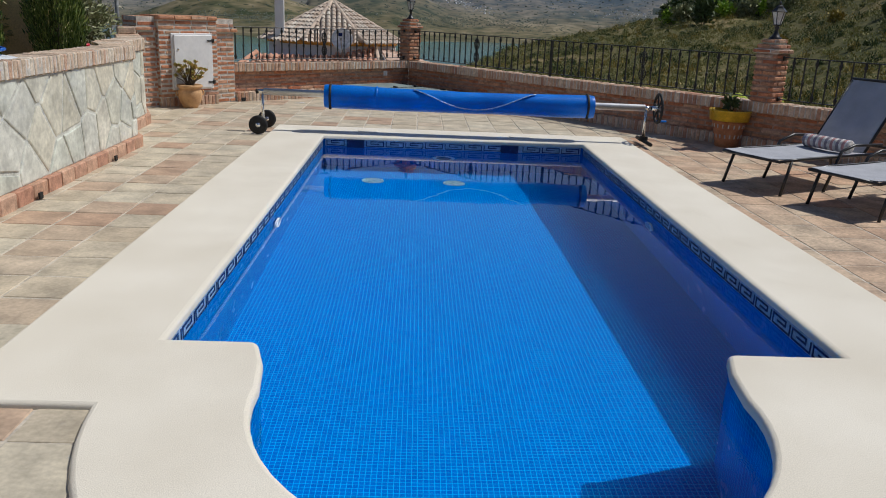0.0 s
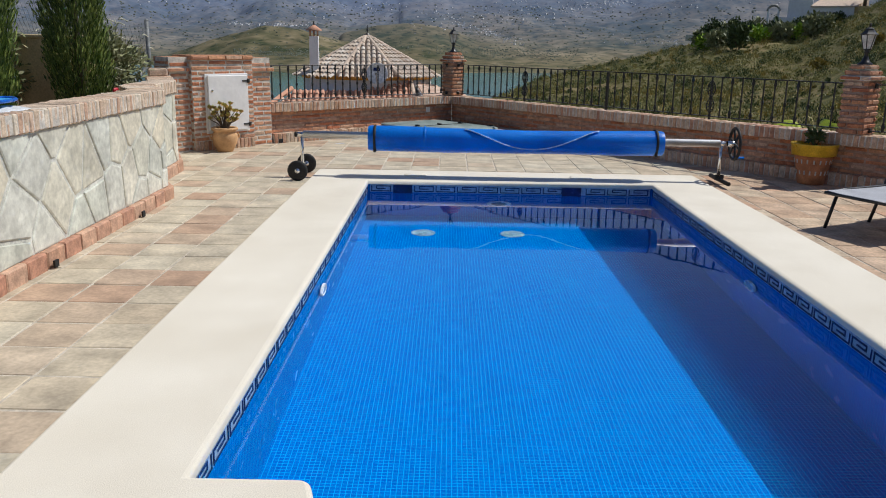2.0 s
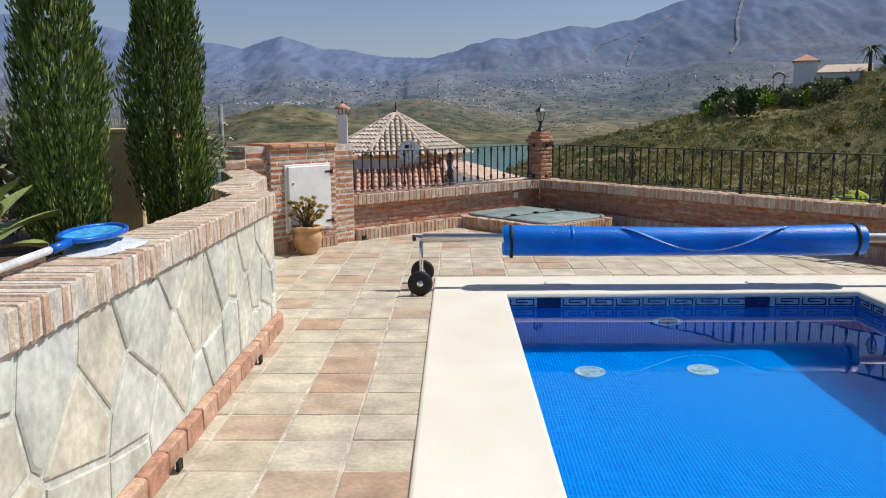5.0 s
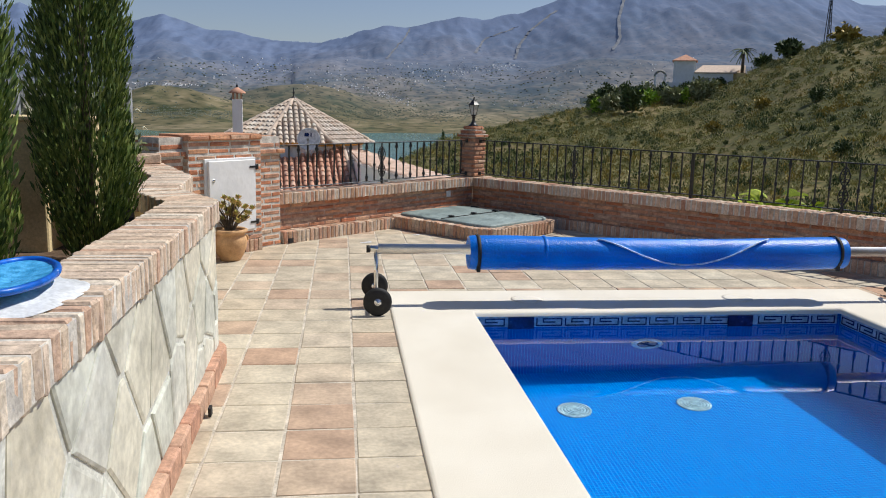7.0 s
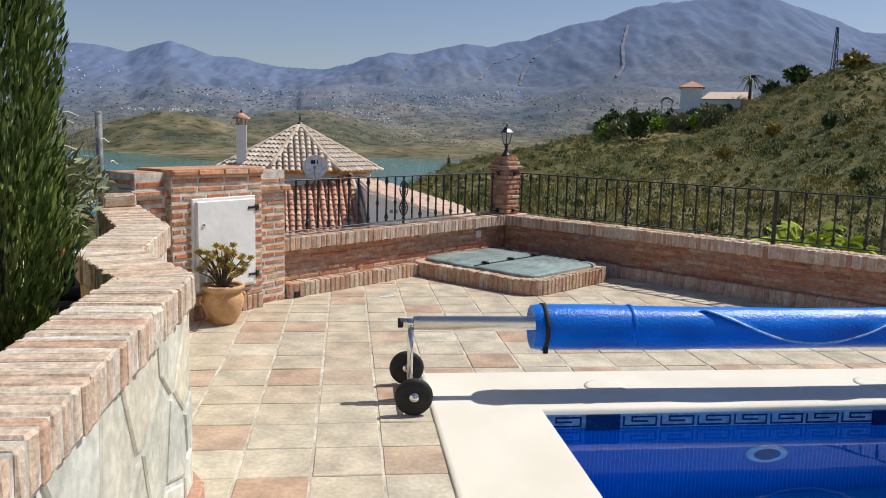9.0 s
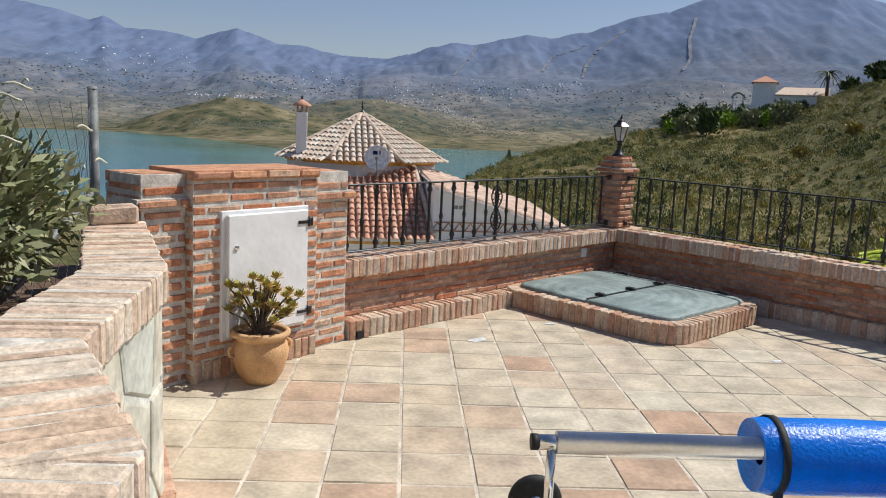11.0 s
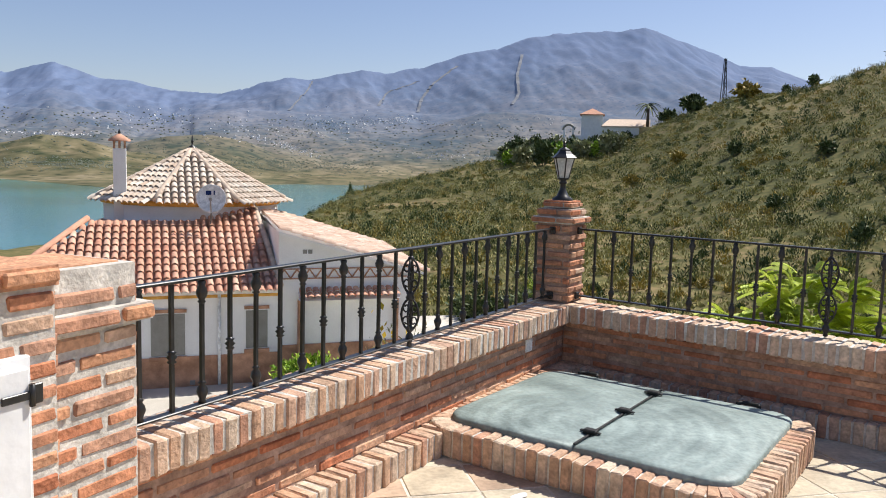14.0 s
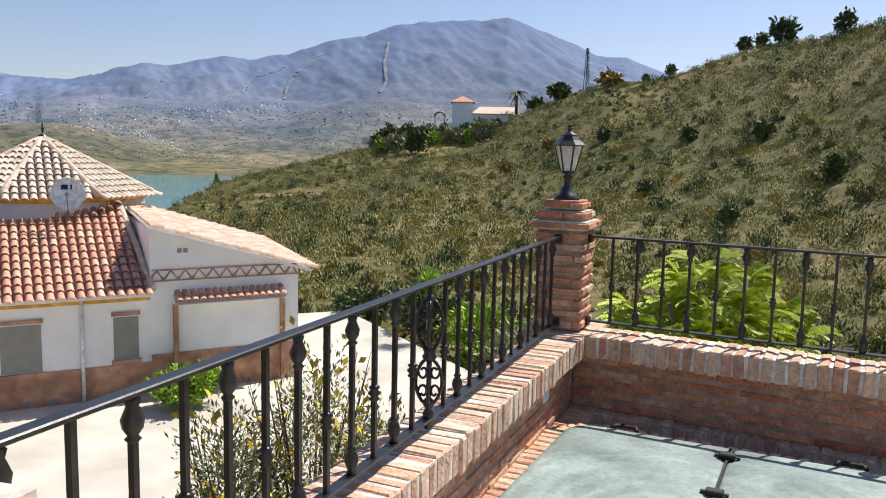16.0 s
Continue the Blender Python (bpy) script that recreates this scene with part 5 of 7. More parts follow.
part("pipe", Shape().rod((-0.6, -0.05, -0.10), (0.16, -0.12, -0.10), 0.035, n=14), M_PIPE, pv)
part("valve_body", Shape().lathe([(0.038, -0.09), (0.05, -0.085), (0.05, -0.02), (0.04, 0), (0.05, 0.02), (0.05, 0.07), (0.03, 0.08)], 16, pose(-0.10, -0.02, 0.0, 25, 0, 0)), M_PIPE, pv)
part("lever", Shape().box((0.03, 0.10, 0.045), (-0.10, -0.02, 0.085), c=0.012), M_RED, pv, "red valve lever")
solid("stone_block", rough_box((0.22, 0.12, 0.09), 0.015, 7, 0.008), M_CAPBRICK, "loose stone block lying on the wall's end", "stone", at=pose(-2.72, 1.62, CAP_TOP + 0.045, 0, 0, 30))

# skimmer net on the wall
M_NETBLUE = material("blue_plastic", [(0.005, 0.10, 0.50), (0.01, 0.14, 0.58)], scale=10, rough=0.35, bump=0)
M_NET = material("blue_net", [(0.03, 0.30, 0.62), (0.10, 0.42, 0.75)], scale=30, rough=0.5, bump=0.3, bscale=150)
net = thing("pool_skimmer_net", "blue leaf skimmer net with white pole lying on the wall", "pool net", (-1.93, -3.42, CAP_TOP + 0.012), 8)
ring = [(0.11 * math.cos(a) * (1 if abs(math.cos(a)) < 0.8 else 1.05), 0.24 * math.sin(a), 0.045) for a in (2 * math.pi * i / 32 for i in range(33))]
part("frame", Shape().tube(ring, 0.011, 8), M_NETBLUE, net)
nv = [(x * k, y * k, 0.045 - 0.02 * (1 - k)) for k in (1.0, 0.8, 0.5, 0.2, 0.02) for x, y, _ in ring[:-1]]
part("net", Shape().add(nv, [(j * 32 + i, j * 32 + (i + 1) % 32, (j + 1) * 32 + (i + 1) % 32, (j + 1) * 32 + i) for j in range(4) for i in range(32)], True), M_NET, net)
part("socket", Shape().rod((-0.02, -0.24, 0.04), (-0.05, -0.36, 0.03), 0.018, n=12), M_NETBLUE, net)
part("pole", Shape().rod((-0.05, -0.34, 0.03), (-0.26, -2.6, 0.025), 0.015, n=12), M_PLASTIC, net, "white telescopic pole")
bag = Shape()
bv = [(0.15 * k * math.cos(a) * (1 + 0.12 * math.sin(3 * a)) + 0.015, 0.27 * k * math.sin(a), 0.002 + 0.022 * (1 - k * k) + 0.006 * math.sin(5 * a + k * 6) * (1 - k * 0.6)) for k in (1.0, 0.9, 0.7, 0.4, 0.05) for a in (2 * math.pi * i / 28 for i in range(28))]
solid("white_cloth", bag.add(bv, [(j * 28 + i, j * 28 + (i + 1) % 28, (j + 1) * 28 + (i + 1) % 28, (j + 1) * 28 + i) for j in range(4) for i in range(28)], True), M_PLASTIC, "crumpled white cloth under the blue net", "cloth", at=pose(-1.90, -3.44, CAP_TOP - 0.001, 0, 0, 8))

# pot with succulent by the cupboard
pot = thing("terracotta_pot", "bulbous terracotta pot with scroll handle beside the cupboard", "pot", (-2.09, 2.17, FLOOR_Z))
PZ = 0.315
part("body", Shape().lathe([(0.0, 0.0), (0.095, 0.0), (0.10, 0.01), (0.135, 0.07), (0.158, 0.14), (0.165, 0.19), (0.155, 0.23), (0.135, 0.255), (0.15, 0.27), (0.172, 0.285), (0.172, 0.305), (0.155, 0.315), (0.14, 0.30), (0.135, 0.26)], 32), M_POT, pot)
for a in (215, 35):
    m = pose(0.16 * math.cos(radians(a)), 0.16 * math.sin(radians(a)), 0.20, 0, 0, a)
    part("handle", Shape().tube([m @ Vector((0.012 + 0.022 * math.sin(t), 0, 0.03 * math.cos(t))) for t in (k * 0.45 for k in range(9))], 0.010, 7), M_POT, pot)
part("soil", Shape().lathe([(0.138, 0.285), (0.06, 0.292), (0, 0.294)], 24), M_SOIL, pot)
succ = thing("succulent_plant", "bushy succulent with reddish-green rosettes in the terracotta pot", "potted plant", (-2.09, 2.17, FLOOR_Z + 0.285))
rs = random.Random(8)
st = Shape()
heads = []
for i in range(42):
    a, q = rs.uniform(0, 6.28), rs.uniform(0.0, 0.95) ** 0.6
    tip = Vector((0.23 * q * math.cos(a), 0.23 * q * math.sin(a), rs.uniform(0.10, 0.33) * (1.1 - 0.35 * q)))
    mid = tip * 0.5 + Vector((0, 0, 0.02))
    st.rod((tip.x * 0.15, tip.y * 0.15, 0), mid, 0.007, 0.006, n=5, cap=False).rod(mid, tip, 0.006, 0.004, n=5, cap=False)
    heads.append(tip)
tagged(part("stem_cluster", st, M_BARK, succ), kind="stuff")
for tip in heads:
    sh = Shape()
    for j in range(11):
        a, el = j * 2.4, 0.25 + 0.11 * j
        d = Vector((math.cos(a) * math.cos(el), math.sin(a) * math.cos(el), math.sin(el)))
        s = Vector((-math.sin(a), math.cos(a), 0))
        L0 = 0.056 * rs.uniform(0.8, 1.15)
        sh.add([tip, tip + d * L0 * 0.6 + s * 0.017, tip + d * L0, tip + d * L0 * 0.6 - s * 0.017, tip + d * L0 * 0.55 + Vector((0, 0, 0.004))], [(0, 1, 4), (1, 2, 4), (2, 3, 4), (3, 0, 4)])
    part("rosette", sh, M_SUCC, succ)

for y in (-1.93, -3.45, -5.2):
    part("drain_hole", Shape().box((0.014, 0.05, 0.045), (-1.682 + 0.1 * (y + 1.07) / -9.93 + 0.012 + 0.022, y, FLOOR_Z + 0.03)), M_RUBBER, gw)
part("drain_hole", Shape().box((0.06, 0.02, 0.05), (0, 0, 0)), M_RUBBER, pl, at=pose(*(lf0 + ln_ * 0.147 + lu * 0.10), 0.01, 0, 0, 42.5))
st_ = [(0.075 * math.cos(a) * (1 + 0.2 * math.sin(3 * a)), 0.05 * math.sin(a) * (1 + 0.25 * math.cos(2 * a))) for a in (2 * math.pi * i / 20 for i in range(20))]
for x, y, s in ((-0.72, 3.2, 1.0), (-0.1, 3.75, 0.6), (1.35, 2.9, 0.5)):
    solid("paint_splash", Shape().slab([(px_ * s, py_ * s) for px_, py_ in st_], 0, 0.0012), M_PLASTIC, "dried white paint splash on the terrace tiles", "stain", group="paint splashes", at=pose(x, y, FLOOR_Z + 0.0035, 0, 0, 40 * s))

# yellow-rimmed pot by the second column
M_GLAZE = material("yellow_glaze", [(0.62, 0.38, 0.02), (0.70, 0.46, 0.04)], scale=8, rough=0.3, bump=0.1)
M_POTRED = material("red_pot", [(0.48, 0.18, 0.07), (0.55, 0.23, 0.10)], scale=9, rough=0.7)
yp = thing("glazed_pot", "tapered terracotta pot with yellow glazed rim", "pot", (4.80, 0.42, FLOOR_Z))
part("body", Shape().lathe([(0, 0), (0.13, 0), (0.135, 0.01), (0.20, 0.33), (0.0, 0.33)], 32), M_POTRED, yp)
part("rim", Shape().lathe([(0.20, 0.31), (0.228, 0.315), (0.238, 0.42), (0.245, 0.425), (0.245, 0.44), (0.222, 0.44), (0.215, 0.38), (0, 0.38)], 32), M_GLAZE, yp, "yellow glazed rim")
for row in range(2):
    for i in range(18):
        a = 2 * math.pi * i / 18 + row * 0.17
        rr = 0.148 + 0.0002 + (0.30 if row else 0.17) * 0.215 * 0.98
        rr = 0.135 + 0.065 * ((0.25 if row else 0.13) / 0.33) + 0.003
        part("mark", Shape().box((0.006, 0.016, 0.045), (0, 0, 0), c=0.002), M_MORTAR, yp, at=pose(rr * math.cos(a), rr * math.sin(a), 0.25 if row else 0.13, 0, 11, math.degrees(a)))
bush("potted_plant", "thin young plant in the yellow-rimmed pot", "potted plant", (4.80, 0.42, FLOOR_Z + 0.38), (0.14, 0.14, 0.14), 60, 0.05, M_DARKLEAF, 12, 3, stretch=2.4)

# sun loungers
M_MESHFAB = material("grey_textilene", [(0.36, 0.37, 0.40), (0.42, 0.43, 0.46)], scale=6, rough=0.7, bump=0.4, bscale=300, depth=0.002, blotch=0.06)


def lounger(at, turn):
    l = thing("sun_lounger", "grey mesh sun lounger with black metal frame and raised back", "sun lounger", at, turn, group="sun loungers by the pool")
    W, H = 0.62, 0.31
    for s in (-1, 1):
        part("side_rail", Shape().tube([(0, s * W / 2, H - 0.01), (0.25, s * W / 2, H), (1.25, s * W / 2, H), (1.95, s * W / 2, H - 0.02)], 0.014, 8), M_IRON, l)
        part("leg", Shape().rod((0.16, s * W / 2, H), (0.06, s * (W / 2 + 0.01), 0), 0.014, n=8), M_IRON, l)
        part("leg", Shape().rod((1.50, s * W / 2, H), (1.62, s * (W / 2 + 0.01), 0), 0.014, n=8), M_IRON, l)
        part("arm", Shape().tube([(0.62, s * (W / 2 + 0.02), 0.0), (0.78, s * (W / 2 + 0.02), H + 0.05), (0.95, s * (W / 2 + 0.02), H + 0.10), (1.35, s * (W / 2 + 0.02), H + 0.09)], 0.014, 8), M_IRON, l)
        part("back_rail", Shape().tube([(1.18, s * (W / 2 - 0.03), H), (1.64, s * (W / 2 - 0.03), H + 0.62)], 0.013, 8), M_IRON, l)
    for x, y0 in ((0.0, 1), (1.9, 1)):
        part("cross_bar", Shape().rod((x, -W / 2, H - 0.01), (x, W / 2, H - 0.01), 0.013, n=8), M_IRON, l)
    sv = [(1.20 * i / 12, (j / 4 - 0.5) * (W - 0.02), H + 0.012 - 0.018 * math.sin(math.pi * j / 4) - 0.012 * math.sin(math.pi * i / 12)) for i in range(13) for j in range(5)]
    sf = [(i * 5 + j, i * 5 + j + 1, i * 5 + j + 6, i * 5 + j + 5) for i in range(12) for j in range(4)]
    sd = Shape().add(sv, sf, True).add([(x, y, z - 0.006) for x, y, z in sv], [f[::-1] for f in sf], True)
    part("seat_mesh", sd, M_MESHFAB, l, "grey mesh seat")
    bv2 = [(1.18 + 0.47 * i / 8, (j / 4 - 0.5) * (W - 0.05), H + 0.015 + 0.63 * i / 8 - 0.015 * math.sin(math.pi * j / 4)) for i in range(9) for j in range(5)]
    bf = [(i * 5 + j, i * 5 + j + 1, i * 5 + j + 6, i * 5 + j + 5) for i in range(8) for j in range(4)]
    part("back_mesh", Shape().add(bv2, bf, True).add([(x + 0.005, y, z - 0.004) for x, y, z in bv2], [f[::-1] for f in bf], True), M_MESHFAB, l, "grey mesh backrest")
    part("top_bar", Shape().rod((1.65, -W / 2 + 0.02, H + 0.64), (1.65, W / 2 - 0.02, H + 0.64), 0.013, n=8), M_IRON, l)
    return l


lg = lounger((4.02, -2.17, FLOOR_Z), 27)
copy_thing(lg, pose(4.42, -3.02, FLOOR_Z, 0, 0, 27))
M_TOWEL = [material("towel_" + n, [c, tuple(min(1, v * 1.15) for v in c)], scale=40, rough=0.95, bump=0.6, bscale=200) for n, c in (("white", (0.68, 0.65, 0.62)), ("rose", (0.50, 0.28, 0.27)), ("grey", (0.25, 0.22, 0.26)))]
tw = thing("rolled_towel", "rolled striped towel lying on the lounger", "towel", (*(Vector((4.02, -2.17)) + Vector((math.cos(radians(27)), math.sin(radians(27)))) * 1.03), FLOOR_Z + 0.375), 27)
for i in range(16):
    y = -0.24 + 0.03 * i
    part("stripe", Shape().lathe([(0.0, 0), (0.058, 0), (0.062, 0.006), (0.062, 0.024), (0.058, 0.03), (0, 0.03)], 20, pose(0, y, 0, -90)), M_TOWEL[(0, 1, 0, 2)[i % 4]], tw)

# ---- white house below ----
HA = 6.0
house = thing("white_house", "white rendered house with terracotta tile roofs and a round tower", "house", (0, 26, 0), HA)
M_ROOF = material("red_roof_tile", [(0.52, 0.25, 0.16), (0.62, 0.35, 0.24), (0.56, 0.29, 0.19), (0.68, 0.45, 0.33)], scale=4, spread="island", rough=0.85, blotch=0.25, grain=0.1, bump=0.2)
M_ROOFPALE = material("pale_roof_tile", [(0.60, 0.49, 0.39), (0.69, 0.60, 0.50), (0.54, 0.41, 0.31), (0.74, 0.68, 0.59)], scale=4, spread="island", rough=0.9, blotch=0.25, grain=0.1, bump=0.2)
M_ROOFWING = material("salmon_roof_tile", [(0.56, 0.38, 0.28), (0.65, 0.48, 0.37), (0.52, 0.34, 0.25), (0.70, 0.56, 0.46)], scale=4, spread="island", rough=0.9, blotch=0.25, grain=0.1, bump=0.2)
M_OCHRE = material("ochre_band", [(0.66, 0.33, 0.06), (0.72, 0.40, 0.10)], scale=3, rough=0.85)
M_DADO = material("terracotta_dado", [(0.42, 0.22, 0.13), (0.52, 0.30, 0.19)], scale=2.5, rough=0.85, blotch=0.3)
M_SHUTTER = material("grey_shutter", [(0.26, 0.25, 0.22), (0.29, 0.28, 0.25)], scale=4, rough=0.6, blotch=0.06)


def roof_tiles(sh, o, u, d, width, length, pitch=0.25, row=0.36, inside=None):
    """Half-round clay tiles in columns down the slope d, side by side along u."""
    o, u, d = Vector(o), Vector(u).normalized(), Vector(d).normalized()
    n = u.cross(d).normalized()
    n = n if n.z > 0 else -n
    for i in range(int(width / pitch)):
        for j in range(int(math.ceil(length / row))):
            c = o + u * (i + 0.5) * pitch + d * j * row
            if inside and not inside((i + 0.5) * pitch, (j + 0.5) * row):
                continue
            vs = []
            for k, (rr, lift) in enumerate(((0.092, 0.05), (0.112, 0.098))):
                e = c + d * (row * 1.08 * k)
                for a in (0, 45, 90, 135, 180):
                    vs.append(e + u * rr * math.cos(radians(a)) + n * (rr * 0.9 * math.sin(radians(a)) + lift * 0.75))
            sh.add(vs, [(q, q + 1, q + 6, q + 5) for q in range(4)], True)


X0, XR = -8.2, -0.27
wallp = Shape().box((XR - X0, 7.0, 3.3), ((X0 + XR) / 2, 3.5, -4.1))
part("wall", wallp, M_WHITE, house)
part("wing_wall", Shape().add([(XR, -0.01, -5.75), (4.13, -0.01, -5.75), (4.13, -0.01, -2.13), (XR, -0.01, -0.83), (XR, 6.5, -5.75), (4.13, 6.5, -5.75), (4.13, 6.5, -2.0), (XR, 6.5, -0.7)], [(0, 1, 2, 3), (4, 7, 6, 5), (1, 5, 6, 2), (3, 2, 6, 7), (0, 3, 7, 4)]), M_WHITE, house)
slope = Vector((0, -4.45, -2.33))
part("roof_deck", Shape().add([(X0 - 0.2, -0.42, -2.58), (XR + 0.05, -0.42, -2.58), (XR - 0.3, 4.0, -0.27), (-2.6, 4.0, -0.27), (-2.6, 3.1, -0.74), (X0 + 2.4, 3.1, -0.74), (X0 + 2.4, 7, -0.95), (XR - 0.3, 7, -0.5), (X0 - 0.2, 7, -2.6)], [(0, 1, 2, 3, 4, 5), (5, 4, 3, 2, 7, 6), (0, 5, 6, 8)]), M_ROOF, house)
rt = Shape()
roof_tiles(rt, (X0 + 2.2, 4.0, -0.27), (1, 0, 0), slope, XR - X0 - 2.15, slope.length, 0.25, 0.37, inside=lambda x, y: x < XR - X0 - 2.5 + 0.08 * y and (y > 1.0 or x > 3.4))
roof_tiles(rt, (X0 - 0.3, 3.1, -0.74), (1, 0, 0), slope, 2.5, slope.length * 0.8, 0.25, 0.37, inside=lambda x, y: y > (2.5 - x) * 1.55)
rp_ = part("roof_tiles", rt, M_ROOF, house, "red clay roof tiles")
rp_["kind"] = "stuff"
wslope = Vector((4.8, 0, -1.42))
wt_ = Shape()
roof_tiles(wt_, (XR - 0.05, -0.28, -0.76), (0, 1, 0.06), wslope, 6.0, wslope.length, 0.25, 0.37)
rw = part("roof_tiles", wt_, M_ROOFWING, house, "pale clay roof tiles")
rw["kind"] = "stuff"
part("wing_roof_deck", Shape().add([(XR - 0.05, -0.24, -0.80), (4.5, -0.24, -2.20), (4.5, 6.0, -1.83), (XR - 0.05, 6.0, -0.43), (XR - 0.05, -0.24, -0.87), (4.5, -0.24, -2.27)], [(0, 1, 2, 3), (4, 5, 1, 0)]), M_WHITE, house)
part("hip_ridge", Shape().tube([(XR, -0.4, -2.47), (XR - 0.15, 1.7, -1.36), (XR - 0.33, 4.0, -0.2)], 0.10, 8), M_ROOFPALE, house)
part("hip_ridge", Shape().tube([(X0 + 2.2, 3.1, -0.64), (X0 + 0.9, 1.1, -1.6), (X0 - 0.2, -0.4, -2.48)], 0.10, 8), M_ROOF, house)
part("cornice", Shape().box((XR - X0, 0.22, 0.12), ((X0 + XR) / 2, -0.20, -2.66), c=0.02), M_WHITE, house)
part("ochre_band", Shape().box((XR - X0 - 0.02, 0.03, 0.09), ((X0 + XR) / 2, -0.02, -2.82)), M_OCHRE, house, "ochre painted band")
part("downpipe", Shape().rod((-2.1, -0.08, -5.62), (-2.1, -0.08, -2.7), 0.05, n=10), M_PLASTIC, house, "white downpipe")
part("dado", Shape().box((XR - X0, 0.03, 0.95), ((X0 + XR) / 2, -0.018, -5.15)), M_DADO, house)
part("dado", Shape().box((4.4, 0.03, 1.15), (1.93, -0.03, -5.05)), M_DADO, house)
part("gable_band", Shape().box((4.35, 0.04, 0.035), (1.95, -0.03, -2.02)).box((4.35, 0.04, 0.035), (1.95, -0.03, -2.33)), M_DADO, house)
for i in range(22):
    x = -0.2 + i * 0.2
    part("zigzag_brick", Shape().box((0.33, 0.04, 0.04), (0, 0, 0)), M_DADO, house, at=pose(x, -0.032, -2.175, 0, 55 if i % 2 else -55, 0))
for x0, x1, z0, z1 in ((-1.29, -0.62, -4.56, -3.24), (-4.10, -3.11, -4.68, -3.27), (-6.6, -5.6, -4.68, -3.27)):
    wdw = part("window", Shape().box((x1 - x0 + 0.12, 0.03, z1 - z0 + 0.12), ((x0 + x1) / 2, -0.015, (z0 + z1) / 2)), M_WHITE, house)
    part("shutter", Shape().box((x1 - x0, 0.03, z1 - z0 - 0.12), ((x0 + x1) / 2, -0.03, (z0 + z1) / 2)), M_SHUTTER, wdw, "lowered grey roller shutter")
    part("lintel", Shape().box((x1 - x0 + 0.1, 0.06, 0.10), ((x0 + x1) / 2, -0.04, z1 + 0.03)), M_DADO, wdw)
    part("sill", Shape().box((x1 - x0 + 0.1, 0.12, 0.12), ((x0 + x1) / 2, -0.06, z0 - 0.03)), M_DADO, wdw)
cn = Shape()
roof_tiles(cn, (0.35, 0.0, -2.70), (1, 0, 0), (0, -0.42, -0.25), 3.3, 0.45, 0.22, 0.25)
c_ = part("canopy_tiles", cn, M_ROOF, house, "small clay tile canopy")
part("canopy_board", Shape().add([(0.33, 0, -2.75), (3.65, 0, -2.75), (3.65, -0.4, -3.0), (0.33, -0.4, -3.0), (0.33, 0, -3.0), (3.65, 0, -3.0)], [(0, 1, 2, 3), (3, 2, 5, 4), (0, 3, 4), (1, 5, 2)]), M_WHITE, house)
for x in (0.4, 3.6):
    part("brick_jamb", Shape().box((0.14, 0.16, 2.6), (x, -0.08, -4.3), c=0.01), M_DADO, house)
for x in (0.55, 0.72):
    part("vent", Shape().box((0.13, 0.02, 0.13), (x, -0.02, -1.47)), M_SHUTTER, house)
for x in (-3.5, -2.9, -1.0):
    part("floor_vent", Shape().box((0.16, 0.03, 0.14), (x, -0.04, -5.5)), M_SHUTTER, house)
TC = (-2.58, 6.3)
part("tower_wall", Shape().lathe([(3.14, -2.5), (3.14, -0.08), (0, -0.08)], 16, pose(*TC, 0, 0, 0, 11.25)), M_WHITE, house)
part("tower_band", Shape().lathe([(3.16, -0.27), (3.22, -0.25), (3.22, -0.08), (3.0, -0.08)], 16, pose(*TC, 0, 0, 0, 11.25)), M_OCHRE, house, "ochre painted band")
NF = 8
part("tower_roof_deck", Shape().lathe([(3.45, -0.08), (0.05, 1.63)], NF, pose(*TC, 0, 0, 0, 22.5 - 90)), M_ROOFPALE, house)
tt = Shape()
hips = []
for f in range(NF):
    a0, a1 = radians(22.5 - 90 + 45 * f), radians(22.5 - 90 + 45 * (f + 1))
    p, q, ap = Vector((TC[0] + 3.5 * math.cos(a0), TC[1] + 3.5 * math.sin(a0), -0.08)), Vector((TC[0] + 3.5 * math.cos(a1), TC[1] + 3.5 * math.sin(a1), -0.08)), Vector((*TC, 1.67))
    mid = (p + q) / 2
    w, L0 = (q - p).length, (mid - ap).length
    u = (q - p).normalized()
    roof_tiles(tt, ap - u * w / 2, u, mid - ap, w, L0, 0.25, 0.36, inside=lambda x, y, w=w, L0=L0: abs(x - w / 2) < w / 2 * y / L0 + 0.02)
    hips.append(part("hip_ridge", Shape().tube([ap + (p - ap) * k / 6 + Vector((0, 0, 0.06)) for k in range(7)], 0.11, 7), M_ROOFPALE, house))
tp = part("roof_tiles", tt, M_ROOFPALE, house, "weathered pale tower roof tiles")
tp["kind"] = "stuff"
part("finial", Shape().lathe([(0.22, 1.6), (0.14, 1.8), (0.03, 1.86), (0.03, 1.95), (0.06, 2.0), (0.03, 2.05), (0.02, 2.2), (0, 2.25)], 10, pose(*TC, 0)), M_IRON, house)
chim = part("chimney", Shape().box((0.42, 0.42, 3.0), (-5.05, 4.5, 0.15), c=0.01), M_WHITE, house, "white chimney with tiled cap")
for dx in (-0.17, 0.0, 0.17):
    for dy in (-0.17, 0.17):
        part("cap_pillar", Shape().box((0.06, 0.06, 0.26), (-5.05 + dx, 4.5 + dy, 1.78)), M_DADO, chim)
part("cap_roof", Shape().lathe([(0.36, 1.9), (0.36, 1.95), (0.06, 2.15), (0, 2.16)], 8, pose(-5.05, 4.5, 0)), M_ROOF, chim)
part("cap_finial", Shape().lathe([(0.03, 2.13), (0.05, 2.2), (0.02, 2.28), (0, 2.34)], 8, pose(-5.05, 4.5, 0)), M_IRON, chim)
dm = pose(-2.16, 2.3, 0.06, 78, 0, -8) @ Matrix.Scale(0.9, 4)
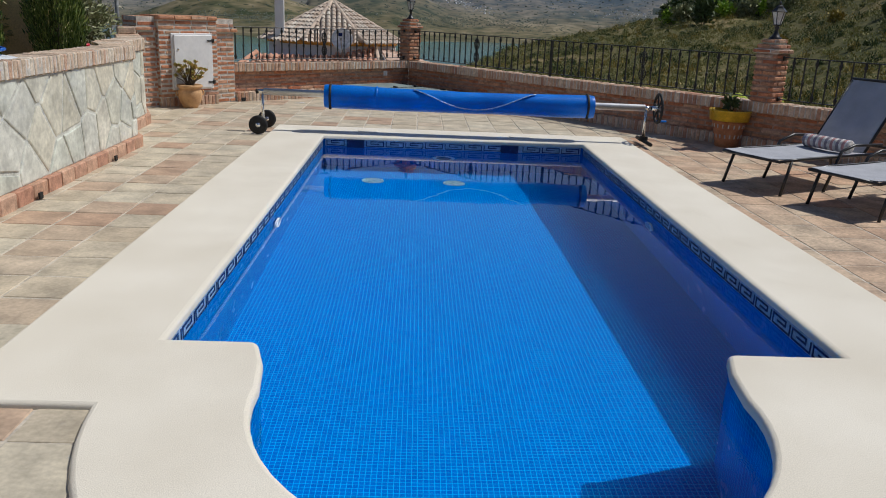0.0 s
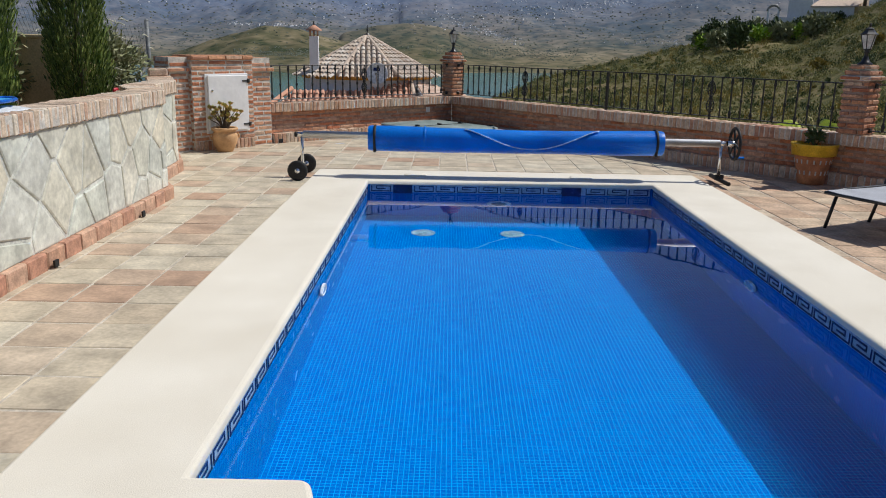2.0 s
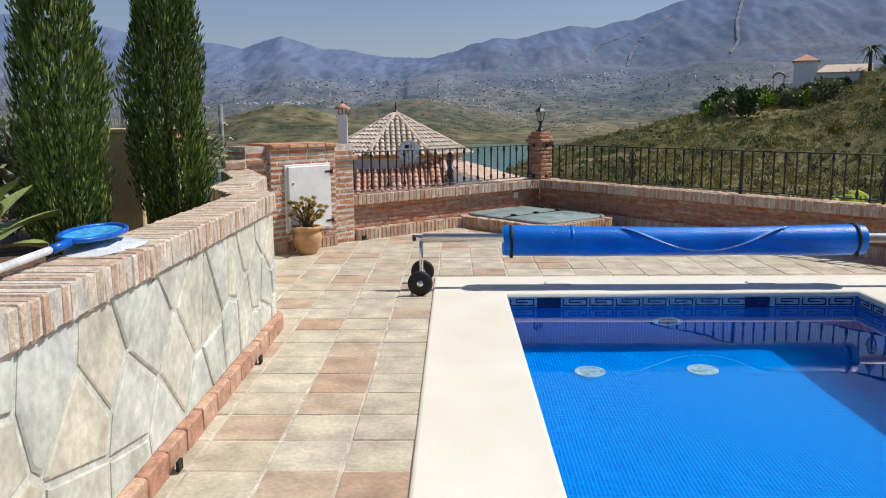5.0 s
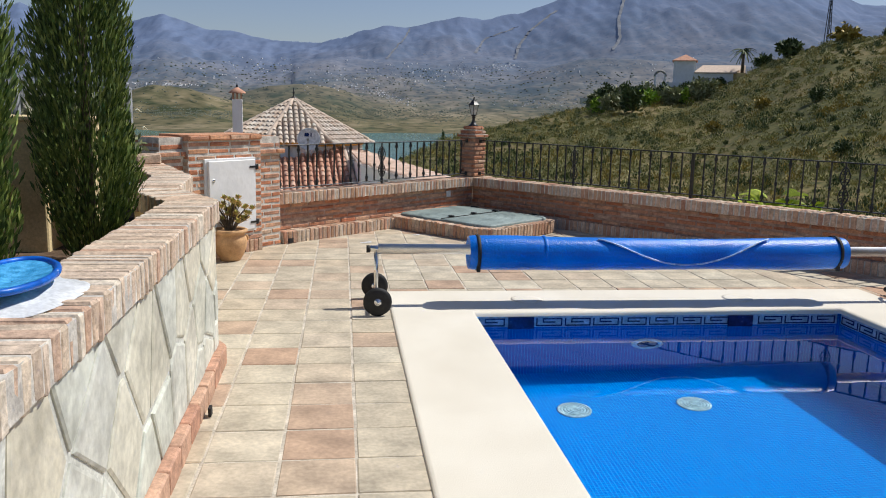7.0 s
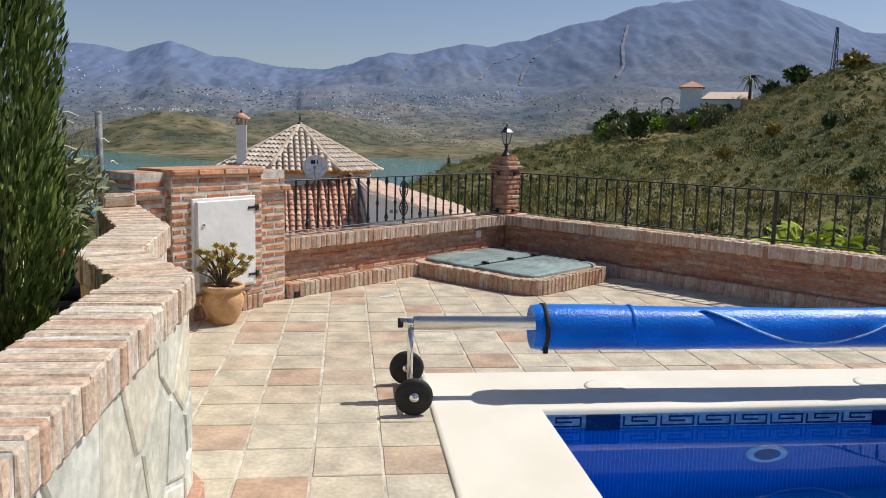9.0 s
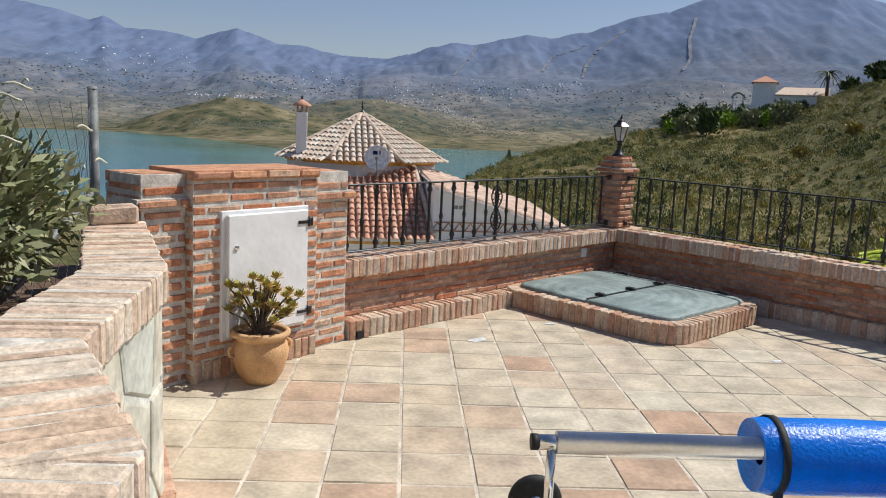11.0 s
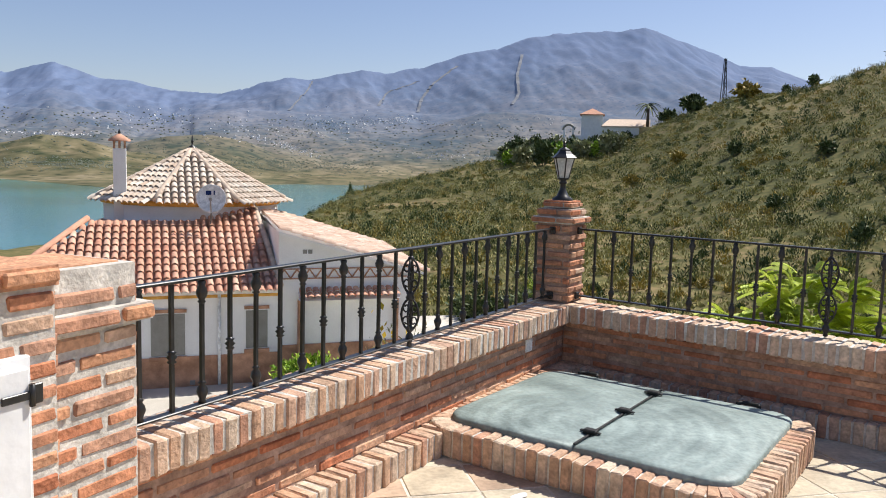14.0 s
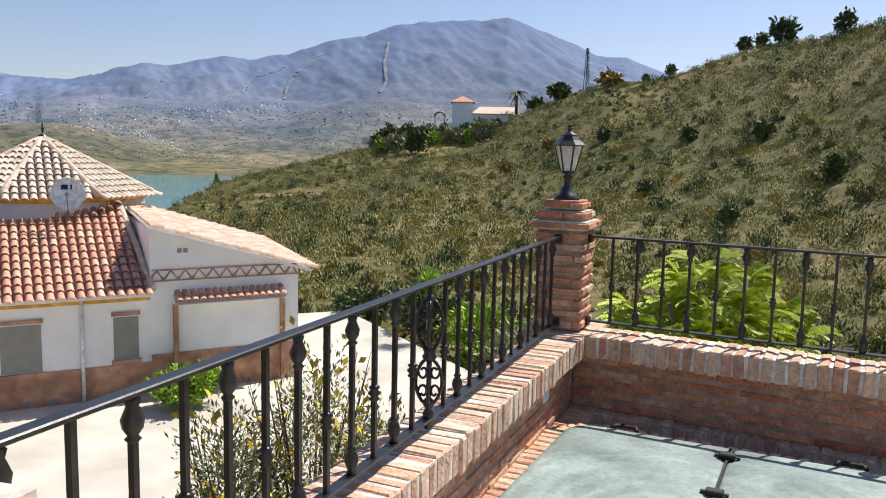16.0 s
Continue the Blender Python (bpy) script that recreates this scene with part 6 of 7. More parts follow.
dish = thing("satellite_dish", "white satellite dish with dark mark on the house roof", "satellite dish", (0, 26, 0), HA)
part("reflector", Shape().lathe([(0.0, 0.0), (0.25, 0.02), (0.42, 0.07), (0.52, 0.12), (0.53, 0.115), (0.42, 0.06), (0.25, 0.008), (0, -0.012)], 28, dm), M_PLASTIC, dish)
part("mark", Shape().box((0.20, 0.16, 0.006), (-0.10, 0.22, 0.045), dm).box((0.05, 0.16, 0.006), (0.10, 0.22, 0.045), dm), M_KEY, dish, "dark printed mark")
part("arm", Shape().rod(dm @ Vector((0, -0.5, 0.1)), dm @ Vector((0, -0.1, 0.55)), 0.02, n=6).box((0.1, 0.1, 0.12), (0, -0.1, 0.55), dm), M_SHUTTER, dish)
part("mast", Shape().rod(dm @ Vector((0, 0, -0.01)), dm @ Vector((0, -0.1, -0.25)), 0.03, n=8).rod(dm @ Vector((0, -0.1, -0.25)), (-2.16, 2.7, -0.8), 0.03, n=8), M_GALV, dish)

# plants in the yard and below the railing
bush("orange_tree", "small round bright-green fruit tree in the yard", "tree", (0.55, 24.3, -5.62), (1.2, 1.1, 0.68), 3600, 0.11, M_BRIGHT, 21, 5).location.z = -5.62
for i, (x, y, s) in enumerate(((0.55, 10.4, 1.0), (-0.35, 10.0, 0.8), (1.5, 11.6, 0.9), (2.6, 12.8, 0.85), (1.0, 9.4, 0.75))):
    gz = ground_z(x, y)
    bush("flowering_shrub", "spindly shrub with yellow flowers below the railing", "shrub", (x, y, gz), (1.0 * s, 1.0 * s, 1.9 * s), 4600, 0.032, M_OLIVE, 30 + i, 26, "flowering shrubs below the railing", 2.6, (230, 0.085, M_YELLOW))
for i, (az_, r_, h, rad) in enumerate(((18.5, 33, 3.4, 1.5), (22, 30, 3.2, 2.0), (25, 28, 3.0, 2.0), (14.5, 37, 2.2, 1.8), (28, 30, 2.6, 1.8))):
    x, y = r_ * math.sin(radians(az_)), r_ * math.cos(radians(az_))
    z = ground_z(x, y)
    bush("garden_bush", "dense green garden bush at the yard's edge", "bush", (x, y, z), (rad, rad, h / 2.2), 2200, 0.16, (M_DARKLEAF, M_BRIGHT, M_OLIVE)[i % 3], 50 + i, 6, "bushes at the yard's edge")
yx, yy = 31 * math.sin(radians(18.4)), 31 * math.cos(radians(18.4))
yuc = thing("yucca", "tall yucca with pale yellow-green spiky head", "yucca", (yx, yy, ground_z(yx, yy)))
part("trunk", Shape().rod((0, 0, 0), (0, 0, 3.0), 0.12, 0.09), M_BARK, yuc)
ry = random.Random(9)
ys = Shape()
for i in range(170):
    d = Vector((ry.gauss(0, 1), ry.gauss(0, 1), ry.gauss(0.35, 0.8))).normalized()
    s = d.cross(Vector((0.3, 0.2, 1))).normalized() * 0.035
    o = Vector((0, 0, 3.0))
    ys.add([o - s, o + s, o + d * 0.8], [(0, 1, 2)])
part("head", ys, M_BRIGHT, yuc)

M_SUMAC = leafmat("yellow_green_leaf", [(0.34, 0.43, 0.025), (0.45, 0.54, 0.035), (0.24, 0.33, 0.025), (0.56, 0.60, 0.06)])
# large-leaved bright tree down the slope behind the long railing
sumac = thing("large_leaved_tree", "bright-green tree with long drooping compound leaves", "tree", (12.0, 16.9, -11.16))
sumac.scale = (2.24, 2.24, 2.24)
part("trunk", Shape().rod((0, 0, -4.4), (0.1, 0, 2.6), 0.10, 0.06).rod((0.1, 0, 2.4), (0.9, 0.4, 4.3), 0.05, 0.02).rod((0.1, 0, 2.4), (-0.8, -0.3, 4.2), 0.05, 0.02).rod((0.1, 0, 2.5), (0.1, 0.7, 4.4), 0.05, 0.02), M_BARK, sumac)
rq = random.Random(14)
for k in range(300):
    a, q = rq.uniform(0, 6.283), rq.random() ** 0.5
    o = Vector((1.0 * q * math.cos(a), 0.9 * q * math.sin(a), rq.uniform(3.0, 4.65) - 0.75 * q * q))
    d = Vector((math.cos(a + rq.uniform(-0.6, 0.6)), math.sin(a + rq.uniform(-0.6, 0.6)), 0.25))
    sh = Shape()
    ln = rq.uniform(0.24, 0.42)
    s = d.cross(Vector((0, 0, 1))).normalized()
    for f in range(5):
        df = Vector((d.x + rq.uniform(-0.7, 0.7), d.y + rq.uniform(-0.7, 0.7), 0.25 + rq.uniform(-0.2, 0.7))).normalized()
        for j in range(11):
            u = (j + 1) / 11
            c = o + df * ln * u + Vector((0, 0, -0.42 * ln * u * u))
            for sg in (-1, 1):
                t2 = (s * sg + df * 0.35 + Vector((0, 0, -0.55))).normalized()
                w = df * 0.02
                l2 = 0.105 * (1 - 0.4 * abs(u - 0.45))
                sh.add([c, c + t2 * l2 * 0.5 + w, c + t2 * l2, c + t2 * l2 * 0.5 - w], [(0, 1, 2, 3)])
    part("leaf", sh, M_SUMAC, sumac)
for i, (x, y, z) in enumerate(((7.2, 6.4, -4.2), (3.2, 8.8, -4.6), (8.4, 4.9, -4.4), (3.6, 10.6, -5.2))):
    bush("scrub_bush", "olive-green bush growing just below the parapet", "bush", (x, y, min(z, ground_z(x, y))), (1.3, 1.2, (1.9, 1.6, 1.7, 1.5)[i]), 3000, 0.075, M_OLIVE, 70 + i, 10, "bushes below the parapet", 2.2)

# ---- scrub on the hill ----
rh = random.Random(77)
pts = []
while len(pts) < 18500:
    a = rh.uniform(-2, 64)
    r0 = 26 + 205 * rh.random() ** 0.8
    pts.append((r0 * math.sin(radians(a)), r0 * math.cos(radians(a))))
P = np.array(pts)
PZ_ = near_height(P[:, :1], P[:, 1:], np.degrees(np.arctan2(P[:, :1], P[:, 1:])), np.hypot(P[:, :1], P[:, 1:]))[:, 0]
rn_ = np.random.RandomState(12)


def tufts(name, pick, k, leaf, tall, mat, label):
    """Many low tufts of small upright leaves as one mesh."""
    C = np.array([(x, y, z) for x, y, z in pick])
    S = rn_.uniform(0.32, 1.15, len(C)) * (1.0 + 0.35 * np.sin(C[:, 0] * 0.11) * np.cos(C[:, 1] * 0.09))
    n = len(C) * k
    d = rn_.normal(size=(n, 3))
    d[:, 2] = np.abs(d[:, 2])
    d /= np.linalg.norm(d, axis=1, keepdims=True)
    s3 = np.repeat(S, k)[:, None]
    p = np.repeat(C, k, 0) + d * s3 * rn_.uniform(0.35, 1.0, (n, 1)) * np.array([1, 1, tall])
    t = d * 0.7 + rn_.uniform(-0.7, 0.7, (n, 3)) + np.array([0, 0, 0.8])
    t /= np.linalg.norm(t, axis=1, keepdims=True)
    w = np.cross(t, rn_.normal(size=(n, 3)))
    w /= np.linalg.norm(w, axis=1, keepdims=True)
    L0 = leaf * rn_.uniform(0.6, 1.3, (n, 1))
    vs = np.stack([p - t * L0, p + w * L0 * 0.33, p + t * L0, p - w * L0 * 0.33], 1).reshape(-1, 3)
    me = bpy.data.meshes.new(name)
    me.vertices.add(4 * n)
    me.vertices.foreach_set("co", vs.ravel())
    me.loops.add(4 * n)
    me.loops.foreach_set("vertex_index", np.arange(4 * n))
    me.polygons.add(n)
    me.polygons.foreach_set("loop_start", np.arange(n) * 4)
    me.update(calc_edges=True)
    me.materials.append(mat)
    tagged(new(name, me), label, "scrub", kind="stuff")


keep = [(x, y, z) for (x, y), z in zip(pts, PZ_) if not (-9 < x < 10 and y < 37)]
lot = [rh.random() for _ in keep]
tufts("hill_scrub", [p for p, q in zip(keep, lot) if q >= 0.17], 40, 0.13, 0.75, M_SCRUB, "dry grey-green scrub tufts covering the hill")
tufts("gorse_bushes", [p for p, q in zip(keep, lot) if q < 0.06], 90, 0.15, 1.3, M_GORSE, "yellowish gorse bushes dotted over the hill")
tufts("dark_bushes", [p for p, q in zip(keep, lot) if 0.06 <= q < 0.17], 90, 0.15, 1.35, M_DARKLEAF, "dark green bushes dotted over the hill")


def far_tree(az_, el, r_, rad, h, mat, seed, label="dark leafy tree on the hill's skyline", n=420):
    x, y = r_ * math.sin(radians(az_)), r_ * math.cos(radians(az_))
    z = ground_z(x, y) - 0.3
    t = bush("hill_tree", label, "tree", (x, y, z), (rad, rad, h / 2), n, rad * 0.26, mat, seed, 5, "trees on the hill", 1.5)
    return t


for i, (a, r_, rad, h) in enumerate(((44.6, 132, 2.6, 4.6), (43.3, 136, 1.5, 3.0), (42.3, 138, 1.7, 3.4), (48.0, 124, 1.9, 4.6), (51.5, 117, 2.8, 5.0), (37.8, 152, 1.4, 3.0), (36.2, 156, 1.0, 2.0), (30.5, 172, 3.4, 4.2), (28.9, 184, 2.6, 3.4), (26.2, 185, 1.8, 3.2), (25.2, 183, 1.6, 2.8), (23.4, 178, 1.6, 2.6), (20.5, 150, 3.0, 6.2), (33.8, 160, 3.0, 4.0))):
    far_tree(a, 0, r_, rad, h, M_DARKLEAF if i != 13 else M_GORSE, 90 + i)
for i in range(16):
    far_tree(17.8 + i * 0.44, 0, 174, 2.3, 4.4 + 0.9 * (i % 3), M_DARKLEAF if i % 4 else M_OLIVE, 120 + i, "clipped green hedge bush in the villa garden", 420)
for i, (a, r_, rad, h) in enumerate(((18.2, 163, 2.4, 4.0), (19.0, 160, 2.8, 4.4), (20.0, 162, 2.2, 4.0), (21.6, 164, 2.6, 4.4), (22.4, 165, 2.4, 4.0), (23.2, 165, 2.8, 4.8), (24.3, 164, 2.0, 4.6), (25.0, 162, 2.8, 5.6), (25.8, 160, 2.0, 4.8))):
    far_tree(a, 0, r_, rad, h, M_OLIVE if i % 3 else M_BRIGHT, 150 + i, "rounded green shrub on the bank below the villa", 620)
for i, (a, r_, rad, h) in enumerate(((33.0, 96, 1.3, 2.2), (38.5, 88, 1.2, 1.9), (29.5, 112, 1.4, 2.2), (43.0, 80, 1.3, 2.3), (35.5, 70, 1.0, 1.7), (26.5, 104, 1.3, 2.0), (47.0, 66, 1.2, 2.4), (40.5, 58, 0.9, 1.6))):
    far_tree(a, 0, r_, rad, h, M_GORSE if i in (2, 5) else M_DARKLEAF, 170 + i, "yellow-flowered gorse bush on the slope" if i in (2, 5) else "dark rounded bush on the slope", 420)

# villa on the hill
VZ = ground_z(78, 173)
villa = thing("hillside_villa", "white villa with tower and terracotta roofs on the hilltop", "house", (76, 172, VZ), -24)
villa.scale = (0.86, 0.86, 0.86)
M_YWALL = material("yellow_render", [(0.66, 0.52, 0.24), (0.72, 0.58, 0.30)], scale=0.5, rough=0.9)
part("tower", Shape().box((5.6, 5.6, 11.0), (0, 2, 4.2)), M_WHITE, villa)
part("tower_roof", Shape().lathe([(4.6, 9.7), (4.6, 9.9), (0.1, 11.6)], 4, pose(0, 2, 0, 0, 0, 45)), M_ROOF, villa)
part("main_wall", Shape().box((9.5, 6, 9.0), (7.4, 0, 2.3)), M_WHITE, villa)
part("side_wall", Shape().box((5.2, 6.2, 9.0), (12.6, 1.0, 2.3)), M_YWALL, villa, "yellow side wall")
part("main_roof", Shape().add([(2.4, -3.3, 6.8), (12.6, -3.3, 6.8), (15.4, 4.3, 9.0), (4.6, 4.3, 9.0), (2.4, -3.3, 6.5), (12.6, -3.3, 6.5), (15.4, 4.3, 6.5), (4.6, 4.3, 6.5)], [(0, 1, 2, 3), (0, 4, 5, 1), (1, 5, 6, 2), (3, 2, 6, 7), (0, 3, 7, 4)]), M_ROOFPALE, villa)
part("wing", Shape().box((5.5, 6, 6.5), (-3.2, 1, 0.9)), M_WHITE, villa)
for x, z in ((5.5, 1.6), (5.5, 4.6), (-3.0, 2.2)):
    part("window", Shape().box((1.9, 0.1, 1.6), (x, -3.05 if x > 0 else -2.05, z)), M_SHUTTER, villa)
for x in (-7.2, -4.8):
    part("arch_post", Shape().box((0.5, 0.5, 4.0), (x, -2.6, 4.2)), M_WHITE, villa)
part("arch", Shape().tube([(-6.0 + 1.4 * math.cos(a), -2.6, 5.6 + 1.4 * math.sin(a)) for a in (k * math.pi / 10 for k in range(11))], 0.3, 6), M_SHUTTER, villa)
part("pergola", Shape().box((6.5, 3, 0.4), (-6.0, -4.5, 1.5)), M_IRON, villa)
for x in (-9, -7, -5, -3):
    part("pergola_post", Shape().box((0.5, 0.5, 4.5), (x, -5.5, -0.8)), M_IRON, villa)
part("annex", Shape().box((7, 4, 2.2), (21.5, 3, 4.9)), M_WHITE, villa)
part("garden_wall", Shape().box((24, 0.6, 1.6), (-14, -8, -1.2)), M_STONE, villa)
pxx, pyy = 187 * math.sin(radians(27.6)), 187 * math.cos(radians(27.6))
palm = thing("palm_tree", "palm tree beside the hillside villa", "tree", (pxx, pyy, ground_z(pxx, pyy)))
part("trunk", Shape().rod((0, 0, 0), (0, 0, 5.6), 0.4, 0.3), M_BARK, palm)
for i in range(22):
    a, e0 = i * 2.4, 0.9 - 0.065 * i
    sh = Shape()
    for k in range(6):
        u0, u1 = k / 6, (k + 1) / 6
        f = lambda u: Vector((2.9 * u * math.cos(a) * math.cos(e0 * (1 - u)), 2.9 * u * math.sin(a) * math.cos(e0 * (1 - u)), 5.6 + 2.6 * u * math.sin(e0) - 2.0 * u * u))
        s = Vector((-math.sin(a), math.cos(a), -0.3)) * 0.35 * (1 - 0.6 * u0)
        sh.add([f(u0) - s, f(u0), f(u1), f(u1) - s * 0.8, f(u0) + Vector((s.x * -1, s.y * -1, s.z)), f(u1) + Vector((-s.x * 0.8, -s.y * 0.8, s.z * 0.8))], [(0, 1, 2, 3), (1, 4, 5, 2)])
    part("frond", sh, M_DARKLEAF, palm)
tx, ty = 230 * math.sin(radians(32.5)), 230 * math.cos(radians(32.5))
pyl = thing("pylon", "grey steel lattice power pylon behind the hill", "pylon", (tx, ty, 9))
for sx, sy in ((-1, -1), (1, -1), (1, 1), (-1, 1)):
    part("leg", Shape().rod((sx * 0.9, sy * 0.9, 0), (sx * 0.22, sy * 0.22, 22), 0.10, n=4), M_IRON, pyl)
for k in range(11):
    w0, w1 = 0.9 - 0.68 * k / 11, 0.9 - 0.68 * (k + 1) / 11
    z0, z1 = 22 * k / 11, 22 * (k + 1) / 11
    part("brace", Shape().rod((-w0, -w0, z0), (w1, -w1, z1), 0.06, n=4).rod((w0, -w0, z0), (-w1, -w1, z1), 0.06, n=4), M_IRON, pyl)
lx, ly = 240 * math.sin(radians(7.0)), 240 * math.cos(radians(7.0))
lc = thing("lakeside_cypress", "single dark cypress by the lake shore", "tree", (lx, ly, -14))
part("trunk", Shape().rod((0, 0, 0), (0, 0, 4), 0.2), M_BARK, lc)
sh = Shape()
leaves(sh, random.Random(3), (0, 0, 4.5), (1.1, 1.1, 4.4), 260, 0.7, 0.3, up=1.5)
part("crown", sh, M_DARKLEAF, lc)

# white villages and dark woods on the far slopes
rv = random.Random(41)
vill, woods = Shape(), Shape()
# tree green paled, so the haze of distance sits in the colour
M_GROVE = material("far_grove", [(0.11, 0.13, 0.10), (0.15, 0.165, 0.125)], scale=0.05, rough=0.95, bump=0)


def far_point(a, r_):
    x, y = r_ * math.sin(radians(a)), r_ * math.cos(radians(a))
    X, Y = np.array([[x]]), np.array([[y]])
    return x, y, float(far_height(X, Y, np.array([[float(a)]]), np.array([[float(r_)]]))[0, 0])


def far_seen(a, el):
    """The place on the far land met at an azimuth and elevation from the terrace."""
    A_, R_, Z_ = GRIDS["backdrop_mountains"]
    row = Z_[int(np.argmin(np.abs(A_ - a)))]
    up = np.degrees(np.arctan2(row - EYE, R_))
    ok = np.nonzero((up >= el) & (R_ > 780))[0]
    r_ = float(R_[ok[0]]) if len(ok) else 3300.0
    x, y, z = far_point(a, r_)
    return x, y, z, r_


for a0, a1, e0, e1, sa, se, n in ((7.2, 12.0, 2.35, 2.95, 0.5, 0.12, 130), (0.3, 4.8, 1.4, 0.15, 0.4, 0.1, 110), (-14.8, -9.6, 1.05, 1.05, 0.3, 0.05, 80), (-2, 10, 1.6, 2.4, 1.0, 0.55, 190), (12, 22, 0.4, 0.5, 1.2, 0.18, 120), (-22, -16, 2.8, 3.2, 1.5, 0.5, 60), (-9, -3, 1.9, 2.6, 1.0, 0.4, 60), (13, 24, 2.4, 3.4, 1.0, 0.3, 50)):
    for _ in range(n):
        q = rv.random()
        x, y, z, r_ = far_seen(a0 + (a1 - a0) * q + rv.gauss(0, sa), e0 + (e1 - e0) * q + rv.gauss(0, se))
        s = rv.uniform(1.6, 4.2) * r_ / 2200
        vill.box((s * rv.uniform(0.8, 2.0), s, s * 0.75), m=pose(x, y, z + s * 0.25, 0, 0, rv.uniform(0, 90)))
solid("far_villages", vill, M_WHITE, "tiny white village houses scattered over far slopes", "village", kind="stuff")
for k in range(3600):
    if k < 700:
        a, el = rv.uniform(-15, -7.5), rv.gauss(-0.85, 0.16)
    elif k < 1100:
        a, el = rv.uniform(-1, 9), rv.gauss(-0.55, 0.22)
    else:
        a, el = rv.uniform(-30, 26), rv.uniform(-1.4, 2.6)
    x, y, z, r_ = far_seen(a, el)
    s = rv.uniform(1.0, 2.3) * r_ / 1400
    woods.lathe([(s * 0.75, 0), (s, s * 0.45), (s * 0.55, s * 0.95), (0, s * 1.1)], 5, pose(x, y, z - 1, 0, 0, rv.uniform(0, 70)))
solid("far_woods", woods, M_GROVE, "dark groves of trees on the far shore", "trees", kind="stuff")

# bare ground, its colour turned bluish grey to hold the distance haze
M_BREAK = material("bare_hazed_firebreak", [(0.14, 0.155, 0.18), (0.19, 0.20, 0.225)], scale=0.02, rough=0.95, bump=0)


def firebreak(pts, width):
    """A cleared strip running down the far mountainside."""
    mid = []
    for (a0, e0), (a1, e1) in zip(pts, pts[1:]):
        for k in range(8):
            mid.append(Vector(far_seen(a0 + (a1 - a0) * k / 8, e0 + (e1 - e0) * k / 8)[:3]))
    r = random.Random(len(mid))
    sh = Shape()
    vs = []
    for p in mid:
        side = Vector((p.y, -p.x, 0)).normalized() * width * r.uniform(0.35, 0.62)
        vs += [p - side + Vector((0, 0, 2.5)), p + side + Vector((0, 0, 2.5))]
    sh.add(vs, [(2 * i, 2 * i + 1, 2 * i + 3, 2 * i + 2) for i in range(len(mid) - 1)])
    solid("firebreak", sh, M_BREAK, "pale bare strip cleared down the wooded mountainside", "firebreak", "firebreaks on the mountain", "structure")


for line, width in (([(4.6, 5.2), (4.2, 4.5), (2.8, 2.95)], 7), ([(12.1, 5.5), (9.85, 4.69), (9.1, 3.6)], 9), ([(14.7, 6.6), (12.95, 5.27), (12.25, 4.3), (11.95, 3.2)], 10), ([(19.2, 7.5), (18.9, 6.0), (19.1, 4.75), (18.5, 3.9)], 10)):
    firebreak(line, width)

# ---- pieces of floors and walls ----
brick_face(pl, lf0, lf1, 0.105, WALL_H - 0.125)
brick_face(pr, rf0, rf1, 0.105, WALL_H - 0.125)
brick_cap(pl, lf0 + ln_ * 0.145, lf1 + ln_ * 0.145, 0.145, 0.115, 0.14, mat=M_CAPRED)
brick_cap(pr, rf0 + rn * 0.085, rf1 + rn * 0.085, 0.085, 0.115, 0.14, mat=M_CAPRED)
brick_cap(pl, LEFT_END, CORNER, 0.27, WALL_H, 0.125, mat=M_CAPRED)
brick_cap(pr, CORNER, RIGHT_END, 0.27, WALL_H, 0.125, mat=M_CAPRED)
for a, b in zip(LW, LW[1:]):
    if a[1] < -7:
        a = (-1.632, -8.5)
    brick_cap(gw, a, b, 0.29, CAP_TOP, CAP_H)

TILE = 0.3315
TILES = [rough_box((TILE - 0.013, TILE - 0.013, 0.03), 0.004, 100 + i, 0.0018).mesh("tile", M_TILE) for i in range(8)]
floor_near = tagged(new("floor"), "worn terracotta terrace tiles with pale joints", "floor tiles", kind="structure")
rest, rest_north = Shape(), Shape()


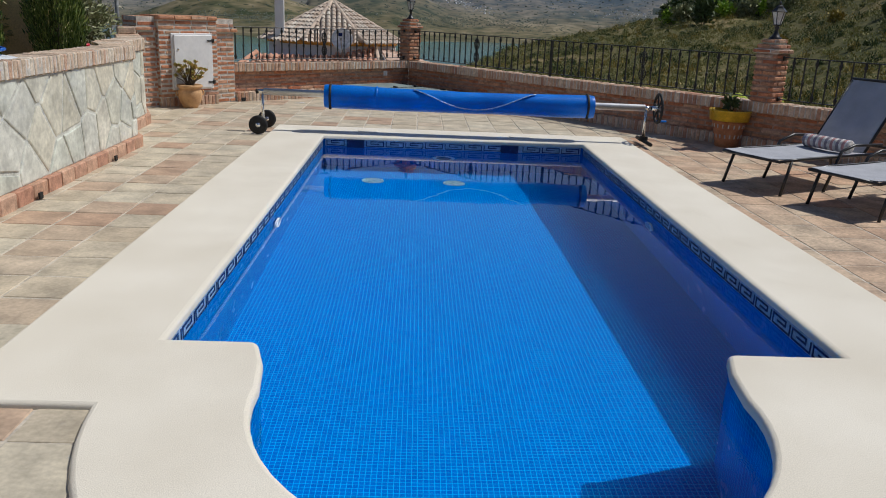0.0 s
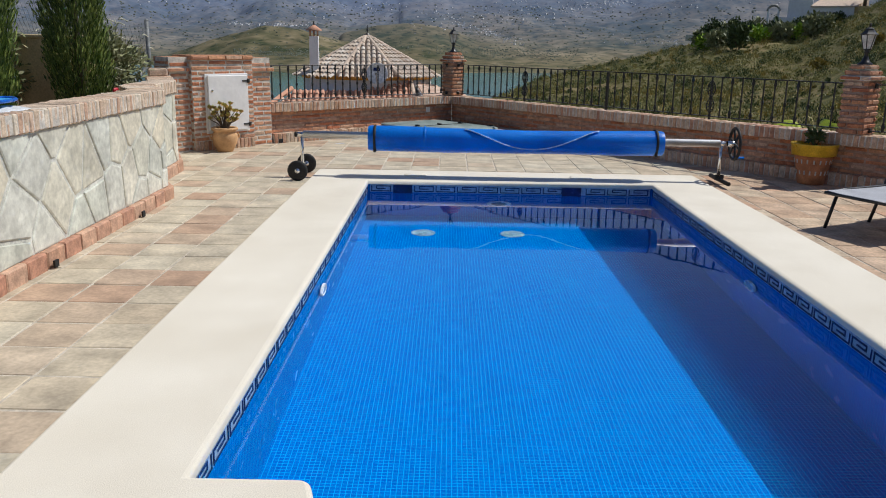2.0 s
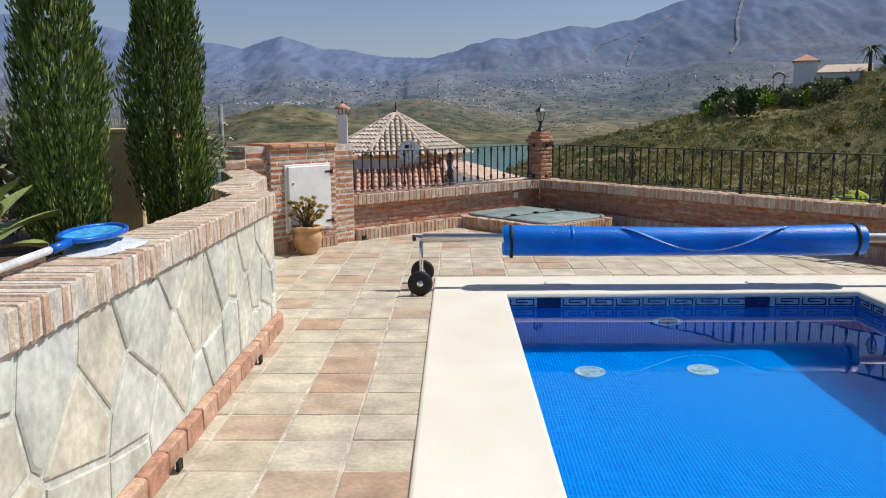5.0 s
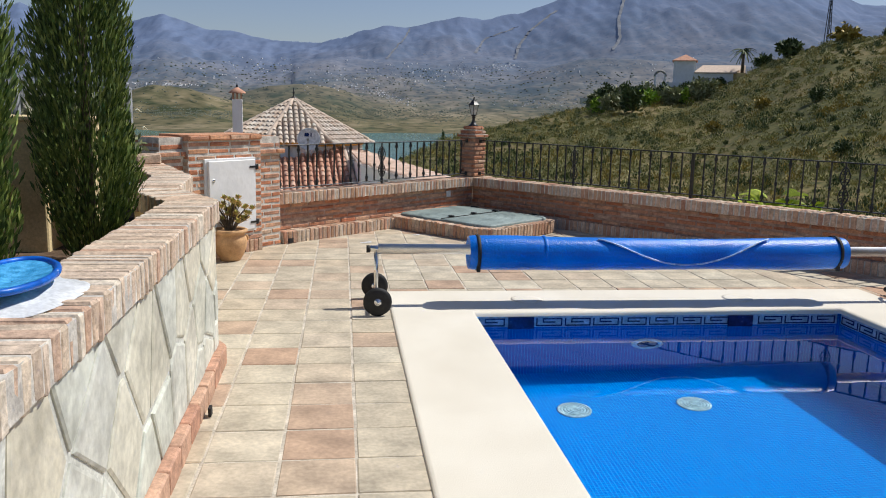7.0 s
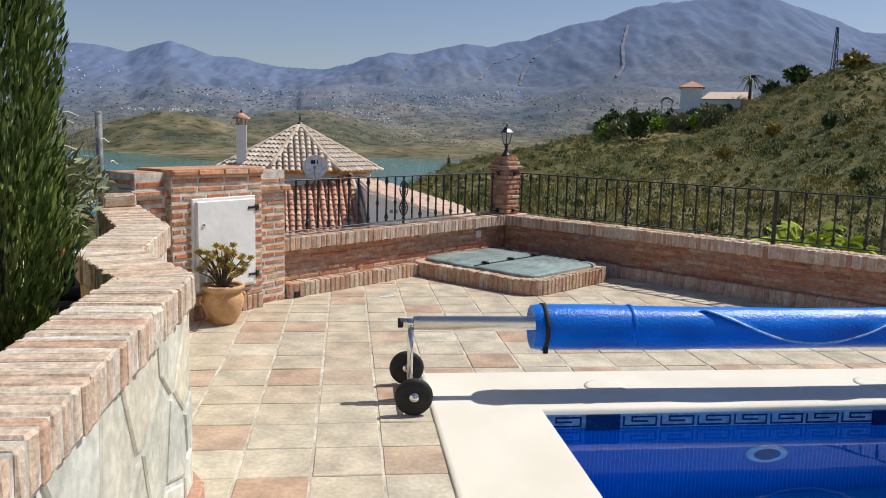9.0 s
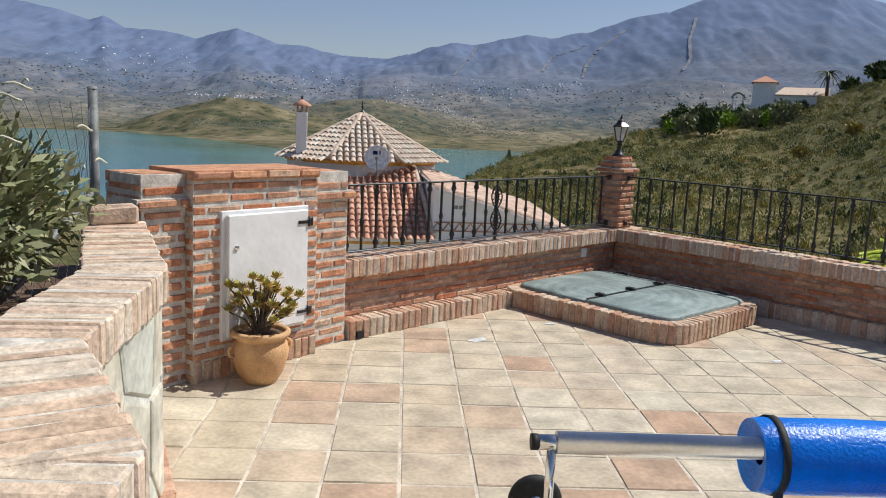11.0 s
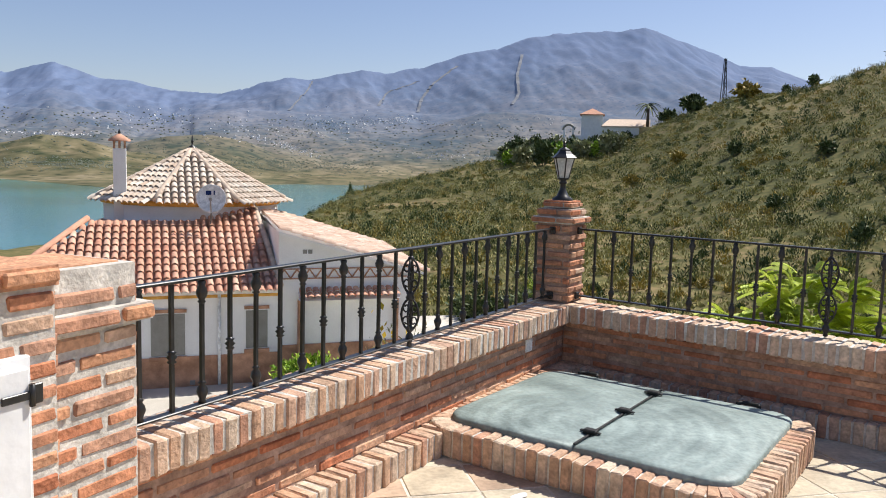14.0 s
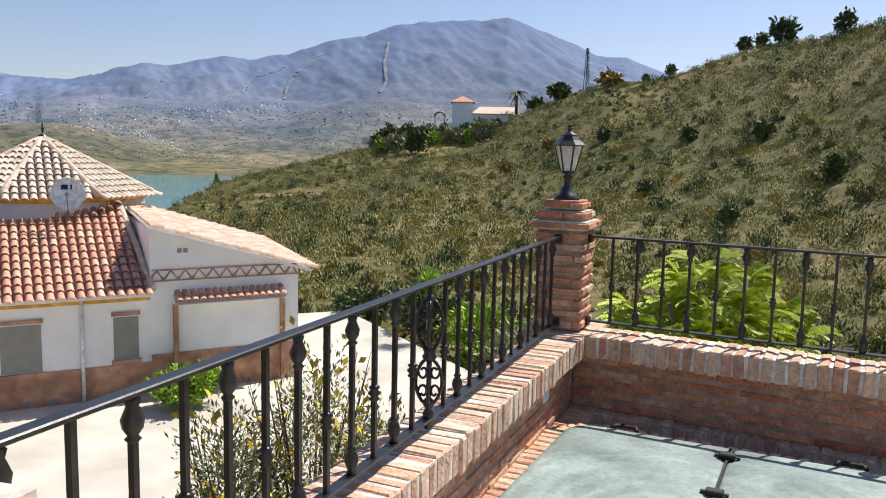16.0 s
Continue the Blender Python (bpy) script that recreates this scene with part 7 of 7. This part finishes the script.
def inside_terrace(x, y):
    if y < -11.5 or x < -2.5:
        return False
    p = Vector((x, y))
    if (p - CORNER).dot(ln_) < -0.15 or (p - CORNER).dot(rn) < -0.15:
        return False
    if (p - BOX_A).dot(bn) < -0.2 and y > 1.5:
        return False
    for a, b in zip(LW, LW[1:]):
        if a[1] <= y < b[1]:
            xe = a[0] + (b[0] - a[0]) * (y - a[1]) / (b[1] - a[1])
            if x < xe - 0.28:
                return False
    return True


def under_coping(x, y):
    if -0.50 < x < 3.47 and -6.40 < y < 0.57:
        return True
    return (x - ROMAN[0]) ** 2 + (y - ROMAN[1]) ** 2 < 1.36 ** 2


spots = []
for i in range(-8, 33):
    for j in range(-35, 20):
        x, y = -1.262 + (i + 0.5) * TILE, -0.132 + (j + 0.5) * TILE
        if inside_terrace(x, y) and not under_coping(x, y):
            spots.append((x, y))
spots.sort(key=lambda s: abs(s[0] + 1.0) + 0.25 * abs(s[1] + 1.5))
for k, (x, y) in enumerate(spots):
    m = pose(x + RB.uniform(-0.002, 0.002), y + RB.uniform(-0.002, 0.002), FLOOR_Z - 0.015 + RB.uniform(-0.002, 0.002), RB.uniform(-0.25, 0.25), RB.uniform(-0.25, 0.25), 90 * RB.randrange(4) + RB.uniform(-0.4, 0.4))
    if k < 300:
        piece("tile", TILES[k % 8], floor_near, m)
    else:
        (rest_north if y > 0.8 else rest).box((TILE - 0.013, TILE - 0.013, 0.03), m=m, c=0.004)
M_TILEREST = material("terracotta_tile_far", [(0.50, 0.34, 0.22), (0.54, 0.40, 0.28), (0.51, 0.35, 0.23), (0.56, 0.45, 0.32), (0.49, 0.30, 0.19)], scale=5, spread="island", rough=0.75, bump=0.25, blotch=0.34, grain=0.2, bscale=40)
tr = part("tile_rest", rest, M_TILEREST, floor_near)
tr["kind"] = "stuff"
M_TILENORTH = material("terracotta_tile_pale", [(0.49, 0.42, 0.31), (0.55, 0.48, 0.36), (0.52, 0.44, 0.32), (0.57, 0.51, 0.39), (0.46, 0.31, 0.21), (0.54, 0.47, 0.35), (0.51, 0.42, 0.30)], scale=5, spread="island", rough=0.75, bump=0.16, blotch=0.28, grain=0.12, bscale=40)
tn = part("tile_rest", rest_north, M_TILENORTH, floor_near)
tn["kind"] = "stuff"
